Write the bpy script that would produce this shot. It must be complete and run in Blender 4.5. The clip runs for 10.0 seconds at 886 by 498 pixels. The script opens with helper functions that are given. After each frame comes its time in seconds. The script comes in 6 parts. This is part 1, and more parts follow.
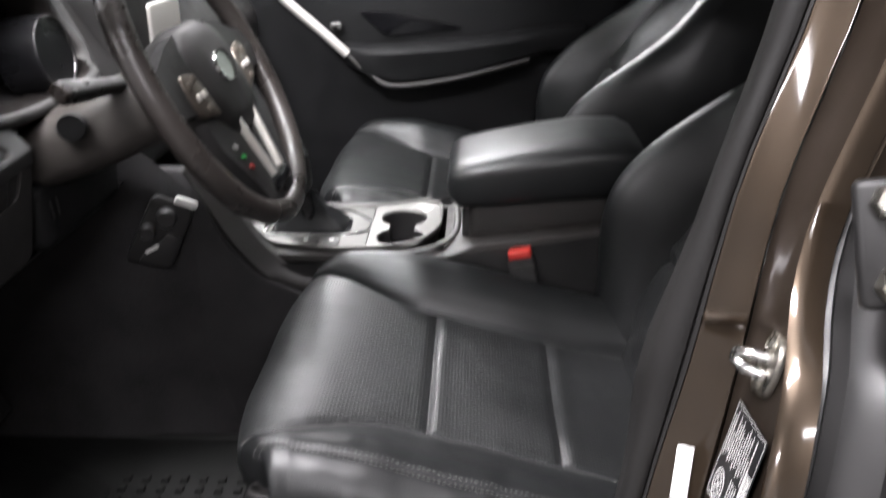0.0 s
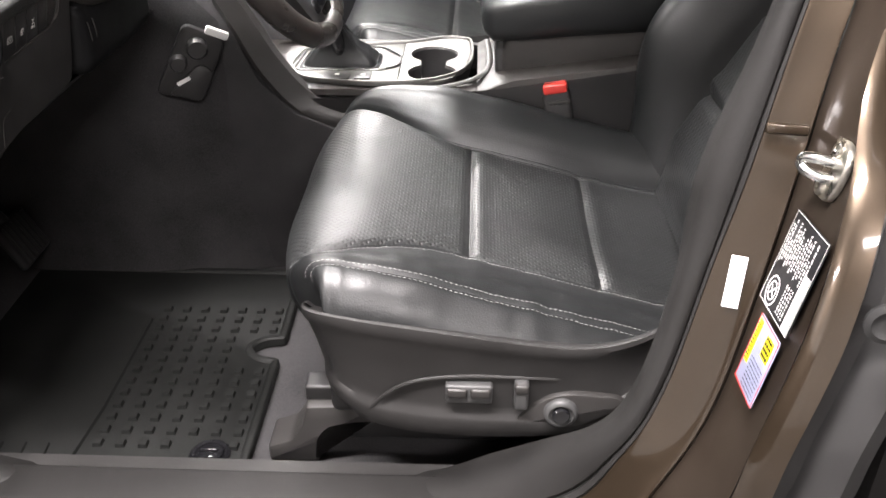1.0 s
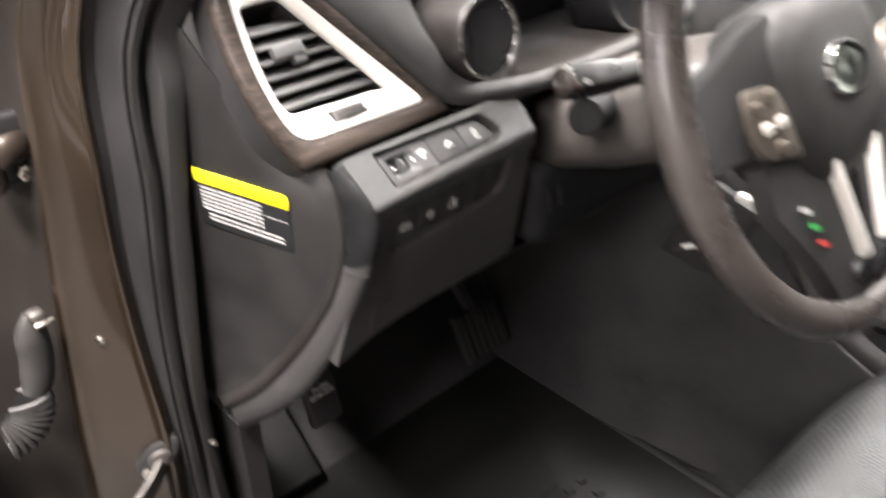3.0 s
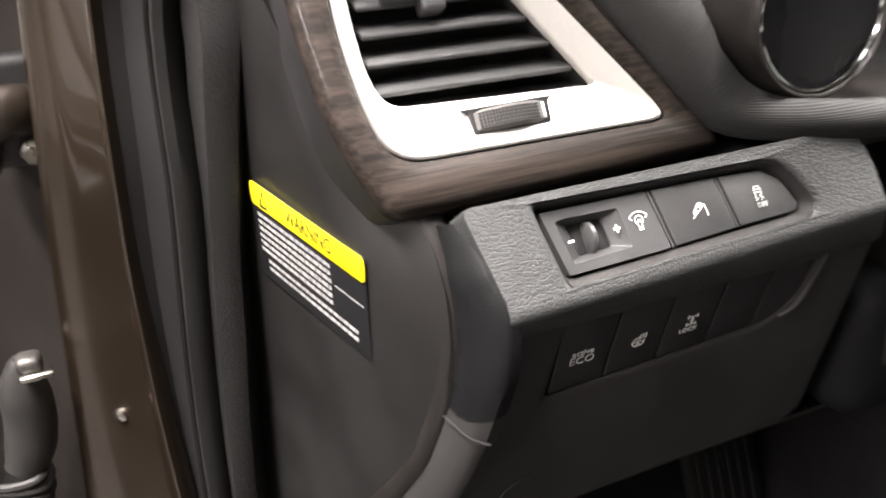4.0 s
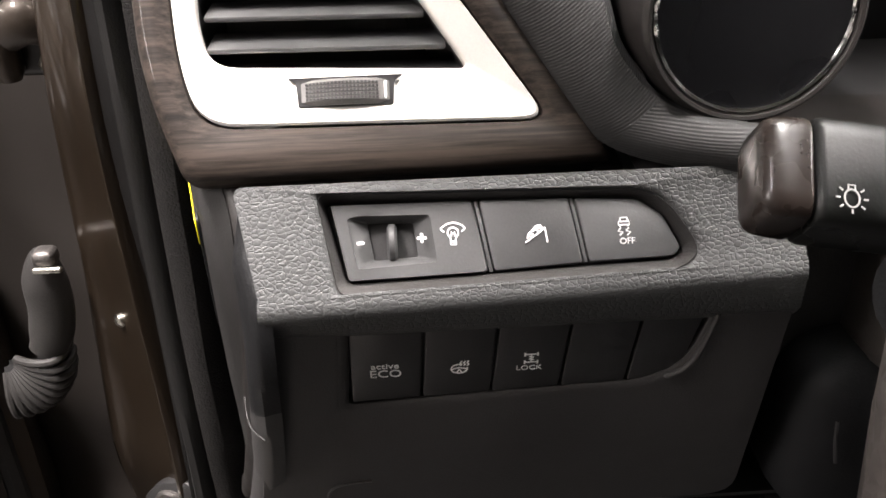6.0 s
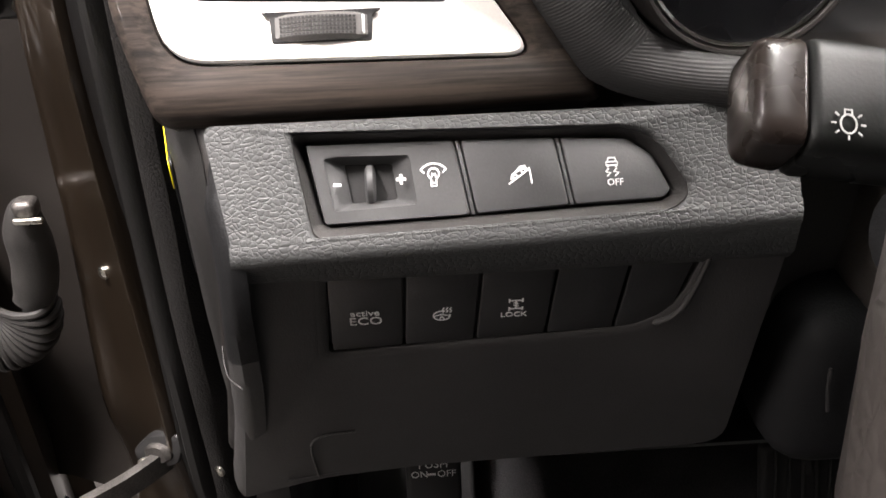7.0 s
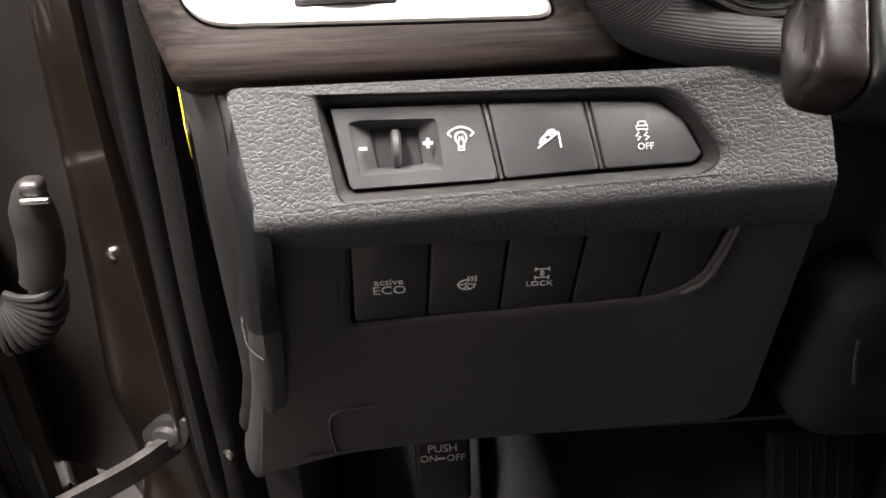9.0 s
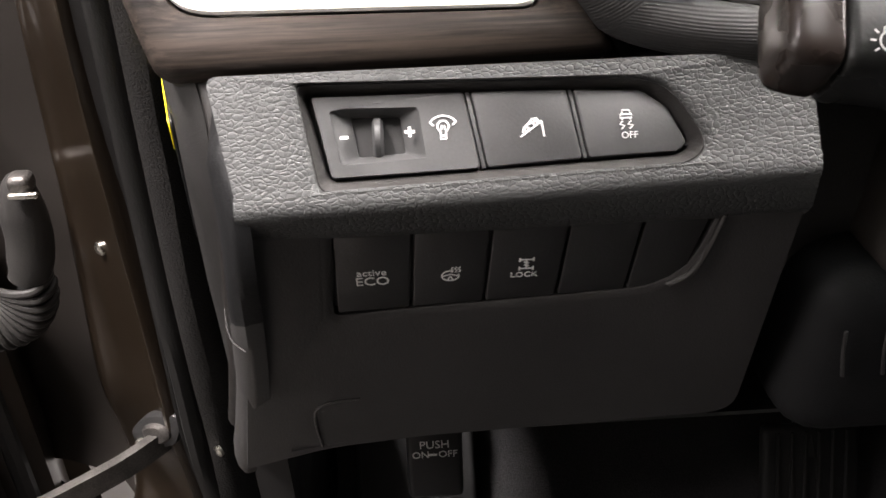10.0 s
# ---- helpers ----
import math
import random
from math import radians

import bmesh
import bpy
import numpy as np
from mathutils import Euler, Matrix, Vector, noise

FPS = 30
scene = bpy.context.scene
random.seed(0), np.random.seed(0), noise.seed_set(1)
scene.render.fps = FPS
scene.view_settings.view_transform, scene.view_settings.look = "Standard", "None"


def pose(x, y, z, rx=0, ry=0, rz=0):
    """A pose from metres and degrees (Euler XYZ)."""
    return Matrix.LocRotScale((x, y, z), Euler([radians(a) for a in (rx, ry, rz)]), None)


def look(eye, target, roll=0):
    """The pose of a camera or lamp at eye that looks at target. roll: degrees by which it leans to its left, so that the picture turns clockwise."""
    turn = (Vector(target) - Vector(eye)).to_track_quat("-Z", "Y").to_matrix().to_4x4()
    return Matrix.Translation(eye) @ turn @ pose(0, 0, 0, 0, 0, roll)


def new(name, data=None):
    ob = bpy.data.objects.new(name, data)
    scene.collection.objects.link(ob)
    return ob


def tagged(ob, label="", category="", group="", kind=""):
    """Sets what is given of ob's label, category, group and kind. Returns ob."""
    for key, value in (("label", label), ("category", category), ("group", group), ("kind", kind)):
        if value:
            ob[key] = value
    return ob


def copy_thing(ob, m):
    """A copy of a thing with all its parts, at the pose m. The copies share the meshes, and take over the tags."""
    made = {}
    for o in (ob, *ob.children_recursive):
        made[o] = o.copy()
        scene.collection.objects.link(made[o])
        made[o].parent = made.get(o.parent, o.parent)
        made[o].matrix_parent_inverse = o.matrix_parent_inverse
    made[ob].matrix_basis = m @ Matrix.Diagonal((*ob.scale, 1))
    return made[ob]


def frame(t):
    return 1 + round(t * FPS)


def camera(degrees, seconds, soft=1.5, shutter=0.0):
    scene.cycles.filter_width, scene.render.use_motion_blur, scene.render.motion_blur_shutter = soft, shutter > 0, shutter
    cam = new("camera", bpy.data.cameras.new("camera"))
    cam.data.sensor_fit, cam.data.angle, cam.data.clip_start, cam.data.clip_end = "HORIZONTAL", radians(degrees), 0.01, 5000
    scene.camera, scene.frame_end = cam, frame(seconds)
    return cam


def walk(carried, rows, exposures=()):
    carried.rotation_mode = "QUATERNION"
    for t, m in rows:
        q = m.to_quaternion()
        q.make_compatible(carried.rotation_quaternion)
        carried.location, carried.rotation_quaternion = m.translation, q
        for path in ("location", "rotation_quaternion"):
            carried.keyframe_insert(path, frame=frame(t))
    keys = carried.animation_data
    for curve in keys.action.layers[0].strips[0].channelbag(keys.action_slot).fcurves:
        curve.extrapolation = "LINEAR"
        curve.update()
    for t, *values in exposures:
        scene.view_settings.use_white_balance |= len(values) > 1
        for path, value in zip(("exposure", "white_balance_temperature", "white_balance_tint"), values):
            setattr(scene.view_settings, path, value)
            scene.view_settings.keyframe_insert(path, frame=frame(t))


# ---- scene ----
# World axes: x runs towards the car's tail, y from the driver's door to the passenger's, z up.
cam = camera(54.1, 10.0, soft=1.6, shutter=0.5)
PATH = [
    (0, (0.042, 0.057, 1.407), (-0.027, 1.902, 0.637), -0.2),
    (0.5, (0.0, 0.031, 1.378), (-0.069, 1.781, 0.414), -0.1),
    (1, (-0.009, 0.032, 1.366), (-0.073, 1.737, 0.322), 0.0),
    (1.5, (0.026, 0.073, 1.378), (-0.054, 1.771, 0.323), -0.2),
    (2, (0.119, 0.224, 1.411), (-0.253, 1.874, 0.343), -1.1),
    (2.5, (0.108, 0.326, 1.424), (-0.824, 1.742, 0.362), -0.9),
    (3, (-0.019, 0.461, 1.445), (-1.253, 1.608, 0.367), -1.2),
    (3.2, (-0.075, 0.503, 1.431), (-1.396, 1.554, 0.358), -1.7),
    (4.3, (-0.246, 0.736, 1.287), (-1.911, 1.185, 0.275), -0.8),
    (4.5, (-0.249, 0.772, 1.294), (-1.921, 1.033, 0.228), -1.4),
    (5, (-0.223, 0.823, 1.291), (-1.912, 0.889, 0.222), -2.0),
    (5.2, (-0.221, 0.841, 1.301), (-1.881, 0.875, 0.186), -2.2),
    (6.3, (-0.225, 0.839, 1.302), (-1.902, 0.897, 0.213), -1.7),
    (6.5, (-0.225, 0.839, 1.297), (-1.89, 0.897, 0.19), -1.8),
    (7, (-0.23, 0.845, 1.292), (-1.848, 0.897, 0.119), -1.9),
    (7.5, (-0.229, 0.845, 1.287), (-1.841, 0.898, 0.104), -1.8),
    (8, (-0.227, 0.842, 1.285), (-1.839, 0.897, 0.102), -1.8),
    (8.5, (-0.23, 0.833, 1.285), (-1.842, 0.895, 0.102), -1.7),
    (9, (-0.229, 0.835, 1.282), (-1.842, 0.897, 0.1), -1.7),
    (9.5, (-0.229, 0.833, 1.278), (-1.841, 0.9, 0.097), -1.7),
    (10, (-0.229, 0.84, 1.278), (-1.841, 0.904, 0.096), -1.7),
]
EXPOSURES = [(0, -0.4, 6100, 11), (0.5, 0.3, 6250, 11), (1, 0.55, 6400, 11), (1.5, 0.75, 6450, 11), (2, 0.62, 6450, 11), (2.5, 0.68, 6500, 11), (3, 1.03, 6500, 11), (4.5, 0.41, 6500, 11), (5, 0.40, 6500, 11), (6.5, 0.38, 6500, 11), (7.5, 0.17, 6500, 11), (10, 0.30, 6500, 11)]
walk(cam, [(t, look(eye, target, roll)) for t, eye, target, roll in PATH], EXPOSURES)

# ---------------------------------------------------------------- light
world = bpy.data.worlds.new("world")
scene.world = world
world.use_nodes = True
world.node_tree.nodes["Background"].inputs[0].default_value = (0.85, 0.9, 1.0, 1)
world.node_tree.nodes["Background"].inputs[1].default_value = 0.02
scene.view_settings.exposure = 0.0

GROUND = 0.05
CEILING = 3.1
# No lamp is in view: places are assumed, outer ones added as fill.
LAMPS = ((-0.65, 1.6, 90), (-0.5, 0.0, 205), (0.5, -2.1, 85), (-0.9, 4.7, 260), (-4.7, 1.5, 250), (-4.3, -2.3, 260))
for lx, ly, watts in LAMPS:
    data = bpy.data.lights.new("added_light", "AREA")
    data.shape, data.size, data.size_y = "RECTANGLE", 1.3, 0.28
    data.energy, data.color = watts, (1.0, 0.93, 0.905)
    lamp = new("added_light", data)
    lamp.matrix_world = pose(lx, ly, CEILING - 0.12)


# ---------------------------------------------------------------- materials
def nodes_of(name):
    m = bpy.data.materials.new(name)
    m.use_nodes = True
    nt = m.node_tree
    return m, nt, nt.nodes["Principled BSDF"]


def node(nt, kind, **values):
    n = nt.nodes.new(kind)
    for key, value in values.items():
        n.inputs[key.replace("_", " ")].default_value = value
    return n


def material(name, color, rough=0.5, metal=0.0, coat=0.0, vary=0.25, grain=0.0, grain_size=0.002, cells=False,
             rough_vary=0.12, spec=0.5, blotch=0.06, stretch=(1, 1, 1)):
    """A surface of one base colour with blotches, fine grain and a relief at real size (metres)."""
    m, nt, p = nodes_of(name)
    link = nt.links.new
    tc = node(nt, "ShaderNodeTexCoord")
    mp = node(nt, "ShaderNodeMapping", Scale=stretch)
    link(tc.outputs["Object"], mp.inputs["Vector"])
    big = node(nt, "ShaderNodeTexNoise", Scale=1 / blotch, Detail=3.0)
    fine = node(nt, "ShaderNodeTexNoise", Scale=1 / max(grain_size * 0.6, 0.0008), Detail=2.0)
    for t in (big, fine):
        link(mp.outputs[0], t.inputs["Vector"])
    both = node(nt, "ShaderNodeMath")
    both.operation = "ADD"
    link(big.outputs[0], both.inputs[0])
    link(fine.outputs[0], both.inputs[1])
    tone = node(nt, "ShaderNodeMapRange")
    tone.inputs["From Min"].default_value, tone.inputs["From Max"].default_value = 0.6, 1.4
    tone.inputs["To Min"].default_value, tone.inputs["To Max"].default_value = 1 - vary, 1 + vary
    link(both.outputs[0], tone.inputs[0])
    mix = node(nt, "ShaderNodeMix")
    mix.data_type, mix.blend_type = "RGBA", "MULTIPLY"
    mix.inputs["Factor"].default_value = 1.0
    mix.inputs[6].default_value = (*color, 1)
    link(tone.outputs[0], mix.inputs[7])
    link(mix.outputs[2], p.inputs["Base Color"])
    rr = node(nt, "ShaderNodeMapRange")
    rr.inputs["From Min"].default_value, rr.inputs["From Max"].default_value = 0.3, 0.7
    rr.inputs["To Min"].default_value = max(rough - rough_vary, 0.02)
    rr.inputs["To Max"].default_value = min(rough + rough_vary, 1)
    link(big.outputs[0], rr.inputs[0])
    link(rr.outputs[0], p.inputs["Roughness"])
    p.inputs["Metallic"].default_value = metal
    p.inputs["Coat Weight"].default_value = coat
    p.inputs["Coat Roughness"].default_value = 0.06
    p.inputs["Specular IOR Level"].default_value = spec
    if grain:
        bump = node(nt, "ShaderNodeBump", Strength=min(grain, 1.0), Distance=grain_size * 0.35)
        if cells:
            vor = node(nt, "ShaderNodeTexVoronoi", Scale=1 / grain_size)
            vor.feature = "DISTANCE_TO_EDGE"
            warp = node(nt, "ShaderNodeTexNoise", Scale=0.6 / grain_size)
            add = node(nt, "ShaderNodeVectorMath")
            add.operation = "MULTIPLY_ADD"
            add.inputs[1].default_value = [grain_size * 0.3] * 3
            link(mp.outputs[0], warp.inputs["Vector"])
            link(warp.outputs["Color"], add.inputs[0])
            link(mp.outputs[0], add.inputs[2])
            link(add.outputs[0], vor.inputs["Vector"])
            lim = node(nt, "ShaderNodeMapRange")
            lim.inputs["From Max"].default_value = 0.25
            lim.interpolation_type = "SMOOTHSTEP"
            link(vor.outputs["Distance"], lim.inputs[0])
            link(lim.outputs[0], bump.inputs["Height"])
        else:
            link(fine.outputs[0], bump.inputs["Height"])
        link(bump.outputs[0], p.inputs["Normal"])
    return m


def pebbled(name, color, rough, size=0.0015):
    """Moulded soft plastic with a leather grain: rounded pebbles of uneven size between fine creases."""
    m = material(name, color, rough, spec=0.42, vary=0.14, rough_vary=0.05, blotch=0.05)
    nt = m.node_tree
    p, link = nt.nodes["Principled BSDF"], nt.links.new
    tc = node(nt, "ShaderNodeTexCoord")
    mp = node(nt, "ShaderNodeMapping", Scale=(1, 0.72, 1))
    link(tc.outputs["Object"], mp.inputs["Vector"])
    warp = node(nt, "ShaderNodeTexNoise", Scale=0.9 / size, Detail=2.0)
    link(mp.outputs[0], warp.inputs["Vector"])
    add = node(nt, "ShaderNodeVectorMath")
    add.operation = "MULTIPLY_ADD"
    add.inputs[1].default_value = [size * 0.6] * 3
    link(warp.outputs["Color"], add.inputs[0])
    link(mp.outputs[0], add.inputs[2])
    dome = node(nt, "ShaderNodeTexVoronoi", Scale=1 / size)
    dome.feature = "SMOOTH_F1"
    dome.inputs["Smoothness"].default_value = 0.12
    edge_ = node(nt, "ShaderNodeTexVoronoi", Scale=1 / size)
    edge_.feature = "DISTANCE_TO_EDGE"
    for t in (dome, edge_):
        link(add.outputs[0], t.inputs["Vector"])
    crease = node(nt, "ShaderNodeMapRange")
    crease.inputs["From Max"].default_value = 0.14
    crease.interpolation_type = "SMOOTHSTEP"
    link(edge_.outputs["Distance"], crease.inputs[0])
    mixed = node(nt, "ShaderNodeMath")
    mixed.operation = "MULTIPLY_ADD"
    mixed.inputs[1].default_value = -0.65
    link(dome.outputs["Distance"], mixed.inputs[0])
    link(crease.outputs[0], mixed.inputs[2])
    bump = node(nt, "ShaderNodeBump", Strength=0.42, Distance=0.00042)
    link(mixed.outputs[0], bump.inputs["Height"])
    link(bump.outputs[0], p.inputs["Normal"])
    return m


def ribbed(name, color, rough, slant, pitch=0.00095):
    """Dark plastic moulded with fine ribs, rising by the slant in degrees."""
    m = material(name, color, rough, spec=0.3, vary=0.25, rough_vary=0.05, blotch=0.05)
    nt = m.node_tree
    p, link = nt.nodes["Principled BSDF"], nt.links.new
    tc = node(nt, "ShaderNodeTexCoord")
    wave = node(nt, "ShaderNodeTexWave", Scale=0.314 / pitch, Distortion=0.4, Detail=1.0)
    wave.bands_direction = "Z"
    mp = node(nt, "ShaderNodeMapping", Rotation=(radians(-slant), 0, 0))
    link(tc.outputs["Object"], mp.inputs["Vector"])
    link(mp.outputs[0], wave.inputs["Vector"])
    bump = node(nt, "ShaderNodeBump", Strength=0.3, Distance=0.0004)
    link(wave.outputs["Fac"], bump.inputs["Height"])
    link(bump.outputs[0], p.inputs["Normal"])
    return m


def perforated(name, color, rough, pitch=0.0060):
    """Leather with rows of small punched holes."""
    m = material(name, color, rough, vary=0.15, rough_vary=0.03, grain=0.05, grain_size=0.004, blotch=0.09)
    nt = m.node_tree
    p, link = nt.nodes["Principled BSDF"], nt.links.new
    tc = node(nt, "ShaderNodeTexCoord")
    sc = node(nt, "ShaderNodeVectorMath")
    sc.operation = "SCALE"
    sc.inputs["Scale"].default_value = 1 / pitch
    fr = node(nt, "ShaderNodeVectorMath")
    fr.operation = "FRACTION"
    sub = node(nt, "ShaderNodeVectorMath")
    sub.operation = "MULTIPLY_ADD"
    sub.inputs[1].default_value, sub.inputs[2].default_value = (1, 1, 0), (-0.5, -0.5, 0)
    ln = node(nt, "ShaderNodeVectorMath")
    ln.operation = "LENGTH"
    hole = node(nt, "ShaderNodeMapRange")
    hole.inputs["From Min"].default_value, hole.inputs["From Max"].default_value = 0.18, 0.32
    rot = node(nt, "ShaderNodeMapping")
    rot.inputs["Rotation"].default_value = (0, 0, radians(45))
    link(tc.outputs["Object"], rot.inputs["Vector"])
    link(rot.outputs[0], sc.inputs[0])
    link(sc.outputs[0], fr.inputs[0])
    link(fr.outputs[0], sub.inputs[0])
    link(sub.outputs[0], ln.inputs[0])
    link(ln.outputs["Value"], hole.inputs[0])
    old = p.inputs["Base Color"].links[0].from_socket
    mix = node(nt, "ShaderNodeMix")
    mix.data_type = "RGBA"
    mix.inputs[6].default_value = (0.002, 0.002, 0.002, 1)
    link(hole.outputs[0], mix.inputs["Factor"])
    link(old, mix.inputs[7])
    link(mix.outputs[2], p.inputs["Base Color"])
    bump = node(nt, "ShaderNodeBump", Strength=0.6, Distance=0.0008)
    link(hole.outputs[0], bump.inputs["Height"])
    link(p.inputs["Normal"].links[0].from_socket, bump.inputs["Normal"])
    link(bump.outputs[0], p.inputs["Normal"])
    return m


def burl_wood(name):
    """Glossy dark trim wood, its streaks running across the car."""
    m, nt, p = nodes_of(name)
    link = nt.links.new
    tc = node(nt, "ShaderNodeTexCoord")
    mp = node(nt, "ShaderNodeMapping", Scale=(1, 0.035, 1))
    link(tc.outputs["Object"], mp.inputs["Vector"])
    streak = node(nt, "ShaderNodeTexNoise", Scale=620.0, Detail=5.0, Roughness=0.65, Distortion=0.3)
    broad = node(nt, "ShaderNodeTexNoise", Scale=190.0, Detail=3.0, Distortion=0.6)
    for t in (streak, broad):
        link(mp.outputs[0], t.inputs["Vector"])
    soft = node(nt, "ShaderNodeMath")
    soft.operation = "MULTIPLY_ADD"
    soft.inputs[1].default_value, soft.inputs[2].default_value = 0.6, 0.16
    link(broad.outputs[0], soft.inputs[0])
    add = node(nt, "ShaderNodeMath")
    add.operation = "MULTIPLY_ADD"
    add.inputs[1].default_value = 0.75
    link(streak.outputs[0], add.inputs[0])
    link(soft.outputs[0], add.inputs[2])
    ramp = node(nt, "ShaderNodeValToRGB")
    e = ramp.color_ramp.elements
    e[0].position, e[0].color = 0.66, (0.0062, 0.0048, 0.0041, 1)
    e[1].position, e[1].color = 0.97, (0.036, 0.0275, 0.0222, 1)
    mid = e.new(0.8)
    mid.color = (0.0155, 0.0117, 0.0096, 1)
    link(add.outputs[0], ramp.inputs[0])
    link(ramp.outputs[0], p.inputs["Base Color"])
    p.inputs["Roughness"].default_value = 0.6
    p.inputs["Specular IOR Level"].default_value = 0.12
    p.inputs["Coat Weight"].default_value = 0.16
    p.inputs["Coat Roughness"].default_value = 0.11
    bump = node(nt, "ShaderNodeBump", Strength=0.12, Distance=0.0004)
    link(streak.outputs[0], bump.inputs["Height"])
    link(bump.outputs[0], p.inputs["Normal"])
    return m


LEATHER = material("black_leather", (0.0100, 0.0106, 0.0109), 0.35, spec=0.42, vary=0.2, rough_vary=0.05, grain=0.09, grain_size=0.0034, cells=True, blotch=0.08)
PERFORATED = perforated("perforated_leather", (0.0145, 0.0152, 0.0154), 0.43)
GRAINED = pebbled("grained_plastic", (0.034, 0.035, 0.0344), 0.5)
KNEE = material("knee_panel_plastic", (0.0235, 0.0221, 0.0217), 0.52, vary=0.2, grain=0.3, grain_size=0.0011, blotch=0.06)
PLASTIC = material("dark_plastic", (0.019, 0.0182, 0.0178), 0.52, spec=0.3, vary=0.3, grain=0.4, grain_size=0.0012, blotch=0.07)
NEARBLACK = material("near_black_plastic", (0.0065, 0.0066, 0.0070), 0.6, spec=0.16, vary=0.3, grain=0.3, grain_size=0.0015, blotch=0.07)
TRIM = material("grey_trim_plastic", (0.026, 0.0245, 0.0235), 0.42, vary=0.25, grain=0.4, grain_size=0.0012, blotch=0.09)
STALKTIP = material("gloss_brown_plastic", (0.016, 0.0118, 0.0100), 0.27, spec=0.35, vary=0.2, rough_vary=0.06, blotch=0.02)
RIMLEATHER = material("wheel_leather", (0.026, 0.0225, 0.0205), 0.3, spec=0.6, vary=0.2, grain=0.1, grain_size=0.003, cells=True, blotch=0.05)
PODSILVER = material("brown_silver", (0.15, 0.13, 0.11), 0.33, metal=0.6, vary=0.1, rough_vary=0.06, blotch=0.02)
DECKMETAL = material("satin_metal_trim", (0.135, 0.133, 0.127), 0.47, metal=0.9, vary=0.08, rough_vary=0.05, grain=0.05, grain_size=0.0008)
DRUM = material("grey_drum_plastic", (0.12, 0.115, 0.11), 0.36, vary=0.15)
STALKBODY = material("stalk_plastic", (0.0075, 0.0078, 0.0074), 0.36, spec=0.25, vary=0.2, grain=0.1, grain_size=0.001, blotch=0.02)
PILLAR = material("pillar_trim_plastic", (0.014, 0.0132, 0.0128), 0.62, spec=0.3, vary=0.2, grain=0.35, grain_size=0.0021, cells=True, blotch=0.06)
CAPTRIM = material("end_cap_plastic", (0.0112, 0.0106, 0.0102), 0.46, spec=0.45, vary=0.25, grain=0.3, grain_size=0.0012, blotch=0.07)
SMOOTH = material("button_plastic", (0.05, 0.05, 0.05), 0.4, vary=0.15, grain=0.1, grain_size=0.001, blotch=0.03)
BLACK = material("black_plastic", (0.017, 0.0165, 0.0165), 0.45, vary=0.25, grain=0.2, grain_size=0.001)
GLOSS = material("gloss_black", (0.008, 0.008, 0.009), 0.12, vary=0.2, rough_vary=0.05)
RUBBER = material("black_rubber", (0.018, 0.018, 0.018), 0.6, vary=0.3, grain=0.4, grain_size=0.002)
BELLOWS = material("grey_rubber", (0.026, 0.0245, 0.0232), 0.5, spec=0.35, vary=0.3, grain=0.2, grain_size=0.002)
SEAL = material("door_seal_rubber", (0.0115, 0.011, 0.0106), 0.66, spec=0.2, vary=0.25, grain=0.35, grain_size=0.0015)
MAT = material("rubber_mat", (0.0085, 0.0088, 0.0084), 0.56, spec=0.18, vary=0.45, grain=0.5, grain_size=0.003, blotch=0.12)
# Body colour with the door gap's shade mixed in.
JAMBSHADE = material("jamb_shade_paint", (0.017, 0.0142, 0.0122), 0.6, spec=0.25, vary=0.3, grain=0.2, grain_size=0.002, blotch=0.12)
CARPET = material("carpet", (0.032, 0.031, 0.032), 0.95, vary=0.6, grain=1.0, grain_size=0.0025, blotch=0.1, spec=0.15)
SILVER = material("satin_silver", (0.80, 0.775, 0.73), 0.38, metal=0.5, vary=0.05, rough_vary=0.05, grain=0.08, grain_size=0.0008)
CHROME = material("chrome", (0.8, 0.8, 0.79), 0.14, metal=1.0, vary=0.05, rough_vary=0.05)
OLDSTEEL = material("greasy_steel", (0.10, 0.093, 0.087), 0.45, metal=0.7, vary=0.5, grain=0.4, grain_size=0.002, blotch=0.012)
STEEL = material("zinc_steel", (0.5, 0.48, 0.43), 0.32, metal=1.0, vary=0.2, grain=0.3, grain_size=0.002, blotch=0.02)
BRONZE = material("bronze_car_paint", (0.046, 0.0325, 0.021), 0.33, metal=0.75, coat=0.9, vary=0.12, rough_vary=0.03, grain=0.05, grain_size=0.0007)
# Darker copy of the bronze paint, with shade put into its colour.
BRONZE_SHADED = material("bronze_paint_shaded", (0.036, 0.027, 0.020), 0.45, metal=0.5, coat=0.4, vary=0.2, rough_vary=0.08, grain=0.1, grain_size=0.001)
WOOD = burl_wood("dark_wood_trim")
BEZEL = material("bezel_plastic", (0.014, 0.0122, 0.0112), 0.45, spec=0.32, vary=0.2, grain=0.1, grain_size=0.001)
ARMBOX = material("armrest_plastic", (0.021, 0.0195, 0.0185), 0.55, spec=0.3, vary=0.25, grain=0.3, grain_size=0.0012, blotch=0.06)
SHROUD = material("column_plastic", (0.034, 0.030, 0.027), 0.5, spec=0.35, vary=0.2, grain=0.3, grain_size=0.0011, blotch=0.06)
RIBBED = ribbed("hood_plastic", (0.023, 0.0225, 0.0222), 0.58, 0)
SLANTED = ribbed("hood_side_plastic", (0.023, 0.0225, 0.0222), 0.58, 40)
ICONGREY = material("stalk_print", (0.3, 0.3, 0.29), 0.6, vary=0.05)
WHITE = material("white_print", (0.8, 0.8, 0.78), 0.6, vary=0.04)
GREYPRINT = material("grey_print", (0.68, 0.68, 0.66), 0.6, vary=0.05)
SMALLPRINT = material("small_print", (0.33, 0.33, 0.32), 0.6, vary=0.3, blotch=0.006)
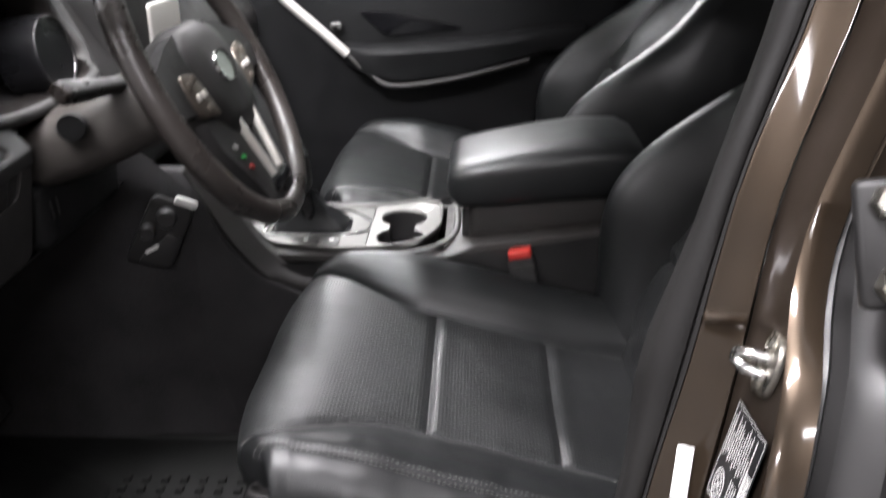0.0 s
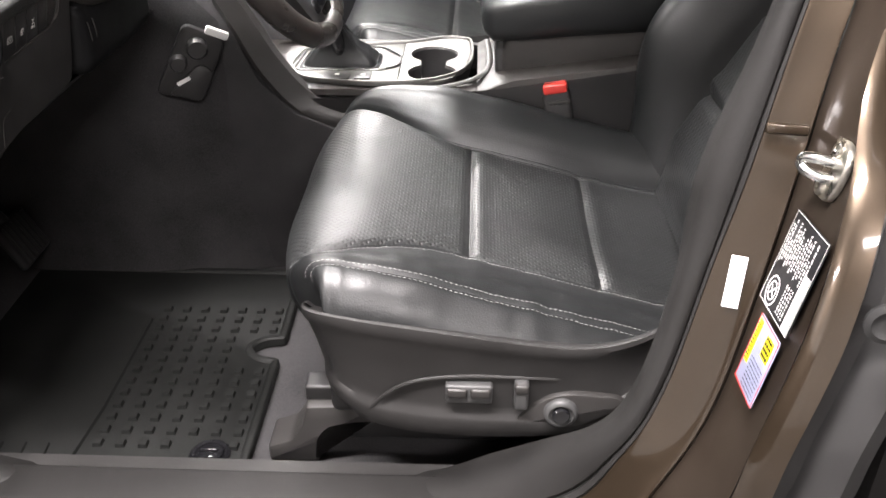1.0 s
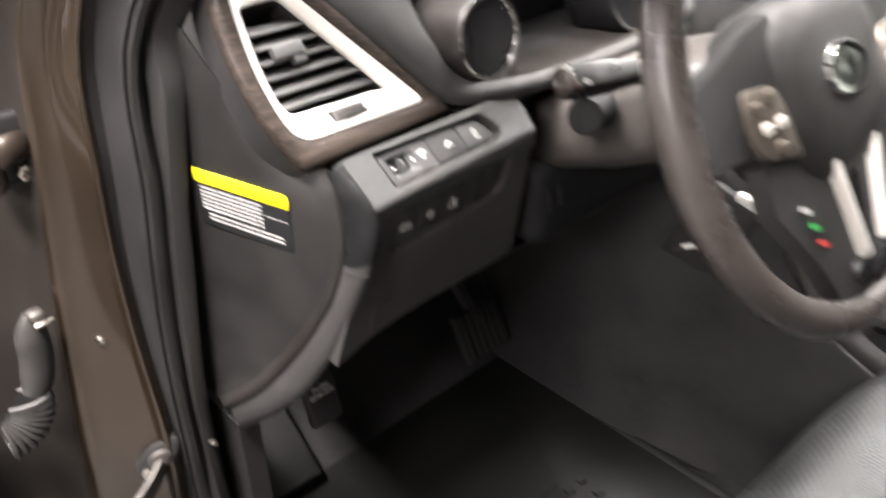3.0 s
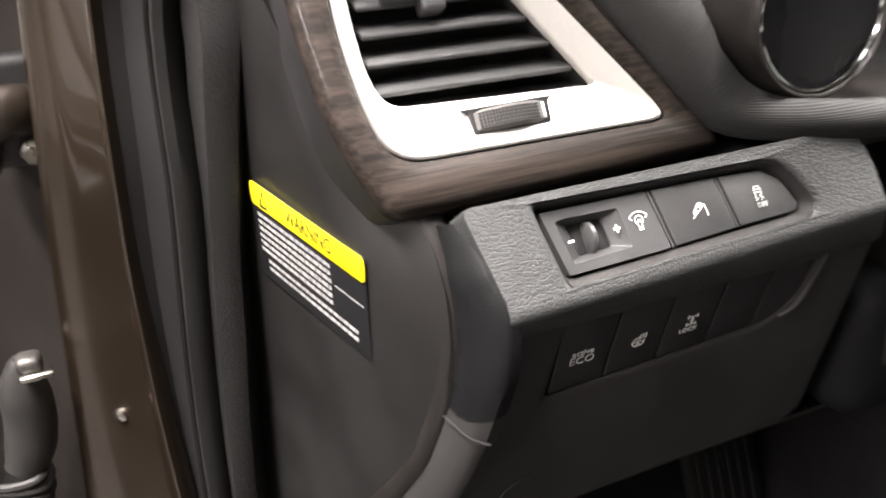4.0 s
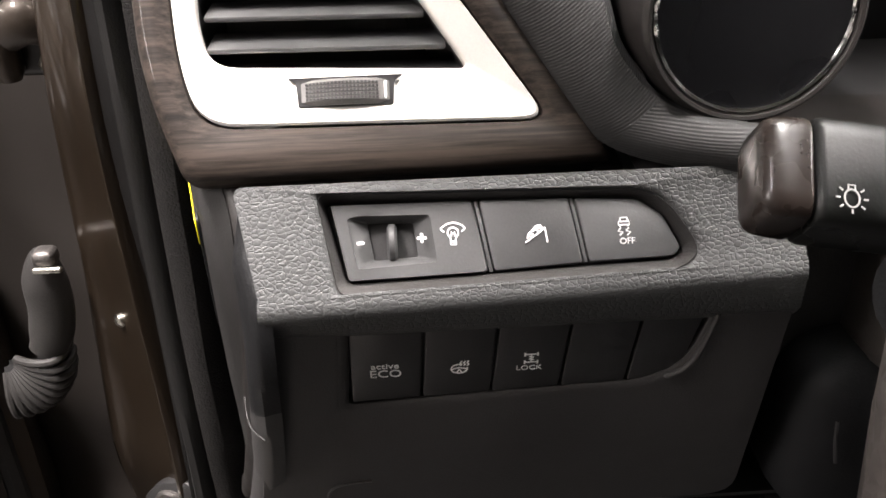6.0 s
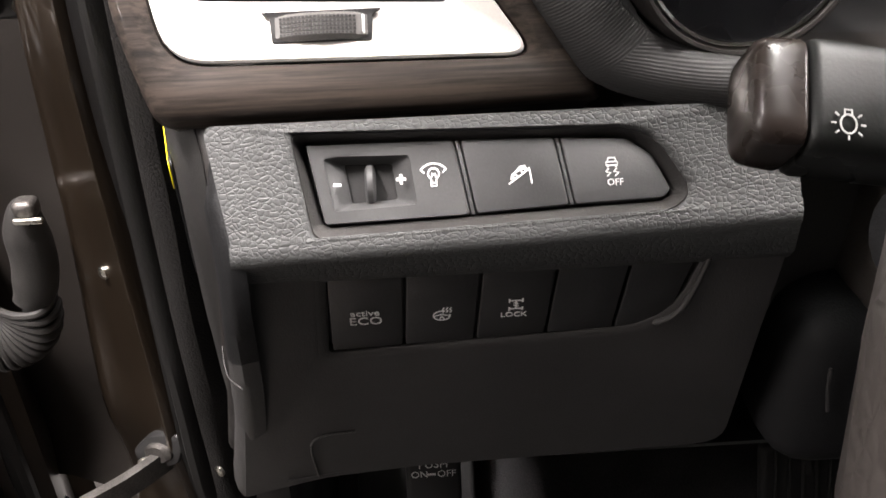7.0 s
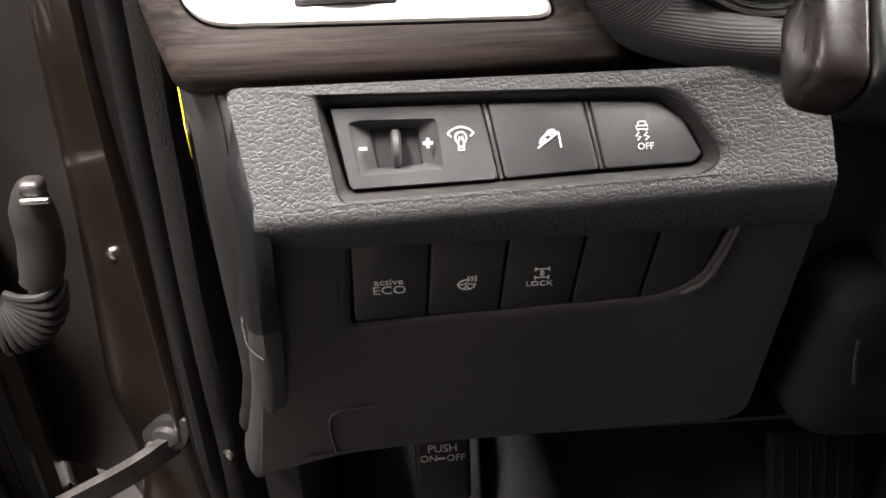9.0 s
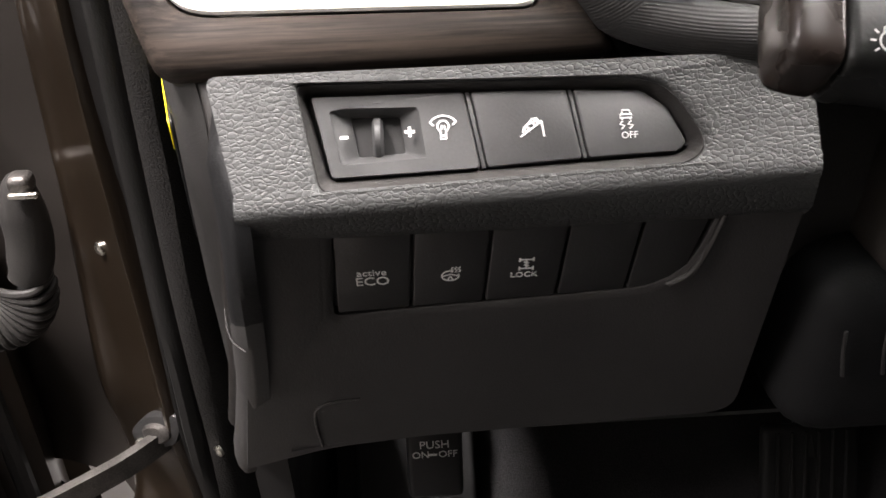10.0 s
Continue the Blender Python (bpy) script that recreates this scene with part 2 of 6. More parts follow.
YELLOW = material("yellow_print", (0.86, 0.72, 0.01), 0.5, vary=0.05)
RED = material("red_plastic", (0.55, 0.036, 0.026), 0.35, vary=0.1)
MARKRED = material("red_print", (0.3, 0.03, 0.025), 0.5, vary=0.05)
GREEN = material("green_print", (0.02, 0.22, 0.045), 0.5, vary=0.05)
LABELBLACK = material("label_black", (0.011, 0.011, 0.012), 0.5, spec=0.25, vary=0.1)
PALEBLUE = material("label_blue", (0.26, 0.28, 0.40), 0.5, vary=0.1)
STITCH = material("grey_thread", (0.19, 0.19, 0.186), 0.8, vary=0.2)
DIAL = material("dial_black", (0.006, 0.006, 0.0068), 0.3, spec=0.3, vary=0.2)
CONCRETE = material("concrete_floor", (0.11, 0.107, 0.103), 0.55, vary=0.2, grain=0.2, grain_size=0.004, blotch=0.5)
WALLPAINT = material("wall_paint", (0.46, 0.455, 0.44), 0.75, vary=0.06, grain=0.2, grain_size=0.004, blotch=0.8)
CEILPAINT = material("ceiling_paint", (0.7, 0.69, 0.68), 0.8, vary=0.05, grain=0.2, grain_size=0.004, blotch=0.8)
HEADLINER = material("headliner", (0.3, 0.29, 0.27), 0.95, vary=0.1, grain=0.3, grain_size=0.002, spec=0.1)


def glass_material():
    m, nt, p = nodes_of("window_glass")
    p.inputs["Base Color"].default_value = (0.80, 0.92, 0.86, 1)
    p.inputs["Roughness"].default_value = 0.02
    p.inputs["Transmission Weight"].default_value = 1.0
    p.inputs["IOR"].default_value = 1.45
    return m


def tube_material():
    m, nt, p = nodes_of("lit_diffuser")
    p.inputs["Base Color"].default_value = (0.9, 0.9, 0.88, 1)
    p.inputs["Emission Color"].default_value = (1.0, 0.93, 0.905, 1)
    p.inputs["Emission Strength"].default_value = 14
    return m


GLASS = glass_material()
TUBE = tube_material()


# ---------------------------------------------------------------- mesh helpers
V = Vector
bases = {}


def thing(name, base, label, category, group="", kind=""):
    """An Empty at the thing's base, to which its parts are tied."""
    ob = new(name)
    ob.empty_display_size = 0.05
    ob.location = base
    bases[ob.name] = V(base)
    return tagged(ob, label, category, group, kind)


def part(name, bm, mat, parent=None, label="", smooth=40):
    """Links a bmesh, in world coordinates, as one mesh under a thing or under a part."""
    me = bpy.data.meshes.new(name)
    bmesh.ops.recalc_face_normals(bm, faces=bm.faces)
    bm.to_mesh(me)
    bm.free()
    me.materials.append(mat)
    if smooth:
        for poly in me.polygons:
            poly.use_smooth = True
        me.set_sharp_from_angle(angle=radians(smooth))
    ob = new(name, me)
    if parent is not None:
        ob.parent = parent
        if parent.name in bases:
            ob.matrix_parent_inverse = Matrix.Translation(-bases[parent.name])
    return tagged(ob, label)


def structure(name, bm, mat, label, category):
    return tagged(part(name, bm, mat), label, category, kind="structure")


def frame_at(o, ax, ay):
    """A local frame: origin, its x and (roughly) its y."""
    ax = V(ax).normalized()
    n = ax.cross(V(ay)).normalized()
    ay = n.cross(ax)
    return Matrix((( ax.x, ay.x, n.x, o[0]), (ax.y, ay.y, n.y, o[1]), (ax.z, ay.z, n.z, o[2]), (0, 0, 0, 1)))


def rbox(center, size, r=0.004, seg=3, m=None):
    bm = bmesh.new()
    bmesh.ops.create_cube(bm, size=1)
    for v in bm.verts:
        v.co = V((v.co.x * size[0], v.co.y * size[1], v.co.z * size[2]))
    r = min(r, min(size) * 0.48)
    if r > 0:
        bmesh.ops.bevel(bm, geom=list(bm.edges), offset=r, segments=seg, profile=0.5, affect="EDGES")
    bmesh.ops.translate(bm, verts=bm.verts, vec=center)
    if m is not None:
        bm.transform(m)
    return bm


def rounded(poly, radius=0.004, seg=5):
    """A polygon with its corners rounded; radius may be a list."""
    out, n = [], len(poly)
    for i in range(n):
        a, b, c = V(poly[i - 1]), V(poly[i]), V(poly[(i + 1) % n])
        r = radius[i] if isinstance(radius, (list, tuple)) else radius
        p, q = b + (a - b).normalized() * min(r, (a - b).length * 0.49), b + (c - b).normalized() * min(r, (c - b).length * 0.49)
        for k in range(seg + 1):
            s = k / seg
            out.append(p * (1 - s) ** 2 + b * 2 * s * (1 - s) + q * s * s)
    return out


def shrink(poly, d):
    """Moves each corner of a polygon inwards by about d (counter-clockwise polygons)."""
    out, n = [], len(poly)
    for i in range(n):
        a, b, c = V(poly[i - 1]), V(poly[i]), V(poly[(i + 1) % n])
        e, f = (b - a), (c - b)
        e = e.normalized() if e.length > 1e-9 else f.normalized()
        f = f.normalized() if f.length > 1e-9 else e
        k = V((-(e.y + f.y), e.x + f.x))
        out.append(b + (k.normalized() * d if k.length > 1e-6 else V((-e.y, e.x)) * d))
    return out


def loft(rows, closed=False, cap=False):
    """A skin over rows of points. closed: each row is a ring; cap: fill the first and last rings."""
    bm = bmesh.new()
    grid = [[bm.verts.new(p) for p in row] for row in rows]
    n = len(rows[0])
    for r0, r1 in zip(grid, grid[1:]):
        for j in range(n if closed else n - 1):
            k = (j + 1) % n
            bm.faces.new((r0[j], r0[k], r1[k], r1[j]))
    if cap:
        bm.faces.new(grid[0])
        bm.faces.new(list(reversed(grid[-1])))
    return bm


def prism(poly, depth, r=0.001, m=None, top=0.0):
    """A flat plate with rounded upper edges: polygon in local x, y; its face at z = top."""
    poly = [V(p) for p in poly]
    rows = [[(p.x, p.y, top - depth) for p in poly], [(p.x, p.y, top - r) for p in poly]]
    for d, h in ((r * 0.3, r * 0.3), (r, 0)):
        rows.append([(p.x, p.y, top - h) for p in shrink(poly, d)])
    bm = loft(rows, closed=True, cap=True)
    if m is not None:
        bm.transform(m)
    return bm


def hoop(outer, inner, heights, m=None):
    """A frame between two polygons of as many corners: rows of (share from outer to inner, height)."""
    rows = []
    for s, h in heights:
        rows.append([(a.x + (b.x - a.x) * s, a.y + (b.y - a.y) * s, h) for a, b in zip(outer, inner)])
    bm = loft(rows, closed=True)
    if m is not None:
        bm.transform(m)
    return bm


def spline(pts, steps=6, closed=False):
    """A smooth curve through points."""
    pts = [V(p) for p in pts]
    n, out = len(pts), []
    for i in range(n if closed else n - 1):
        if closed:
            p0, p1, p2, p3 = (pts[(i + k) % n] for k in (-1, 0, 1, 2))
        else:
            p0, p1, p2, p3 = pts[max(i - 1, 0)], pts[i], pts[i + 1], pts[min(i + 2, n - 1)]
        for k in range(steps):
            t = k / steps
            out.append(0.5 * (2 * p1 + (p2 - p0) * t + (2 * p0 - 5 * p1 + 4 * p2 - p3) * t * t + (3 * p1 - p0 - 3 * p2 + p3) * t ** 3))
    if not closed:
        out.append(pts[-1])
    return out


def tube(pts, radius, n=10, closed=False, flat=1.0, up=(0, 0, 1)):
    """A pipe along points; radius may be a list; flat squeezes it along its second axis."""
    pts = [V(p) for p in pts]
    rows = []
    for i, p in enumerate(pts):
        a, b = (pts[i - 1], pts[(i + 1) % len(pts)]) if closed else (pts[max(i - 1, 0)], pts[min(i + 1, len(pts) - 1)])
        d = (b - a).normalized()
        s = d.cross(V(up))
        s = s.normalized() if s.length > 1e-4 else d.orthogonal().normalized()
        w = s.cross(d).normalized()
        r = radius[i] if isinstance(radius, (list, tuple)) else radius
        rows.append([p + s * r * math.cos(2 * math.pi * k / n) + w * r * flat * math.sin(2 * math.pi * k / n) for k in range(n)])
    if closed:
        rows.append(rows[0])
        bm = loft(rows, closed=True)
        bmesh.ops.remove_doubles(bm, verts=bm.verts, dist=1e-6)
        return bm
    return loft(rows, closed=True, cap=True)


def lathe(profile, m, n=24, open_start=False):
    """Turns a profile of (radius, height) round local z."""
    rows = [[(r * math.cos(2 * math.pi * k / n), r * math.sin(2 * math.pi * k / n), h) for k in range(n)] for r, h in profile]
    bm = loft(rows, closed=True, cap=not open_start)
    if open_start:
        bmesh.ops.holes_fill(bm, edges=[e for e in bm.edges if e.is_boundary and all(abs(v.co.z - profile[-1][1]) < 1e-6 for v in e.verts)], sides=0)
    bm.transform(m)
    return bm


def join(*bms):
    out = bmesh.new()
    for b in bms:
        me = bpy.data.meshes.new("t")
        b.to_mesh(me)
        b.free()
        out.from_mesh(me)
        bpy.data.meshes.remove(me)
    return out


def strokes(lines, width, m, lift=0.0002):
    """Flat printed lines on a surface: polylines in local x, y."""
    out = bmesh.new()
    for line in lines:
        pts = [V(p) for p in line]
        left, right = [], []
        for i, p in enumerate(pts):
            d = (pts[min(i + 1, len(pts) - 1)] - pts[max(i - 1, 0)]).normalized()
            k = V((-d.y, d.x)) * width / 2
            left.append(p + k)
            right.append(p - k)
        a = [out.verts.new((p.x, p.y, lift)) for p in left]
        b = [out.verts.new((p.x, p.y, lift)) for p in right]
        for i in range(len(a) - 1):
            out.faces.new((a[i], a[i + 1], b[i + 1], b[i]))
    ret = bmesh.ops.extrude_face_region(out, geom=list(out.faces))
    bmesh.ops.translate(out, verts=[g for g in ret["geom"] if isinstance(g, bmesh.types.BMVert)], vec=(0, 0, 0.00012))
    out.transform(m)
    return out


def arc(cx, cy, rx, a0, a1, n=14, ry=None):
    ry = rx if ry is None else ry
    return [(cx + rx * math.cos(radians(a0 + (a1 - a0) * k / n)), cy + ry * math.sin(radians(a0 + (a1 - a0) * k / n))) for k in range(n + 1)]


def lettering(text, size, m, align="CENTER"):
    """Printed letters as a thin mesh."""
    cu = bpy.data.curves.new("letters", "FONT")
    cu.body, cu.size, cu.align_x, cu.align_y, cu.extrude = text, size, align, "CENTER", 0.0001
    cu.resolution_u = 3
    ob = bpy.data.objects.new("letters", cu)
    me = bpy.data.meshes.new_from_object(ob)
    bm = bmesh.new()
    bm.from_mesh(me)
    bpy.data.objects.remove(ob)
    bpy.data.meshes.remove(me)
    bpy.data.curves.remove(cu)
    bmesh.ops.translate(bm, verts=bm.verts, vec=(0, 0, 0.0003))
    bm.transform(m)
    return bm


def bars(rows, m, x0, x1, height, seed=1, lift=0.0003, gap=0.0016, word=(0.003, 0.010)):
    """Rows of plain bars in place of small print."""
    rnd = random.Random(seed)
    out = bmesh.new()
    for y in rows:
        x = x0
        while x < x1 - 0.001:
            w = min(rnd.uniform(*word), x1 - x)
            vs = [out.verts.new(m @ V((px, py, lift))) for px, py in ((x, y), (x + w, y), (x + w, y + height), (x, y + height))]
            out.faces.new(vs)
            x += w + gap
    return out

# ---------------------------------------------------------------- the hall round the car
def slab(x0, x1, y0, y1, z0, z1):
    return rbox(((x0 + x1) / 2, (y0 + y1) / 2, (z0 + z1) / 2), (x1 - x0, y1 - y0, z1 - z0), 0)


HX0, HX1, HY0, HY1 = -6.0, 5.0, -4.0, 6.5
structure("ground", slab(HX0, HX1, HY0, HY1, GROUND - 0.2, GROUND), CONCRETE, "smooth grey concrete floor of the service hall", "floor")
structure("ceiling", slab(HX0, HX1, HY0, HY1, CEILING, CEILING + 0.2), CEILPAINT, "plain off-white ceiling of the service hall", "ceiling")
structure("wall_north", slab(HX0 - 0.2, HX0, HY0, HY1, GROUND, CEILING), WALLPAINT, "plain off-white wall ahead of the car", "wall")
structure("wall_south", slab(HX1, HX1 + 0.2, HY0, HY1, GROUND, CEILING), WALLPAINT, "plain off-white wall behind the car", "wall")
structure("wall_west", slab(HX0 - 0.2, HX1 + 0.2, HY0 - 0.2, HY0, GROUND, CEILING), WALLPAINT, "plain off-white wall beside the driver's door", "wall")
structure("wall_east", slab(HX0 - 0.2, HX1 + 0.2, HY1, HY1 + 0.2, GROUND, CEILING), WALLPAINT, "plain off-white wall beside the passenger's door", "wall")


# Unseen fixture added at each assumed lamp.
def added_ceiling_light(lx, ly):
    t = thing("added_ceiling_light", (lx, ly, CEILING), "white strip light with a lit diffuser, unseen and added under the ceiling", "lamp", "ceiling lights")
    part("housing", rbox((lx, ly, CEILING - 0.03), (1.4, 0.34, 0.06), 0.008), CEILPAINT, t)
    part("diffuser", rbox((lx, ly, CEILING - 0.075), (1.3, 0.28, 0.03), 0.008), TUBE, t, "glowing white diffuser")


for lx, ly, watts in LAMPS:
    added_ceiling_light(lx, ly)

# ---------------------------------------------------------------- the car's body
car = thing("car", (0.3, 1.47, GROUND), "bronze metallic car with its driver's door open", "car")

# stations round the driver's door opening: seal's inner edge, seal's outer edge, ridge, outer edge
RING = [
    ((0.310, 0.830, 1.420), (0.335, 0.820, 1.425), (0.365, 0.812, 1.430), (0.368, 0.740, 1.400)),
    ((0.239, 0.752, 1.172), (0.260, 0.741, 1.173), (0.294, 0.745, 1.172), (0.298, 0.680, 1.162)),
    ((0.196, 0.715, 1.036), (0.228, 0.704, 1.040), (0.268, 0.709, 1.054), (0.266, 0.595, 1.070)),
    ((0.180, 0.690, 0.945), (0.205, 0.683, 0.958), (0.245, 0.677, 0.955), (0.245, 0.554, 0.985)),
    ((0.151, 0.660, 0.835), (0.173, 0.652, 0.840), (0.214, 0.645, 0.830), (0.217, 0.533, 0.885)),
    ((0.110, 0.658, 0.770), (0.138, 0.637, 0.768), (0.170, 0.622, 0.748), (0.200, 0.530, 0.800)),
    ((0.035, 0.690, 0.700), (0.080, 0.640, 0.690), (0.110, 0.602, 0.672), (0.140, 0.540, 0.690)),
    ((-0.100, 0.712, 0.646), (-0.090, 0.655, 0.632), (-0.085, 0.605, 0.610), (-0.080, 0.540, 0.590)),
    ((-0.430, 0.712, 0.635), (-0.430, 0.652, 0.615), (-0.430, 0.605, 0.595), (-0.430, 0.540, 0.560)),
    ((-0.598, 0.698, 0.720), (-0.612, 0.680, 0.710), (-0.622, 0.665, 0.702), (-0.685, 0.598, 0.690)),
    ((-0.618, 0.697, 0.855), (-0.6214, 0.681, 0.855), (-0.6328, 0.6715, 0.852), (-0.688, 0.6105, 0.850)),
    ((-0.617, 0.7005, 0.983), (-0.626, 0.6855, 0.984), (-0.6438, 0.671, 0.993), (-0.690, 0.625, 0.989)),
    ((-0.608, 0.709, 1.111), (-0.617, 0.6945, 1.112), (-0.6444, 0.675, 1.117), (-0.682, 0.639, 1.115)),
    ((-0.592, 0.722, 1.260), (-0.600, 0.708, 1.262), (-0.630, 0.690, 1.270), (-0.668, 0.660, 1.270)),
    ((-0.430, 0.790, 1.420), (-0.450, 0.768, 1.435), (-0.480, 0.735, 1.445), (-0.510, 0.700, 1.440)),
    ((-0.120, 0.865, 1.545), (-0.130, 0.840, 1.562), (-0.140, 0.805, 1.575), (-0.150, 0.765, 1.570)),
    ((0.200, 0.885, 1.560), (0.205, 0.860, 1.577), (0.210, 0.825, 1.590), (0.220, 0.785, 1.585)),
]
ring_curves = [spline([st[k] for st in RING], 6, closed=True) for k in range(4)]
MIDDLE = V((-0.15, 0.2, 1.15))


def ring_strip(lo, hi, profile, first=0, last=None):
    """A strip round the opening; profile: (share across from curve lo to curve hi, height towards the opening's outside)."""
    rows = []
    n = len(ring_curves[0])
    for i in range(first, (n if last is None else last) + (last is not None)):
        i %= n
        a, b = ring_curves[lo][i], ring_curves[hi][i]
        along = (ring_curves[lo][(i + 1) % n] - ring_curves[lo][i - 1]).normalized()
        out = along.cross(b - a).normalized()
        if out.dot(MIDDLE - a) < 0:
            out = -out
        rows.append([a.lerp(b, s) + out * h for s, h in profile])
    if last is None:
        rows.append(rows[0])
    bm = loft(rows)
    bmesh.ops.remove_doubles(bm, verts=bm.verts, dist=1e-6)
    return bm


part("door_seal", ring_strip(0, 1, [(-0.35, -0.02), (-0.1, -0.006), (0.05, 0.001), (0.3, 0.0045), (0.6, 0.0045), (0.76, 0.0015), (0.80, -0.003), (0.84, 0.0), (0.95, 0.0005), (1.0, -0.004)]), SEAL, car, "soft dark grey rubber door seal")
HINGE0, HINGE1 = 50, 80  # the stretch of the ring along the front pillar
part("door_jamb", ring_strip(1, 2, [(-0.1, -0.008), (0.0, -0.001), (0.1, 0.0), (0.8, 0.001), (0.92, 0.004), (1.0, 0.0045), (1.06, 0.002), (1.1, -0.003)], HINGE1, HINGE0 + 102), BRONZE, car, "bronze painted door jamb")
part("seal_gap", ring_strip(1, 2, [(-0.1, -0.006), (0.05, -0.009), (0.4, -0.012), (0.8, -0.010), (0.93, -0.003)], HINGE0, HINGE1), BLACK, car, "black gap beside the door seal")
# The jamb channel's shade comes from this darker paint copy.
part("jamb_outer", ring_strip(2, 3, [(0.0, -0.004), (0.05, -0.003), (0.5, -0.003), (0.84, -0.003), (0.88, -0.002)], HINGE1, HINGE0 + 102), BRONZE_SHADED, car, "bronze outer jamb, darkened in its colour for shade")
part("hinge_jamb", ring_strip(2, 3, [(-0.07, -0.007), (-0.06, -0.001), (-0.03, 0.0022), (0.0, 0.0026), (0.04, 0.0014), (0.07, -0.0006), (0.12, -0.001), (0.5, -0.0015), (0.70, -0.0008), (0.80, 0.0012), (0.88, 0.0026), (0.96, 0.0018), (1.02, -0.0025), (1.05, -0.012)], HINGE0, HINGE1), BRONZE, car, "bronze jamb face with rolled edges")
part("jamb_lip", ring_strip(2, 3, [(0.92, -0.004), (0.93, -0.001), (0.945, 0.0015), (0.96, 0.002), (0.99, -0.0005), (1.03, -0.008), (1.06, -0.022)], HINGE1, HINGE0 + 102), BRONZE, car, "bronze outer lip of the jamb")

# outside of the centre pillar, where the rear door hinges
def pillar_outside(i0, i1, name, mat, label):
    rows = []
    for o in ring_curves[3][i0:i1]:
        rows.append([o + V((dx, dy, 0)) for dx, dy in ((0.008, 0.020), (0.018, 0.012), (0.030, 0.006), (0.036, 0.016), (0.050, 0.018), (0.058, 0.004), (0.075, -0.006), (0.090, 0.0), (0.098, 0.03), (0.25, 0.2))])
    return part(name, loft(rows), mat, car, label)


pillar_outside(0, 6, "pillar_upper", BRONZE, "fluted bronze upper centre pillar")
pillar_outside(5, 36, "pillar_lower", BLACK, "black lower centre pillar with hinge holes")
# hinge pillar ahead of the front door opening, and the wing
rows = []
for o in ring_curves[3][54:82]:
    rows.append([o + V((dx, dy, 0)) for dx, dy in ((0.004, 0.004), (-0.02, 0.0), (-0.045, -0.02), (-0.065, -0.07), (-0.075, -0.12))])
part("hinge_pillar", loft(rows), JAMBSHADE, car, "hinge pillar with shade put into its dark brown colour")
# Added sheet in the shade colour; it keeps lit ground out of the gap.
part("gap_screen", loft([[(-0.82, 0.42, z), (-0.72, 0.55, z), (-0.665, 0.590, z), (-0.60, 0.570, z), (-0.43, 0.540, z)] for z in (0.670, 0.56, 0.30)]), JAMBSHADE, car, "added dark panel that hides the lit ground below the hinge pillar")
part("front_wing", slab(-1.0, -0.80, 0.49, 0.515, 0.35, 1.12), BRONZE, car, "bronze front wing")

UP_B = V((0.235, 0.235, 0.943)).normalized()
N_A = V((-0.97, 0.11, 0.23)).normalized()
N_W = V((-0.2, -0.93, 0.3)).normalized()


# cabin shell
part("floor_pan", slab(-0.98, 1.3, 0.72, 2.22, 0.52, 0.56), CARPET, car, "dark carpeted floor")
part("tunnel_wall", slab(-1.0, -0.96, 0.70, 2.22, 0.52, 1.3), CARPET, car, "dark carpeted front bulkhead")
part("toe_board", loft([[(-0.97, 0.74, 0.86), (-0.97, 1.30, 0.86)], [(-0.80, 0.74, 0.60), (-0.80, 1.30, 0.60)], [(-0.70, 0.74, 0.562), (-0.70, 1.30, 0.562)]]), CARPET, car)
part("rear_wall", slab(1.26, 1.30, 0.72, 2.22, 0.56, 1.62), PLASTIC, car)
part("roof", loft([spline([(x, 0.80, 1.585 - 0.10 * max(0, -x - 0.1)), (x, 0.95, 1.64), (x, 1.47, 1.67), (x, 2.0, 1.64), (x, 2.14, 1.585)], 4) for x in (-0.12, 0.1, 0.4, 0.8, 1.3)]), BRONZE, car, "bronze roof panel")
part("headliner", loft([spline([(x, 0.86, 1.555), (x, 0.98, 1.595), (x, 1.47, 1.62), (x, 1.96, 1.595), (x, 2.08, 1.555)], 4) for x in (-0.1, 0.3, 0.8, 1.28)]), HEADLINER, car, "pale cloth headliner")
shield = part("windscreen", loft([[(-1.0, y, 1.26 + 0.02 * (1 - abs(y - 1.47))) for y in (0.82, 1.1, 1.47, 1.84, 2.12)], [(-0.12, y, 1.565 + 0.06 * (1 - (abs(y - 1.47) / 0.65) ** 2)) for y in (0.86, 1.1, 1.47, 1.84, 2.08)]]), GLASS, car, "clear windscreen")
shield.visible_shadow = False
part("rear_pillar_side", slab(0.42, 1.3, 0.70, 0.74, 0.56, 1.1), PLASTIC, car)
part("passenger_side_rear", slab(0.30, 1.3, 2.19, 2.23, 0.56, 1.6), PLASTIC, car)
part("scuff_plate", rbox((-0.22, 0.690, 0.648), (0.66, 0.055, 0.016), 0.006, m=None), SEAL, car, "dark plastic scuff plate on the sill")
part("scuff_plate", rbox((0.135, 0.690, 0.648), (0.04, 0.055, 0.016), 0.006), SEAL, car)
part("passenger_kick_panel", slab(-1.0, -0.72, 2.14, 2.2, 0.52, 1.26), PLASTIC, car)
part("kick_panel", slab(-0.97, -0.60, 0.73, 0.752, 0.56, 0.86), PLASTIC, car)
part("sill_trim", slab(-0.60, 0.30, 0.725, 0.745, 0.54, 0.642), PLASTIC, car)
part("sill_trim", slab(0.16, 0.30, 0.70, 0.745, 0.56, 0.70), PLASTIC, car)

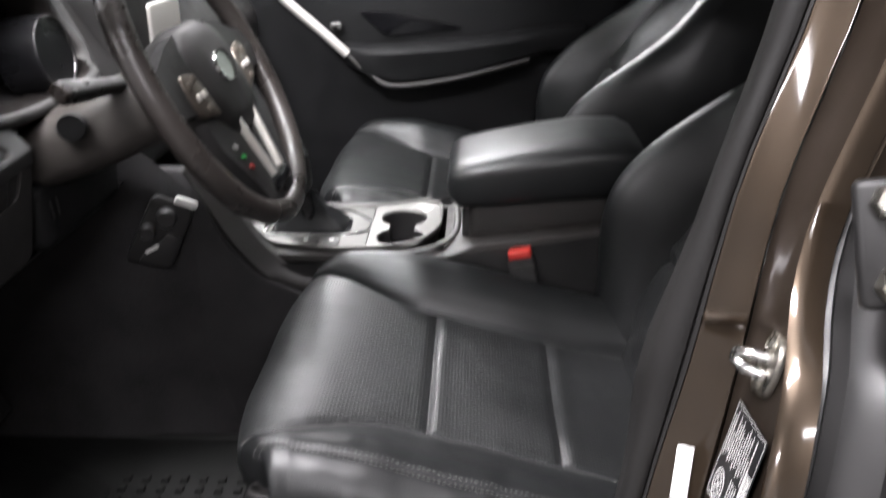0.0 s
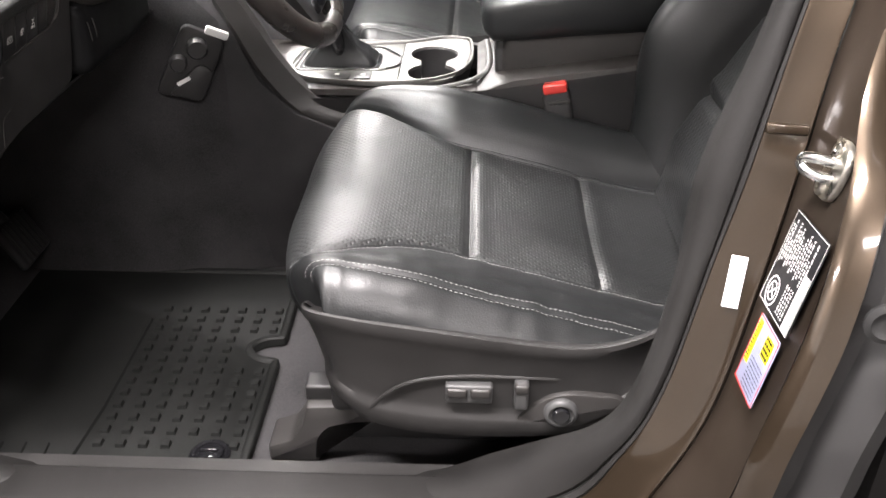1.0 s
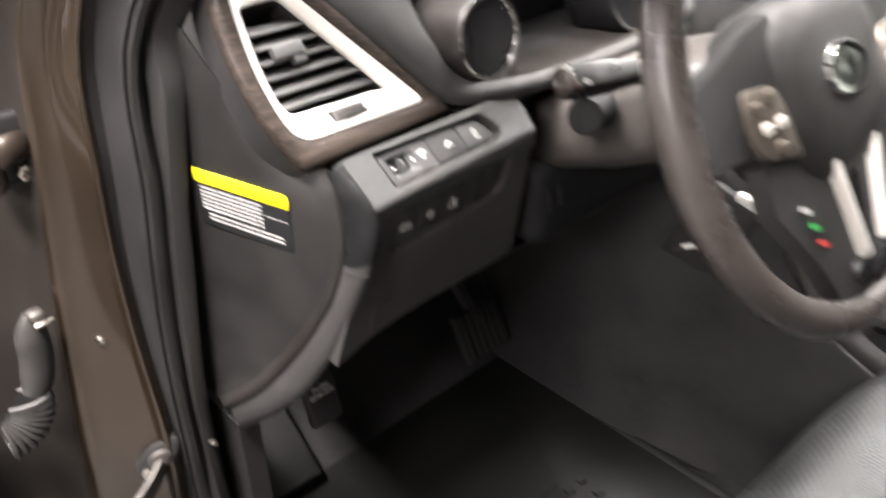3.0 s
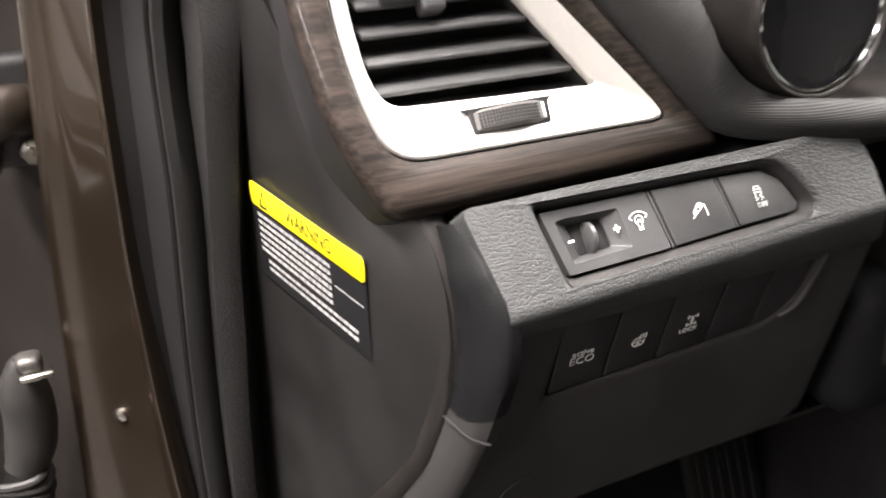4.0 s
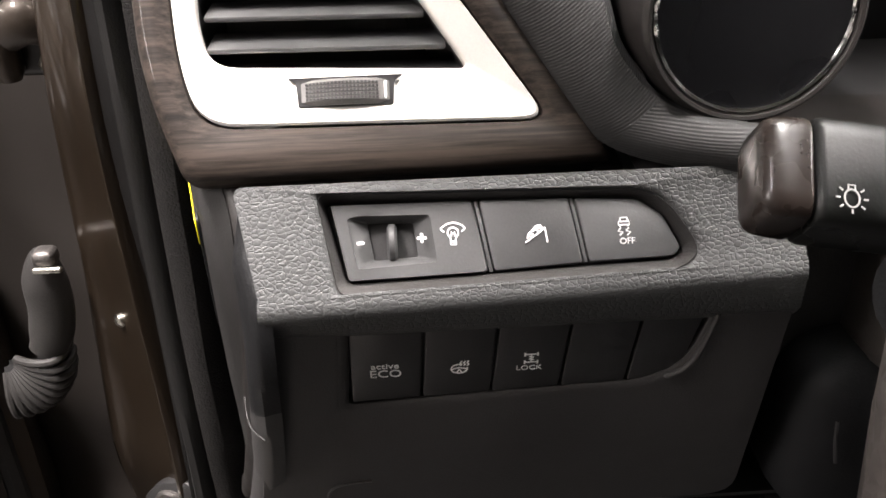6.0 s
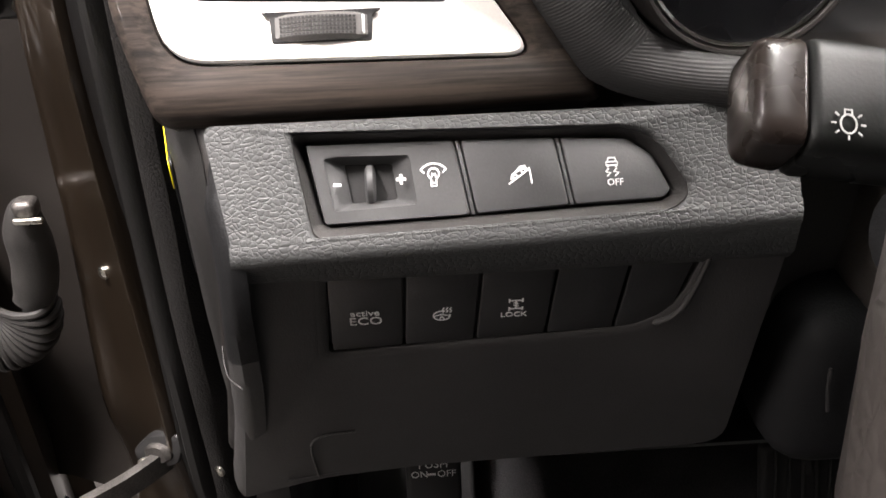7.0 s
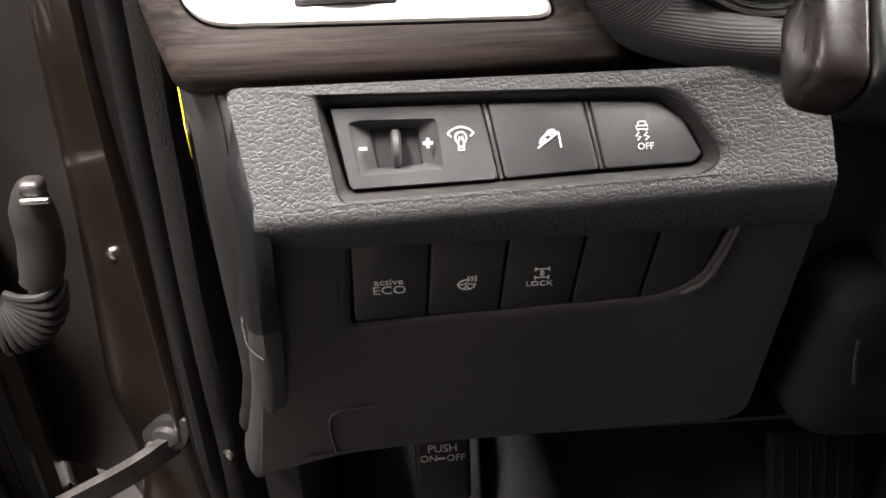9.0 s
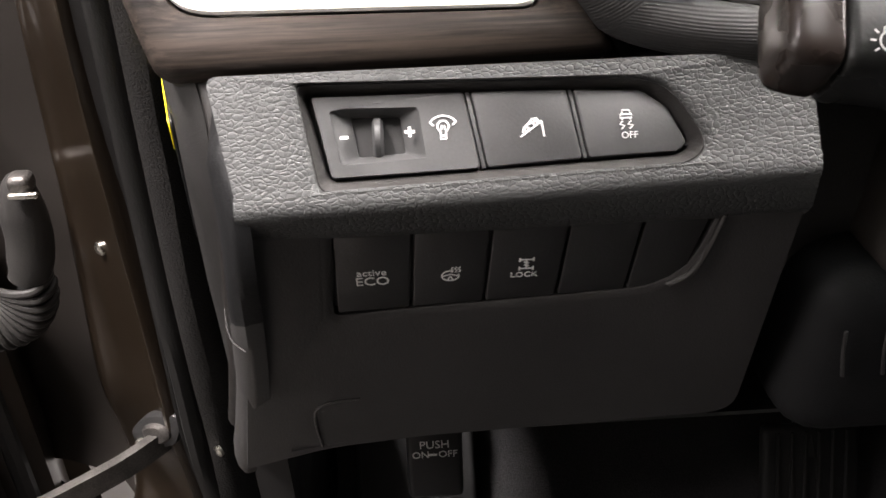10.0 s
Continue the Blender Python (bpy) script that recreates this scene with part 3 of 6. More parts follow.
# trim of the front pillar between the seal and the dashboard's end
pillar_trim = []
for z, xa, ya, xb, yb in ((0.62, -0.575, 0.704, -0.600, 0.715), (0.72, -0.598, 0.698, -0.612, 0.713), (0.836, -0.617, 0.698, -0.618, 0.7115), (0.90, -0.618, 0.698, -0.6166, 0.7125), (0.979, -0.617, 0.7005, -0.609, 0.715), (1.047, -0.614, 0.704, -0.604, 0.720), (1.108, -0.608, 0.709, -0.599, 0.724), (1.2, -0.598, 0.716, -0.590, 0.735), (1.27, -0.590, 0.724, -0.575, 0.748), (1.42, -0.43, 0.792, -0.42, 0.82), (1.55, -0.12, 0.868, -0.11, 0.90)):
    a, b = V((xa, ya, z)), V((xb, yb, z))
    pillar_trim.append([a + V((-0.010, -0.001, 0)), a.lerp(b, 0.3) + V((0.003, -0.002, 0)), a.lerp(b, 0.7) + V((0.004, -0.001, 0)), b + V((0.001, 0, 0)), b + V((-0.04, 0.02, 0))])
part("front_pillar_trim", loft([list(r) for r in zip(*[spline([row[k] for row in pillar_trim], 4) for k in range(5)])]), PILLAR, car, "grained dark front pillar trim")

# labels on the centre pillar
fw = frame_at(V((0.2225, 0.675, 0.945)) + N_W * 0.003, (0.97, -0.22, -0.05), (0.33, 0.24, 0.91))
part("barcode_label", prism(rounded([(-0.0070, -0.0235), (0.0070, -0.0235), (0.0070, 0.0235), (-0.0070, 0.0235)], 0.001, 3), 0.0008, 0.0002, fw), WHITE, car, "blank white paper label")
fb = frame_at(V((0.251, 0.621, 0.989)) + N_A * 0.004, (-0.055, -0.98, 0.16), (0.25, 0.11, 0.96))
lab = part("vehicle_label", prism(rounded([(-0.040, -0.041), (0.040, -0.041), (0.040, 0.041), (-0.040, 0.041)], 0.002, 3), 0.0008, 0.0002, fb), LABELBLACK, car, "black label with rows of white print")
fr = fb @ pose(0, 0, 0, 0, 0, 90)
columns = [bars([0.0335 - 0.0046 * k], fr, -0.004 + 0.003 * (k % 3), 0.030 + 0.005 * (k % 2) - 0.012 * (k in (2, 7, 12)), 0.0022, 20 + k, gap=0.0014, word=(0.0012, 0.005)) for k in range(14)]
part("print", join(*columns, bars([-0.0050 - 0.0046 * k for k in range(4)], fr, -0.036, -0.010, 0.0020, 8, gap=0.0014, word=(0.0012, 0.004)),
                   bars([-0.039], fb, 0.024, 0.0375, 0.048, 2, gap=0.0006, word=(0.0007, 0.0018))), WHITE, lab, smooth=0)
part("seal_mark", strokes([arc(-0.019, -0.026, 0.0125, 0, 360, 28), arc(-0.019, -0.026, 0.008, 0, 360, 24), [(-0.024, -0.030), (-0.014, -0.022)], [(-0.024, -0.022), (-0.014, -0.030)]], 0.0014, fb, 0.0006), WHITE, lab, smooth=0)
part("edge_line", strokes([[(-0.039, -0.040), (0.039, -0.040), (0.039, 0.040), (-0.039, 0.040), (-0.039, -0.040)]], 0.0007, fb), WHITE, lab, smooth=0)
fa = frame_at(V((0.2315, 0.6025, 0.9145)) + N_A * 0.004, (-0.07, -0.98, 0.18), (0.25, 0.19, 0.95))
lab = part("airbag_label", prism(rounded([(-0.029, -0.031), (0.029, -0.031), (0.029, 0.031), (-0.029, 0.031)], 0.003, 3), 0.0008, 0.0002, fa), PALEBLUE, car, "pale airbag label edged in red with yellow fields")
part("edge_line", strokes([[(-0.0283, -0.0303), (0.0283, -0.0303), (0.0283, 0.0303), (-0.0283, 0.0303), (-0.0283, -0.0303)]], 0.0014, fa), RED, lab, smooth=0)
part("field", prism([(-0.026, -0.012), (-0.016, -0.012), (-0.016, 0.028), (-0.026, 0.028)], 0.0003, 0.0001, fa, 0.0004), YELLOW, lab)
part("field", prism([(0.002, 0.006), (0.022, 0.006), (0.022, 0.025), (0.002, 0.025)], 0.0003, 0.0001, fa, 0.0004), YELLOW, lab)
part("print", join(bars([-0.010 + 0.0036 * k for k in range(10)], fa, -0.0245, -0.0175, 0.0018, 3, 0.0008, 0.0008, (0.001, 0.003)), bars([0.008, 0.0125, 0.017, 0.0215], fa, 0.004, 0.0205, 0.0026, 9, 0.0008, 0.001, (0.002, 0.005)), bars([-0.027 + 0.0036 * k for k in range(8)], fa, -0.010, 0.024, 0.0010, 4, 0.0006, 0.0012, (0.002, 0.006))), LABELBLACK, lab, smooth=0)

# door striker on the centre pillar
fs = frame_at(V((0.272, 0.6385, 1.070)) + N_A * 0.003, (-0.09, -0.99, 0.06), (0.23, 0.02, 0.97))
striker = part("striker", prism(rounded([(-0.018, -0.024), (0.014, -0.024), (0.021, 0.0), (0.014, 0.024), (-0.018, 0.024)], [0.008, 0.014, 0.02, 0.014, 0.008], 5), 0.006, 0.002, fs, 0.004), STEEL, car, "bright zinc door striker")
part("striker_loop", tube([fs @ V(p) for p in spline([(0.004, 0.007, 0.0), (0.003, 0.007, 0.012), (0.001, 0.006, 0.020), (-0.004, 0.003, 0.026), (-0.005, -0.003, 0.026), (0.000, -0.006, 0.020), (0.002, -0.007, 0.012), (0.003, -0.007, 0.0)], 4)], 0.0045, 10), CHROME, striker)
for dy in (-0.0155, 0.0160):
    part("screw", lathe([(0.0068, 0.003), (0.0068, 0.0065), (0.005, 0.008), (0.0026, 0.008), (0.002, 0.0055)], fs @ pose(-0.002, dy, 0), 14), STEEL, striker)

# plug, hinge bolts and a welded step on the pillar
part("jamb_plug", lathe([(0.017, 0), (0.017, 0.003), (0.012, 0.005), (0.009, 0.003), (0.003, 0.003)], frame_at((0.292, 0.548, 0.995), (0.97, -0.2, 0), (0, 0, 1)), 20), RUBBER, car, "round black rubber plug")
hm = frame_at((0.322, 0.606, 1.185), (0.97, -0.15, 0.15), (0.15, 0.3, 0.94))
hinge = part("rear_door_hinge", rbox((0, 0, -0.006), (0.042, 0.09, 0.014), 0.006, m=hm), BLACK, car, "dark painted rear door hinge")
for dz in (-0.028, 0.028):
    part("bolt", lathe([(0.0125, 0.000), (0.0125, 0.006), (0.009, 0.011), (0.004, 0.011)], hm @ pose(0.0, dz, 0), 6), STEEL, hinge)
part("jamb_step", rbox((0, 0, -0.001), (0.036, 0.009, 0.005), 0.002, m=frame_at(V((0.252, 0.7085, 1.075)) + N_W * 0.001, (0.97, -0.05, -0.05), UP_B)), BRONZE, car)

# front door, swung open on its hinge
DOOR = frame_at((-0.735, 0.545, 0.0), (-0.34, 0.94, 0), (0, 0, 1))
front_door = thing("front_door", (-0.735, 0.545, GROUND), "bronze driver's door standing wide open", "car door")
outline = rounded([(-1.0, 0.52), (-0.03, 0.50), (-0.01, 0.95), (-0.06, 1.10), (-1.08, 1.10), (-1.06, 0.80)], [0.08, 0.05, 0.05, 0.05, 0.03, 0.1], 5)
part("door_shell", prism(outline, 0.06, 0.012, DOOR, 0.0), BRONZE_SHADED, front_door)
part("door_trim", prism(shrink(outline, 0.04), 0.045, 0.02, DOOR, 0.045), TRIM, front_door, "dark grey plastic inner trim")
part("door_edge_seal", tube([DOOR @ V((p.x, p.y, 0.006)) for p in shrink(outline, 0.022)], 0.008, 8, closed=True), RUBBER, front_door)
part("window_frame", tube([DOOR @ V(p) for p in spline([(-0.06, 1.1, -0.02), (-0.25, 1.28, -0.06), (-0.55, 1.47, -0.10), (-0.95, 1.55, -0.12), (-1.02, 1.42, -0.09), (-1.06, 1.1, -0.02)], 5)], 0.018, 8), BLACK, front_door)

# rear door, also open
RDOOR = frame_at((0.43, 0.520, 0.0), (-0.42, 0.91, 0), (0, 0, 1))
rear_door = thing("rear_door", (0.43, 0.520, GROUND), "bronze rear door standing open", "car door")
outline = rounded([(-0.8, 0.55), (-0.02, 0.50), (-0.03, 1.1), (-0.9, 1.1)], 0.06, 5)
part("door_shell", prism(outline, 0.06, 0.014, RDOOR, 0.0), BRONZE, rear_door)
part("door_trim", prism(shrink(outline, 0.05), 0.04, 0.02, RDOOR, 0.035), TRIM, rear_door, "dark grey plastic inner trim")

def ramp(x, a, b):
    t = min(max((x - a) / (b - a), 0), 1)
    return t * t * (3 - 2 * t)


# wiring boot and check strap between the front pillar and the door
boot = thing("wiring_boot", (-0.685, 0.60, 0.95), "grey ribbed rubber wiring boot at the door hinge", "rubber boot")
boot_path = spline([(-0.685, 0.606, 1.014), (-0.685, 0.602, 0.994), (-0.685, 0.600, 0.970), (-0.684, 0.595, 0.950), (-0.683, 0.589, 0.938)], 10)
part("collar", tube(boot_path, [0.006 + 0.0085 * math.sin(min(k / 14, 1) * math.pi / 2) - 0.003 * ramp(k, 26, 40) for k in range(len(boot_path))], 18, flat=0.8, up=(1, 0, 0)), BELLOWS, boot, "smooth grey rubber sleeve")
for k in range(10):
    a = radians(-8 + 10.5 * k)
    hub_, out = V((-0.684, 0.556, 0.9290)), V((0, math.cos(a), -math.sin(a)))
    rib = [hub_ + out * r + V((dx, 0, 0)) for r, dx in ((0.010, 0.0), (0.024, 0.008), (0.038, 0.010), (0.044, 0.004), (0.045, -0.006), (0.040, -0.016), (0.024, -0.018))]
    part("rib", tube(spline(rib, 3), 0.0028, 8, up=(0, math.sin(a), math.cos(a))), BELLOWS, boot)
web = []
for k in range(14):
    a = radians(-10 + 7.6 * k)
    hub_, out = V((-0.684, 0.556, 0.9290)), V((0, math.cos(a), -math.sin(a)))
    web.append([hub_ + out * r + V((dx, 0, 0)) for r, dx in ((0.005, 0.0), (0.024, 0.0055), (0.037, 0.007), (0.0412, 0.002), (0.0418, -0.006), (0.037, -0.014), (0.019, -0.016))])
part("bellows", loft(web), RUBBER, boot, "dark web between the ribs")
part("clip", rbox((-0.681, 0.609, 1.012), (0.014, 0.014, 0.012), 0.004), OLDSTEEL, boot)
part("clip_tongue", rbox((-0.672, 0.612, 1.008), (0.004, 0.018, 0.004), 0.0015), STEEL, boot)
hinge_leaf = part("front_hinge", rbox((-0.706, 0.632, 1.150), (0.012, 0.040, 0.060), 0.006, 3), BLACK, car, "dark painted front door hinge")
part("knuckle", tube([(-0.694, 0.616, 1.122), (-0.694, 0.616, 1.128), (-0.694, 0.616, 1.172), (-0.694, 0.616, 1.178)], [0.006, 0.009, 0.009, 0.006], 16), BRONZE_SHADED, hinge_leaf, "rounded hinge knuckle")
part("arm", tube(spline([(-0.694, 0.618, 1.150), (-0.690, 0.632, 1.156), (-0.697, 0.645, 1.152)], 5), [0.008] * 9 + [0.006, 0.004], 12, flat=1.6), BRONZE_SHADED, hinge_leaf)
part("bolt", lathe([(0.0075, 0.0), (0.0075, 0.005), (0.005, 0.007), (0.002, 0.007)], frame_at((-0.699, 0.640, 1.130), (0, 1, 0), (0, 0, 1)), 6), STEEL, hinge_leaf)
strap = thing("door_check_strap", (-0.68, 0.62, 0.83), "greasy dark steel door check strap", "door strap")
part("bar", loft([[V(p) + V((0, 0, dz)) for dz in (-0.0095, 0.0085)] + [V(p) + V((0.006, 0.004, dz)) for dz in (0.0095, -0.0085)] for p in spline([(-0.640, 0.664, 0.834), (-0.622, 0.640, 0.829), (-0.608, 0.610, 0.822), (-0.595, 0.572, 0.811), (-0.580, 0.532, 0.801)], 4)], closed=True, cap=True), OLDSTEEL, strap)
plate_m = frame_at((-0.634, 0.662, 0.842), (0.35, 0.85, 0.38), (-0.25, -0.30, 0.92))
part("bracket", prism(rounded([(-0.026, -0.016), (0.010, -0.012), (0.026, 0.006), (0.022, 0.013), (-0.006, 0.013), (-0.026, 0.002)], [0.006, 0.008, 0.005, 0.005, 0.010, 0.006], 4), 0.008, 0.002, plate_m), BLACK, strap, "dark bracket plate")
part("boss", lathe([(0.0095, 0), (0.0095, 0.002), (0.0075, 0.0034), (0.004, 0.0030), (0.002, 0.0034)], plate_m @ Matrix.Diagonal((1.25, 0.85, 1, 1)), 20), OLDSTEEL, strap)
part("rivet", lathe([(0.0045, 0), (0.0045, 0.003), (0.002, 0.0045)], plate_m @ pose(-0.019, -0.008, 0), 12), STEEL, strap)
part("jamb_screw", lathe([(0.0045, 0), (0.0045, 0.002), (0.0025, 0.0035)], frame_at((-0.6660, 0.6500, 0.972), (0.7, 0.7, 0), (0, 0, 1)), 14), STEEL, car)
part("jamb_screw", lathe([(0.004, 0), (0.004, 0.002), (0.002, 0.003)], frame_at((-0.612, 0.7075, 0.846), (0.64, 0.76, 0), (0, 0, 1)), 14), STEEL, car)


# ---------------------------------------------------------------- seats
SEAT_Y = 1.057
# side profile of the cushion's middle, from under its front lip to the fold with the backrest
SIDE = spline([V((x, 0, z)) for x, z in ((-0.185, 0.735), (-0.218, 0.762), (-0.237, 0.798), (-0.233, 0.834), (-0.203, 0.857), (-0.150, 0.860), (-0.080, 0.845), (-0.010, 0.824), (0.070, 0.803), (0.155, 0.780), (0.230, 0.762), (0.310, 0.750))], 8)
NSIDE = len(SIDE) - 1
# across the cushion: place, and height over the middle
ACROSS = spline([V((y, 0, h)) for y, h in ((0.768, -0.095), (0.766, -0.060), (0.772, -0.030), (0.790, -0.004), (0.815, 0.011), (0.845, 0.013), (0.880, 0.004), (0.905, -0.003), (0.950, -0.004), (1.057, -0.009), (1.160, -0.003), (1.208, 0.002), (1.235, 0.030), (1.262, 0.049), (1.290, 0.048), (1.308, 0.020), (1.312, -0.030), (1.306, -0.080))], 6)


def side_at(u):
    k = min(max(u, 0), 1) * NSIDE
    i = min(int(k), NSIDE - 1)
    p = SIDE[i].lerp(SIDE[i + 1], k - i)
    d = (SIDE[min(i + 1, NSIDE)] - SIDE[max(i, 0)]).normalized()
    return p, V((-d.z, 0, d.x))


def across_at(v):
    k = min(max(v, 0), 1) * (len(ACROSS) - 1)
    i = min(int(k), len(ACROSS) - 2)
    return ACROSS[i].lerp(ACROSS[i + 1], k - i)


def u_of_x(x):
    best = min((abs(side_at(0.35 + 0.65 * k / 400)[0].x - x), 0.35 + 0.65 * k / 400) for k in range(401))
    return best[1]


def v_of_y(y):
    return min((abs(across_at(0.15 + 0.7 * k / 400).x - y), 0.15 + 0.7 * k / 400) for k in range(401))[1]


U_A, U_B = u_of_x(-0.010), u_of_x(0.152)
V_OUT, V_IN = v_of_y(0.905), v_of_y(1.208)
V_EDGE, V_EDGE2 = v_of_y(0.812), v_of_y(0.822)


def groove(d, width, depth):
    return -depth * math.exp(-(d / width) ** 2)


def cushion_point(u, v):
    p, n = side_at(u)
    a = across_at(v)
    y, h = a.x, a.z
    far = abs(y - SEAT_Y) / 0.27
    front = 1 - ramp(u, 0.12, 0.50)
    if h > 0 and y > SEAT_Y:
        h *= 0.25 + 0.75 * ramp(p.x, -0.22, -0.04)
        h += 0.006 * ramp(p.x, -0.1, 0.05)
    back = (0.115 if y < SEAT_Y else 0.135) * front * max(far - 0.15, 0) ** 2 / 0.72
    # the centre panels widen towards the front
    d, half, wide = abs(y - SEAT_Y), 0.151, 0.151 + 0.062 * (1 - ramp(p.x, -0.21, -0.03))
    d = d * wide / half if d < half else (wide + (d - half) * (0.25 - wide) / (0.25 - half) if d < 0.25 else d)
    y = SEAT_Y + math.copysign(d, y - SEAT_Y)
    h -= 0.02 * front * max(far - 0.7, 0)
    top = ramp(u, 0.2, 0.42)
    dv = v - V_OUT, v - V_IN
    h += groove(dv[0], 0.006, 0.003) + groove(dv[1], 0.009, 0.011)
    if V_OUT < v < V_IN:
        w = ramp(v, V_OUT, V_OUT + 0.02) * (1 - ramp(v, V_IN - 0.02, V_IN))
        for us, depth in ((U_A, 0.0075), (U_B, 0.006)):
            h += w * (groove(u - us, 0.0065, depth * 0.9) + 0.0010 * math.exp(-((u - us - 0.018) / 0.010) ** 2))
        h += w * top * 0.004 * math.sin(max(0, min(1, (u - 0.3) / (U_A - 0.3))) * math.pi)
    h += top * 0.0016 * noise.noise(V((p.x * 14, y * 14, 3.1))) + 0.0007 * noise.noise(V((p.x * 45, y * 45, 1.2)))
    if v < V_OUT:
        h += 0.0016 * noise.noise(V((p.x * 70, y * 25, 7.7))) * top
        h += groove(v - V_EDGE, 0.004, 0.0022)
    drop = min(h, 0)
    rise = max(h, 0)
    # the sides fall straight down, the rises follow the cushion's slope
    q = p + n * (rise + drop * 0.15) + V((back, 0, drop * 0.85))
    return V((q.x, y, q.z))


def patch(fn, u0, u1, v0, v1, nu, nv, thick=0.0):
    return loft([[fn(u0 + (u1 - u0) * i / nu, v0 + (v1 - v0) * j / nv) for j in range(nv + 1)] for i in range(nu + 1)])


def stitches(fn, pts, size=0.0009, length=0.0034, gap=0.0018):
    """A row of thread stitches along (u, v) places of a surface."""
    line = [fn(u, v) for u, v in pts]
    out = bmesh.new()
    walked, on = 0.0, True
    run = [line[0]]
    rows = []
    for a, b in zip(line, line[1:]):
        d = (b - a).length
        walked += d
        run.append(b)
        if walked > (length if on else gap):
            if on and len(run) > 1:
                rows.append(run)
            run, walked, on = [b], 0.0, not on
    pieces = []
    for r in rows:
        a, b = r[0], r[-1]
        d = (b - a)
        if d.length < 1e-5:
            continue
        s = d.cross(V((0, 0, 1)))
        s = (s.normalized() if s.length > 1e-6 else V((0, 1, 0))) * size / 2
        w = s.cross(d).normalized() * size * 0.45
        if w.z < 0:
            w = -w
        va = [out.verts.new(q) for q in (a - s, a + w, a + s)]
        vm = [out.verts.new((a + b) / 2 + k) for k in (-s, w * 1.8, s)]
        vb = [out.verts.new(q) for q in (b - s, b + w, b + s)]
        for x, y in ((va, vm), (vm, vb)):
            out.faces.new((x[0], x[1], y[1], y[0]))
            out.faces.new((x[1], x[2], y[2], y[1]))
    return out


# backrest: u up along it, v across
RECLINE = radians(29)
B_UP, B_OUT = V((math.sin(RECLINE), 0, math.cos(RECLINE))), V((-math.cos(RECLINE), 0, math.sin(RECLINE)))
B_FOOT = V((0.268, 0, 0.755))
B_ACROSS = spline([V((y, 0, h)) for y, h in ((-0.275, -1.1), (-0.285, -0.6), (-0.283, 0.0), (-0.268, 0.72), (-0.243, 0.98), (-0.212, 0.92), (-0.178, 0.45), (-0.158, 0.05), (-0.12, 0.0), (0.0, -0.04), (0.12, 0.0), (0.158, 0.05), (0.178, 0.45), (0.212, 0.92), (0.243, 0.98), (0.268, 0.72), (0.283, 0.0), (0.285, -0.6), (0.275, -1.1))], 6)
B_BOLSTER = spline([V((s, 0, h)) for s, h in ((0.0, 0.045), (0.05, 0.064), (0.10, 0.094), (0.16, 0.124), (0.22, 0.134), (0.29, 0.118), (0.37, 0.082), (0.45, 0.048), (0.55, 0.026), (0.66, 0.015))], 6)


def bolster_at(s):
    for a, b in zip(B_BOLSTER, B_BOLSTER[1:]):
        if s <= b.x:
            return a.z + (b.z - a.z) * (s - a.x) / max(b.x - a.x, 1e-6)
    return B_BOLSTER[-1].z


def b_at(v):
    k = min(max(v, 0), 1) * (len(B_ACROSS) - 1)
    i = min(int(k), len(B_ACROSS) - 2)
    return B_ACROSS[i].lerp(B_ACROSS[i + 1], k - i)


B_H = 0.62
BV_L = min((abs(b_at(k / 400).x + 0.163), k / 400) for k in range(401))[1]
BV_R = 1 - BV_L


def back_point(u, v):
    s = u * B_H
    a = b_at(v)
    wide = 1.0 - 0.22 * ramp(s, 0.34, 0.62)
    insert = ramp(v, BV_L, BV_L + 0.03) * (1 - ramp(v, BV_R - 0.03, BV_R))
    h = a.z * (bolster_at(s) if a.z > 0 else 0.11)
    h += groove(v - BV_L, 0.007, 0.006) + groove(v - BV_R, 0.007, 0.006)
    for us in (0.165, 0.30):
        h += insert * (groove(s - us, 0.007, 0.009) + 0.004 * math.exp(-((s - us - 0.02) / 0.012) ** 2))
    h += 0.034 * ramp(s, 0.0, 0.10) * (1 - ramp(s, 0.30, 0.56)) * (ramp(v, BV_L - 0.02, BV_L + 0.04) * (1 - ramp(v, BV_R - 0.04, BV_R + 0.02)))
    h += 0.0015 * noise.noise(V((s * 14, a.x * 14, 9.1)))
    round_top = 0.05 * ramp(s, 0.54, 0.62)
    p = B_FOOT + B_UP * s + B_OUT * (h - round_top)
    return V((p.x, SEAT_Y + a.x * wide, p.z))


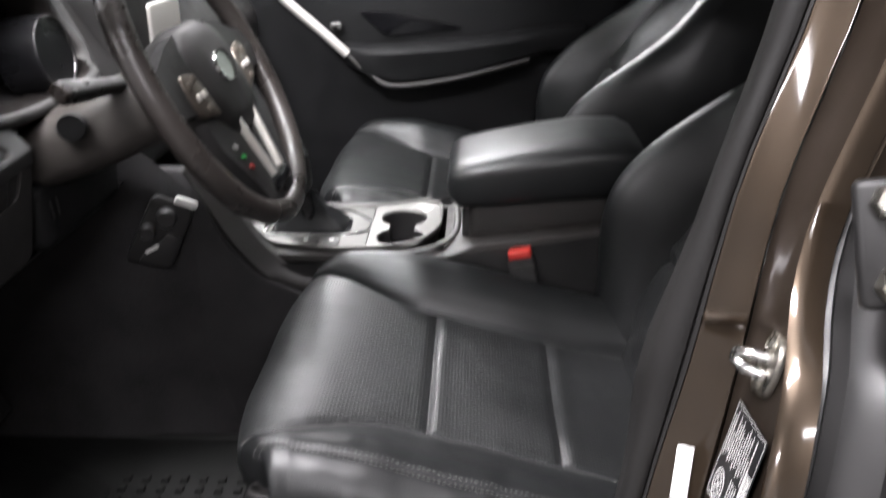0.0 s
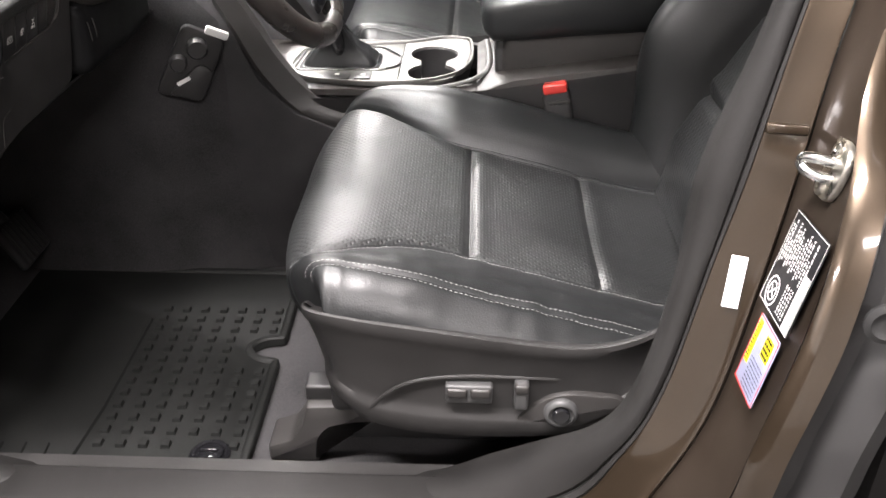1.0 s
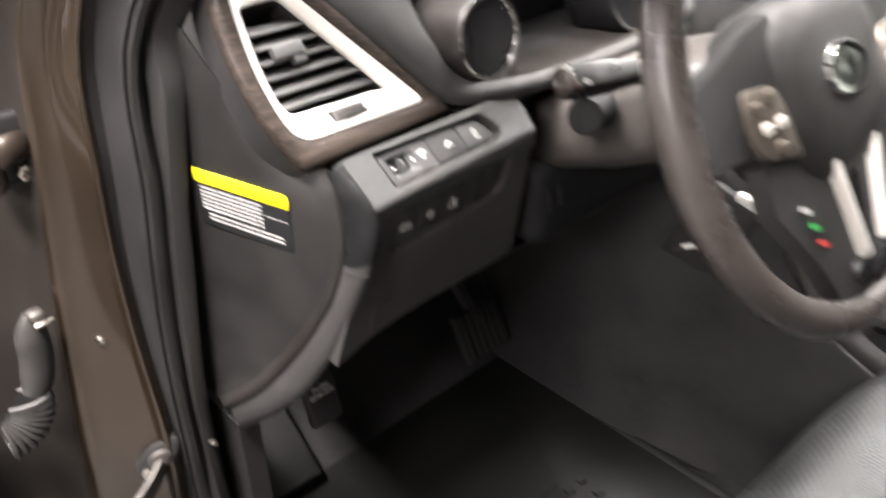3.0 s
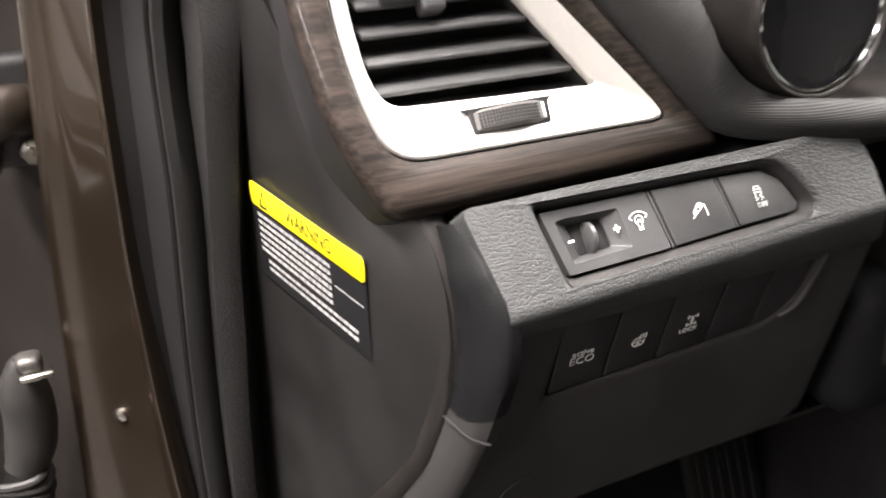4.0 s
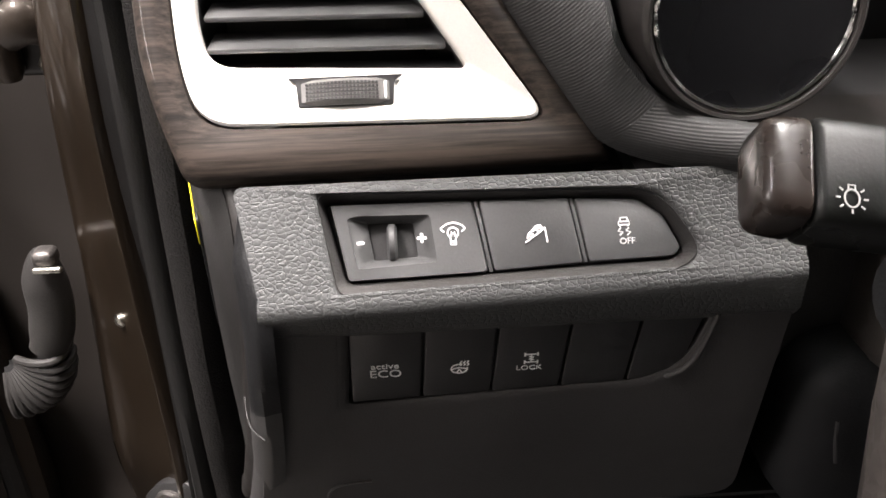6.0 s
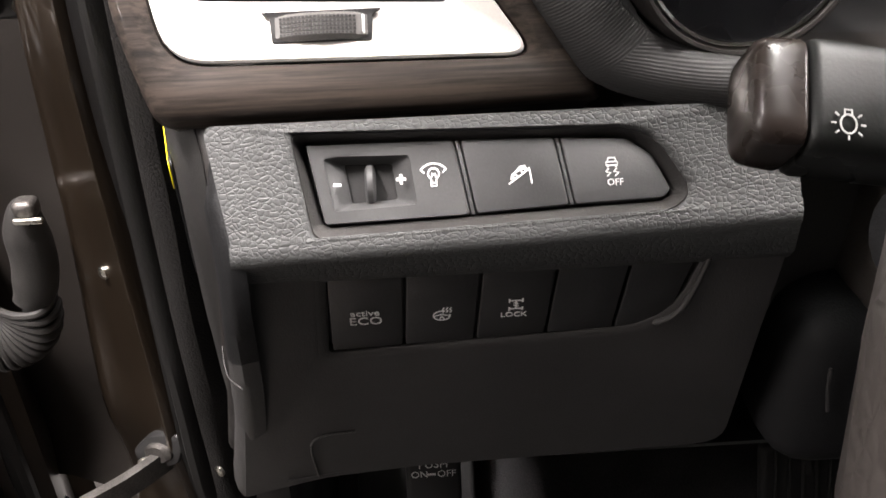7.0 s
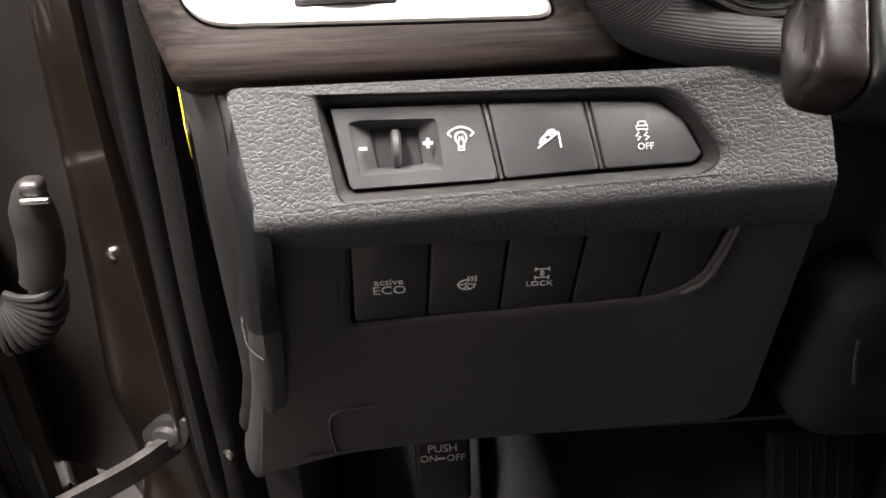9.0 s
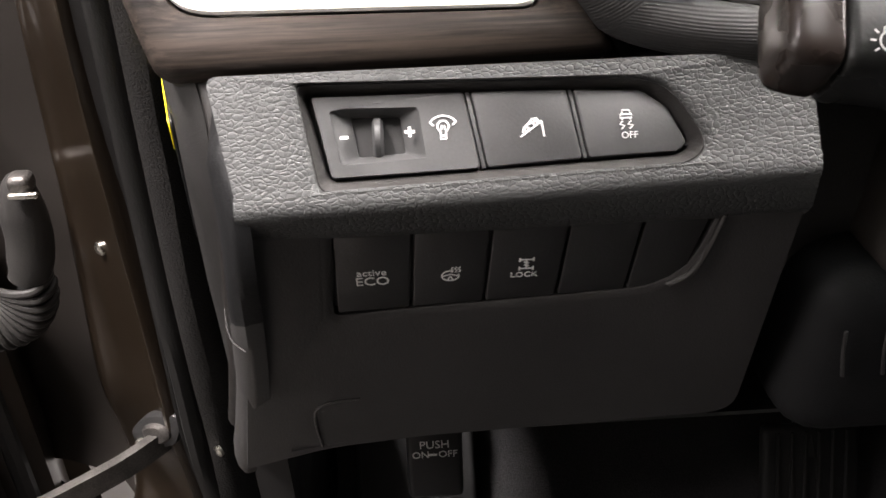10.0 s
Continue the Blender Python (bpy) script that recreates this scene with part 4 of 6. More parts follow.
def seat():
    t = thing("front_seat", (0.02, SEAT_Y, 0.56), "black leather driver's seat with perforated centre panels", "car seat", "front seats")
    cushion = part("cushion", patch(cushion_point, 0, 1, 0, V_OUT + 0.006, 90, 44), LEATHER, t, "smooth black leather, creased outer bolster")
    part("bolster", patch(cushion_point, 0, 1, V_IN, 1, 90, 44), LEATHER, t)
    part("front_panel", patch(cushion_point, 0, U_A, V_OUT + 0.006, V_IN, 70, 50), PERFORATED, t, "perforated leather panel")
    part("centre_panel", patch(cushion_point, U_A, U_B, V_OUT + 0.006, V_IN, 40, 50), PERFORATED, t, "perforated leather panel")
    part("rear_panel", patch(cushion_point, U_B, 1, V_OUT + 0.006, V_IN, 30, 50), PERFORATED, t, "perforated leather panel")
    fine = [0.30 + 0.66 * k / 900 for k in range(901)]
    for dv in (-0.010, 0.010):
        part("stitching", stitches(lambda u, v: cushion_point(u, v) + V((0, 0, 0.0004)), [(u, V_EDGE + dv) for u in fine]), STITCH, cushion, "grey thread")
    part("stitching", stitches(lambda u, v: cushion_point(u, v) + V((0, 0, 0.0004)), [(u, V_OUT - 0.012) for u in fine]), STITCH, cushion, "grey thread")
    part("piping", tube([cushion_point(u, V_IN + 0.001) + V((0, 0, 0.0015)) for u in fine[::12]], 0.0022, 6), LEATHER, cushion)
    back = part("backrest", patch(back_point, 0, 1, 0, BV_L, 50, 40), LEATHER, t)
    part("back_bolster", patch(back_point, 0, 1, BV_R, 1, 50, 40), LEATHER, t)
    part("back_panel", patch(back_point, 0, 0.165 / B_H, BV_L, BV_R, 20, 40), PERFORATED, t, "perforated leather panel")
    part("back_panel", patch(back_point, 0.165 / B_H, 0.30 / B_H, BV_L, BV_R, 20, 40), PERFORATED, t, "perforated leather panel")
    part("back_panel", patch(back_point, 0.30 / B_H, 1, BV_L, BV_R, 30, 40), LEATHER, t)
    rear = []
    for k in range(9):
        s = B_H * k / 8
        e = back_point(k / 8, 0.0)
        f = back_point(k / 8, 1.0)
        mid = (e + f) / 2 - B_OUT * (0.03 - 0.015 * (k == 8))
        rear.append([e, e.lerp(mid, 0.5) - B_OUT * 0.01, mid, f.lerp(mid, 0.5) - B_OUT * 0.01, f])
    part("back_shell", loft(rear), PLASTIC, back)
    top = [back_point(1, j / 30) for j in range(31)]
    part("back_top", loft([top, [V((p.x + 0.03, SEAT_Y + (p.y - SEAT_Y) * 0.97, p.z + 0.012)) for p in top], [V((p.x + 0.08, SEAT_Y + (p.y - SEAT_Y) * 0.9, p.z - 0.03)) for p in top]]), LEATHER, back)
    head = part("headrest", rbox((0, 0, 0), (0.10, 0.26, 0.19), 0.045, 5, frame_at(B_FOOT + B_UP * 0.76 + V((0, SEAT_Y, 0)), B_OUT, (0, 1, 0)) @ pose(0, 0, 0, 0, 0, 0)), LEATHER, t)
    for dy in (-0.06, 0.06):
        part("post", tube([B_FOOT + B_UP * 0.58 + V((0, SEAT_Y + dy, 0)), B_FOOT + B_UP * 0.74 + V((0, SEAT_Y + dy, 0))], 0.006, 10), CHROME, head)

    # plastic skirt on the outer side, wrapping round the front corner
    top_line = spline([(-0.160, 0.900, 0.770), (-0.186, 0.845, 0.800), (-0.190, 0.790, 0.828), (-0.172, 0.757, 0.842), (-0.120, 0.741, 0.843), (-0.040, 0.737, 0.834), (0.040, 0.736, 0.823), (0.110, 0.738, 0.817), (0.165, 0.745, 0.826), (0.215, 0.760, 0.848)], 6)
    low_line = spline([(-0.150, 0.900, 0.700), (-0.172, 0.850, 0.705), (-0.168, 0.800, 0.712), (-0.150, 0.762, 0.718), (-0.115, 0.742, 0.705), (-0.050, 0.738, 0.694), (0.040, 0.738, 0.692), (0.105, 0.740, 0.700), (0.165, 0.745, 0.732), (0.225, 0.760, 0.770)], 6)
    rows = []
    for a, b in zip(top_line, low_line):
        inward = V((0.25, 0.97, 0)) if a.x > -0.19 else V((0.9, 0.4, 0))
        rows.append([a + inward * 0.050 + V((0, 0, -0.030)), a + inward * 0.016 + V((0, 0, -0.013)), a + inward * 0.005 + V((0, 0, -0.0005)), a, a.lerp(b, 0.05) - inward * 0.002, a.lerp(b, 0.12) + inward * 0.001,
                     a.lerp(b, 0.20) + inward * 0.004, a.lerp(b, 0.45) + inward * 0.0065, a.lerp(b, 0.70) + inward * 0.0068, a.lerp(b, 0.77) + inward * 0.0050, a.lerp(b, 0.80) + inward * 0.0005, a.lerp(b, 0.84) - inward * 0.0010, a.lerp(b, 0.92) - inward * 0.0012, b + inward * 0.003, b + inward * 0.014 + V((0, 0, -0.004)), b + inward * 0.05 + V((0, 0, 0.0))])
    skirt = part("skirt", loft(rows), PLASTIC, t, "dark grey plastic side skirt")
    face = frame_at((0.0, 0.7405, 0.0), (1, 0, 0), (0, 0, 1))
    part("embossed_edge", tube(spline([(-0.118, 0.7430, 0.722), (-0.100, 0.7415, 0.745), (-0.070, 0.7415, 0.765), (-0.020, 0.7420, 0.774), (0.040, 0.7425, 0.774), (0.090, 0.7440, 0.772)], 6), [0.0004, 0.002] + [0.0024] * 27 + [0.002, 0.0004], 8), PLASTIC, skirt)
    pad = part("seat_switch", rbox((-0.008, 0.7555, 0), (0.050, 0.024, 0.014), 0.003, 3, face @ pose(0, 0, 0)), SMOOTH, skirt, "black seat adjuster switch")
    for dx in (-0.0125, 0.0125):
        part("rocker", rbox((-0.008 + dx, 0.7585, 0.006), (0.022, 0.012, 0.008), 0.003, 3, face), TRIM, pad)
    lever = part("seat_lever", rbox((0.0475, 0.7555, 0.002), (0.0155, 0.036, 0.016), 0.004, 3, face @ pose(0, 0, 0)), SMOOTH, skirt, "black backrest switch")
    part("cap", rbox((0.0475, 0.767, 0.008), (0.0150, 0.012, 0.008), 0.003, 3, face), TRIM, lever)
    plate = part("lumbar_plate", prism(rounded([(0.035, 0.709), (0.105, 0.707), (0.165, 0.742), (0.150, 0.752), (0.095, 0.757), (0.070, 0.748)], [0.003, 0.02, 0.006, 0.005, 0.02, 0.02], 5), 0.008, 0.003, face, 0.0025), TRIM, skirt)
    knob = part("lumbar_knob", lathe([(0.0185, 0), (0.0185, 0.005), (0.016, 0.008), (0.0135, 0.0085), (0.0125, 0.005), (0.010, 0.005)], face @ pose(0.0905, 0.7325, 0.0015), 28), SMOOTH, skirt, "round black lumbar switch")
    part("button", lathe([(0.0098, 0.004), (0.0098, 0.0085), (0.008, 0.0105), (0.003, 0.010)], face @ pose(0.0905, 0.7325, 0.0015), 20), GLOSS, knob)
    # rails and their covers
    for y in (0.87, 1.25):
        rail = part("rail", rbox((0.04, y, 0.605), (0.44, 0.045, 0.05), 0.006), BLACK, t)
    arch = rounded([(-0.259, 0.562), (-0.194, 0.562), (-0.190, 0.600), (-0.178, 0.617), (-0.150, 0.625), (-0.120, 0.627), (-0.120, 0.657), (-0.206, 0.653), (-0.214, 0.620), (-0.228, 0.598), (-0.259, 0.586)], 0.006, 4)
    part("rail_cover", prism(arch, 0.05, 0.006, frame_at((0, 0.822, 0), (1, 0, 0), (0, 0, 1))), TRIM, t, "grey plastic seat rail cover")
    part("under_frame", rbox((0.03, 1.05, 0.69), (0.40, 0.50, 0.05), 0.01), BLACK, t)
    part("bolt", rbox((-0.185, 0.850, 0.664), (0.045, 0.03, 0.022), 0.004), BLACK, t)
    # buckle on the inner side
    fbk = frame_at((0.118, 1.292, 0.872), (0.97, -0.10, 0.2), (-0.18, 0.1, 0.97))
    buckle = part("buckle", rbox((0, -0.030, 0), (0.042, 0.085, 0.024), 0.006, 3, fbk), BLACK, t, "seat belt buckle with a red button")
    part("release_button", rbox((0, 0.0155, 0.004), (0.036, 0.014, 0.024), 0.003, 3, fbk), RED, buckle)
    part("slot", rbox((0.004, -0.006, 0.0125), (0.034, 0.006, 0.003), 0.001, 2, fbk), TRIM, buckle)
    part("recliner_cover", rbox((0.235, 1.305, 0.815), (0.09, 0.02, 0.06), 0.008), DRUM, t)
    return t


driver_seat = seat()
passenger_seat = copy_thing(driver_seat, pose(0.02 - 0.045, SEAT_Y + 0.828, 0.56))
for child in list(passenger_seat.children):
    if child.name.startswith("buckle"):
        child.location.z -= 0.05
passenger_seat["label"] = "black leather front passenger's seat behind the console"

# ---------------------------------------------------------------- floor mat
mat_thing = thing("floor_mat", (-0.5, 0.98, 0.565), "black rubber floor mat with rows of raised studs", "floor mat")
MZ = 0.574
shape = rounded([(-0.80, 0.765), (-0.282, 0.765), (-0.282, 1.010), (-0.312, 1.016), (-0.330, 1.035), (-0.312, 1.052), (-0.282, 1.058), (-0.285, 1.245), (-0.80, 1.245)], [0.03, 0.02, 0.006, 0.01, 0.018, 0.01, 0.006, 0.03, 0.03], 5)
part("sheet", prism(shape, 0.010, 0.003, pose(0, 0, MZ)), MAT, mat_thing)
part("rim", hoop([V(p) for p in shape], shrink(shape, 0.012), [(0, -0.002), (0.0, 0.002), (0.15, 0.004), (0.5, 0.0045), (0.8, 0.003), (1.0, 0.0)], pose(0, 0, MZ)), MAT, mat_thing)
stud = bmesh.new()
bmesh.ops.create_cube(stud, size=1)
for v in stud.verts:
    k = 0.40 if v.co.z > 0 else 0.5
    v.co = V((v.co.x * 0.0125 * k * 2, v.co.y * 0.0125 * k * 2, v.co.z * 0.007))
stud_mesh = bpy.data.meshes.new("stud")
stud.to_mesh(stud_mesh)
stud.free()
stud_mesh.materials.append(MAT)
for i in range(7):
    for j in range(13):
        x, y = -0.305 - 0.0292 * i, 0.832 + 0.0245 * j
        if x > -0.345 and (y > 0.995 and y < 1.075):
            continue
        if i in (1, 2) and j == 0:
            continue
        s = new("stud", stud_mesh)
        s.parent = mat_thing
        s.matrix_parent_inverse = Matrix.Translation(-bases[mat_thing.name])
        s.location = (x, y, MZ + 0.002)
part("ridge", tube([(-0.507, 0.80, MZ), (-0.500, 0.90, MZ), (-0.500, 1.1, MZ)], 0.004, 6), MAT, mat_thing)
for k in range(4):
    part("ridge", tube([(-0.54 - 0.03 * k, 0.775, MZ), (-0.545 - 0.03 * k, 0.83, MZ)], 0.003, 6), MAT, mat_thing)
clip = part("mat_clip", lathe([(0.026, 0.0), (0.026, 0.003), (0.022, 0.006), (0.0185, 0.0045), (0.0175, 0.002), (0.017, 0.005), (0.012, 0.008), (0.004, 0.009)], pose(-0.332, 0.817, MZ), 28), GLOSS, mat_thing, "round glossy black mat fastener")
part("grip", rbox((-0.332, 0.817, MZ + 0.009), (0.022, 0.005, 0.006), 0.002), GLOSS, clip)

# ---------------------------------------------------------------- dashboard
dash = thing("dashboard", (-0.6, 1.47, 0.9), "black dashboard with wood trim, air vent and switch panels", "dashboard")
profile = rounded([(-0.97, 1.02), (-0.56, 1.005), (-0.50, 1.02), (-0.482, 1.06), (-0.478, 1.125), (-0.497, 1.165), (-0.58, 1.285), (-0.66, 1.31), (-0.97, 1.27)], 0.02, 5)
core = frame_at((0, 2.185, 0), (1, 0, 0), (0, 0, 1))
low_profile = rounded([(-0.97, 1.02), (-0.56, 1.005), (-0.50, 1.02), (-0.482, 1.06), (-0.478, 1.120), (-0.50, 1.148), (-0.97, 1.150)], 0.015, 5)
for y0, y1, shape_ in ((0.785, 1.255, low_profile), (1.255, 2.185, profile)):
    part("body", prism(shape_, y1 - y0, 0.004, frame_at((0, y0, 0), (1, 0, 0), (0, 0, 1)), 0.0), PLASTIC, dash)
part("body_back", slab(-0.97, -0.62, 0.78, 1.26, 1.14, 1.29), PLASTIC, dash)

# end cap beside the door: a slightly bowed panel, then the rounded lip of the fascia
cap_edge = spline([(-0.610, 0.735, 1.275), (-0.555, 0.744, 1.215), (-0.491, 0.7715, 1.1600), (-0.4736, 0.7765, 1.139), (-0.4675, 0.777, 1.1155), (-0.4665, 0.7755, 1.100), (-0.468, 0.7735, 1.085), (-0.4735, 0.770, 1.0635), (-0.483, 0.766, 1.040), (-0.514, 0.7525, 0.985), (-0.557, 0.7365, 0.928), (-0.601, 0.724, 0.887)], 5)


def bow(x):
    """How far in the end cap lies at x."""
    return 0.758 + (x + 0.50) * 0.25 + (0.007 * ramp(x, -0.50, -0.448))


rows = []
for e in cap_edge:
    far = V((-0.735 + 0.12 * ramp(e.z, 1.1, 1.28), 0, e.z))
    row = [e + V((-0.006, 0.004, 0)), e + V((0.0003, 0.001, 0))]
    for k in range(13):
        s = (k / 12) ** 1.6
        x = e.x + (far.x - e.x) * s
        y = bow(x)
        if k == 0:
            y = e.y
        elif k < 4:
            y += (e.y - bow(e.x)) * (1 - k / 4)
        row.append(V((x, min(y, e.y), e.z + (0.002 if k == 0 else 0))))
    rows.append(row)
part("cap_bead", tube([p + V((-0.0062, 0.0042, 0)) for p in cap_edge[9:]], 0.0072, 14), BEZEL, dash, "rounded brown edge of the end cap")
part("end_cap", loft(rows), CAPTRIM, dash, "smooth dark end cap of the dashboard")
lip = spline([(-0.545, 0.780, 1.272), (-0.500, 0.780, 1.215), (-0.4676, 0.781, 1.1712), (-0.4535, 0.7848, 1.1535), (-0.4415, 0.788, 1.139), (-0.4385, 0.7875, 1.117), (-0.4440, 0.7855, 1.094), (-0.4520, 0.7825, 1.068), (-0.4645, 0.777, 1.035), (-0.4866, 0.7645, 0.985), (-0.5254, 0.7485, 0.925), (-0.592, 0.732, 0.861)], 5)
rows = []
for p, q in zip(cap_edge, lip):
    a = p + V((0.0008, 0.0022, 0))
    mid = a.lerp(q, 0.5) + V((0.003, -0.0035, -0.001))
    rows.append([a + V((-0.012, 0.012, 0)), a + V((-0.002, 0.002, 0)), a, a.lerp(mid, 0.5) + V((0.0005, -0.001, 0)), mid, mid.lerp(q, 0.5) + V((0.0012, -0.0012, 0)), mid.lerp(q, 0.85) + V((0.0012, -0.0006, 0)), q, q + V((-0.001, 0.004, 0)), q + V((-0.010, 0.002, -0.003))])
for i in range(11, 15):
    rows[i] = [V((p.x - 0.002 * (15 - i), p.y + 0.001 * (15 - i), min(p.z, 1.1615))) for p in rows[i]]
# The near-black colour carries the shade of this recessed side.
part("fascia_side", loft(rows[11:31]), NEARBLACK, dash, "smooth side of the fascia, its shade put into a near-black colour")
part("end_lip", loft(rows[30:]), KNEE, dash, "rounded plastic lip")
part("lip_joint", tube(spline([(-0.4650, 0.7725, 1.0838), (-0.4560, 0.7745, 1.0834), (-0.4490, 0.7772, 1.0830), (-0.4436, 0.7825, 1.0826)], 4), 0.00028, 6), TRIM, dash, "pale joint line")

# warning sticker on the end cap
fy = frame_at((-0.5505, 0.7452, 1.112), (1, 0.265, 0.0), (0, 0, 1)) @ Matrix.Diagonal((0.787, 1, 1, 1))
sticker = part("warning_sticker", prism(rounded([(-0.061, -0.025), (0.061, -0.025), (0.061, 0.0255), (-0.061, 0.0255)], 0.004, 4), 0.0008, 0.0002, fy, 0.0006), LABELBLACK, dash, "black warning sticker with a yellow heading")
part("heading", prism(rounded([(-0.061, 0.0135), (0.061, 0.0135), (0.061, 0.0255), (-0.061, 0.0255)], 0.004, 4), 0.0004, 0.0001, fy, 0.0012), YELLOW, sticker)
part("heading_print", lettering("WARNING", 0.010, fy @ pose(0.006, 0.0195, 0.0010)), LABELBLACK, sticker, smooth=0)
part("heading_sign", strokes([[(-0.049, 0.0155), (-0.041, 0.0155), (-0.045, 0.0235), (-0.049, 0.0155)]], 0.0014, fy, 0.0013), LABELBLACK, sticker, smooth=0)
part("print", join(bars([0.0085 - 0.0037 * k for k in range(6)], fy, -0.055, 0.026, 0.0021, 6, 0.0009, 0.0009, (0.002, 0.007)), bars([-0.0150, -0.0190], fy, -0.048, 0.050, 0.0020, 3, 0.0009, 0.0009, (0.002, 0.007)), bars([0.0012], fy, 0.030, 0.058, 0.0007, 3, 0.0009, 0, (0.05, 0.06))), SMALLPRINT, sticker, smooth=0)

# fascia with the upper switch recess: sloping face, then the upright face below it
Y0, Y1 = 0.785, 0.962
FTOP, FLOW = V((-0.4665, 0, 1.1705)), V((-0.4385, 0, 1.1365))
F_UP = (FTOP - FLOW).normalized()
FACE = frame_at((FLOW.x, 0, FLOW.z), (0, 1, 0), F_UP)
FLEN = (FTOP - FLOW).length
recess = [(0.8158, 0.0122), (0.9212, 0.0153), (0.9246, 0.0182), (0.9172, 0.0322), (0.9092, 0.0365), (0.8090, 0.0386)]
outer_r = rounded(recess, [0.003, 0.004, 0.004, 0.012, 0.006, 0.003], 5)
CREASE = 0.0055  # rise of the fold along the panel
edge = [(Y0 + 0.0035, 0.0062), (Y1, 0.0062 + CREASE), (Y1, 0.022), (Y1 - 0.001, 0.034), (Y1 - 0.006, FLEN), (Y0 - 0.0042, FLEN)]
outer_e = rounded(edge, [0.0005, 0.0005, 0.01, 0.01, 0.01, 0.004], 5)
sunk = -0.0105
rim_o = rounded([(0.8132, 0.0078), (0.9224, 0.0114), (0.9290, 0.0172), (0.9192, 0.0342), (0.9096, 0.0382), (0.8072, 0.0408)], [0.004, 0.006, 0.006, 0.012, 0.006, 0.003], 5)
part("upper_fascia", hoop([V(p) for p in outer_e], rim_o, [(0.0, -0.016), (0.0, -0.001), (0.01, 0.0), (0.9, 0.0003), (0.97, -0.0002), (1.0, -0.0010), (1.0, -0.004)], FACE), GRAINED, dash, "grained soft black fascia")
part("recess_rim", hoop([V(p) for p in rim_o], outer_r, [(0.0, -0.004), (0.0, -0.0012), (0.12, -0.0008), (0.9, -0.0058), (1.0, -0.0064), (1.0, sunk - 0.002)], FACE), TRIM, dash, "smooth chamfered rim of the switch recess")
part("recess_floor", prism(outer_r, 0.003, 0.0, FACE, sunk), BLACK, dash)
low_rows = []
for y in [Y0 + 0.0030 + (Y1 - Y0 - 0.0030) * k / 20 for k in range(21)]:
    off = F_UP * (CREASE * (y - Y0) / (Y1 - Y0))
    fold = [V((x, y, z)) + off for x, z in ((-0.4436, 1.1425), (-0.4424, 1.1413), (-0.4412, 1.1397), (-0.4405, 1.1381), (-0.4403, 1.1365), (-0.4407, 1.1347))]
    low_rows.append(fold + [V((x, y, z)) for x, z in ((-0.4440, 1.1292), (-0.4458, 1.1262), (-0.4475, 1.1240))])
part("fascia_edge", loft(low_rows), GRAINED, dash)

# lower switch row: the upright face with a shallow pocket
LOW_TOP, LOW_BOT = V((-0.4462, 0, 1.1262)), V((-0.4738, 0, 0.9880))
L_UP = (LOW_TOP - LOW_BOT).normalized()
LFACE = frame_at((LOW_BOT.x, 0, LOW_BOT.z), (0, 1, 0), L_UP)
LLEN = (LOW_TOP - LOW_BOT).length
l0 = (1.0868 - LOW_BOT.z) / L_UP.z
l1 = (1.1235 - LOW_BOT.z) / L_UP.z
pocket = rounded([(0.8112, l0 - 0.0012), (0.8300, l0), (0.8600, l0 + 0.0018), (0.9290, l0 + 0.0056), (0.9352, l1 + 0.006), (0.8148, l1 + 0.0022)], [0.003, 0.004, 0.004, 0.020, 0.004, 0.003], 4)
outer_l = rounded([(0.7640, 0.0), (0.8000, 0.0135), (0.8400, 0.0190), (0.9660, 0.0240), (Y1 - 0.001, LLEN), (0.7885, LLEN)], [0.001, 0.010, 0.010, 0.012, 0.001, 0.001], 4)
for p in outer_l:
    p.x += 0.0045 * math.sin(math.pi * p.y / LLEN) * (p.x < 0.79)
rim_l = shrink(pocket, -0.0035)
part("lower_fascia", hoop([V(p) for p in outer_l], rim_l, [(0.0, -0.03), (0.0, -0.002), (0.015, 0.0), (0.95, 0.0), (1.0, -0.0004), (1.0, -0.003)], LFACE), KNEE, dash, "dark knee panel")
part("pocket_rim", hoop([V(p) for p in rim_l], pocket, [(0.0, -0.003), (0.0, -0.0004), (0.3, -0.0005), (0.9, -0.0012), (1.0, -0.0016), (1.0, -0.007)], LFACE), KNEE, dash, "chamfered rim of the lower switch row")
# Strip in paler plastic, added for the highlight on the rim's right end.
part("pocket_highlight", tube([LFACE @ V(p) for p in spline([(0.9236, l0 + 0.0072, -0.0006), (0.9288, l0 + 0.0105, -0.0002), (0.9322, l0 + 0.0165, 0.0), (0.9345, l0 + 0.027, 0.0), (0.9362, l1 + 0.003, 0.0)], 4)], [0.0003] + [0.0012] * 15 + [0.0008], 8), TRIM, dash, "curved strip added for the highlight at the lower row's end")
part("pocket_floor", prism(pocket, 0.002, 0.0, LFACE, -0.0052), BLACK, dash)
part("knee_line", tube([LFACE @ V(p) for p in spline([(0.7980, 0.017, 0.0004), (0.7976, 0.025, 0.0004), (0.7975, 0.037, 0.0004), (0.7990, 0.0445, 0.0004), (0.8046, 0.0489, 0.0003), (0.8160, 0.0503, 0.0001)], 4)], 0.0006, 6), TRIM, dash)
knee = []
for y in [Y0 + (1.33 - Y0) * k / 24 for k in range(25)]:
    d = 0.03 * ramp(y, 0.92, 1.0)
    rise = 0.008 * ramp(y, 0.78, 0.84)
    knee.append([(x - d * f, y, z + rise) for x, z, f in ((-0.4700, 1.0030, 0), (-0.4735, 0.9970, 0), (-0.4820, 0.9930, 0.3), (-0.56, 0.980, 0.5), (-0.70, 0.972, 0.5), (-0.92, 0.97, 0.5))])
part("under_panel", loft(knee), BLACK, dash)

# upper switches
SW = FACE @ pose(0, 0, sunk)


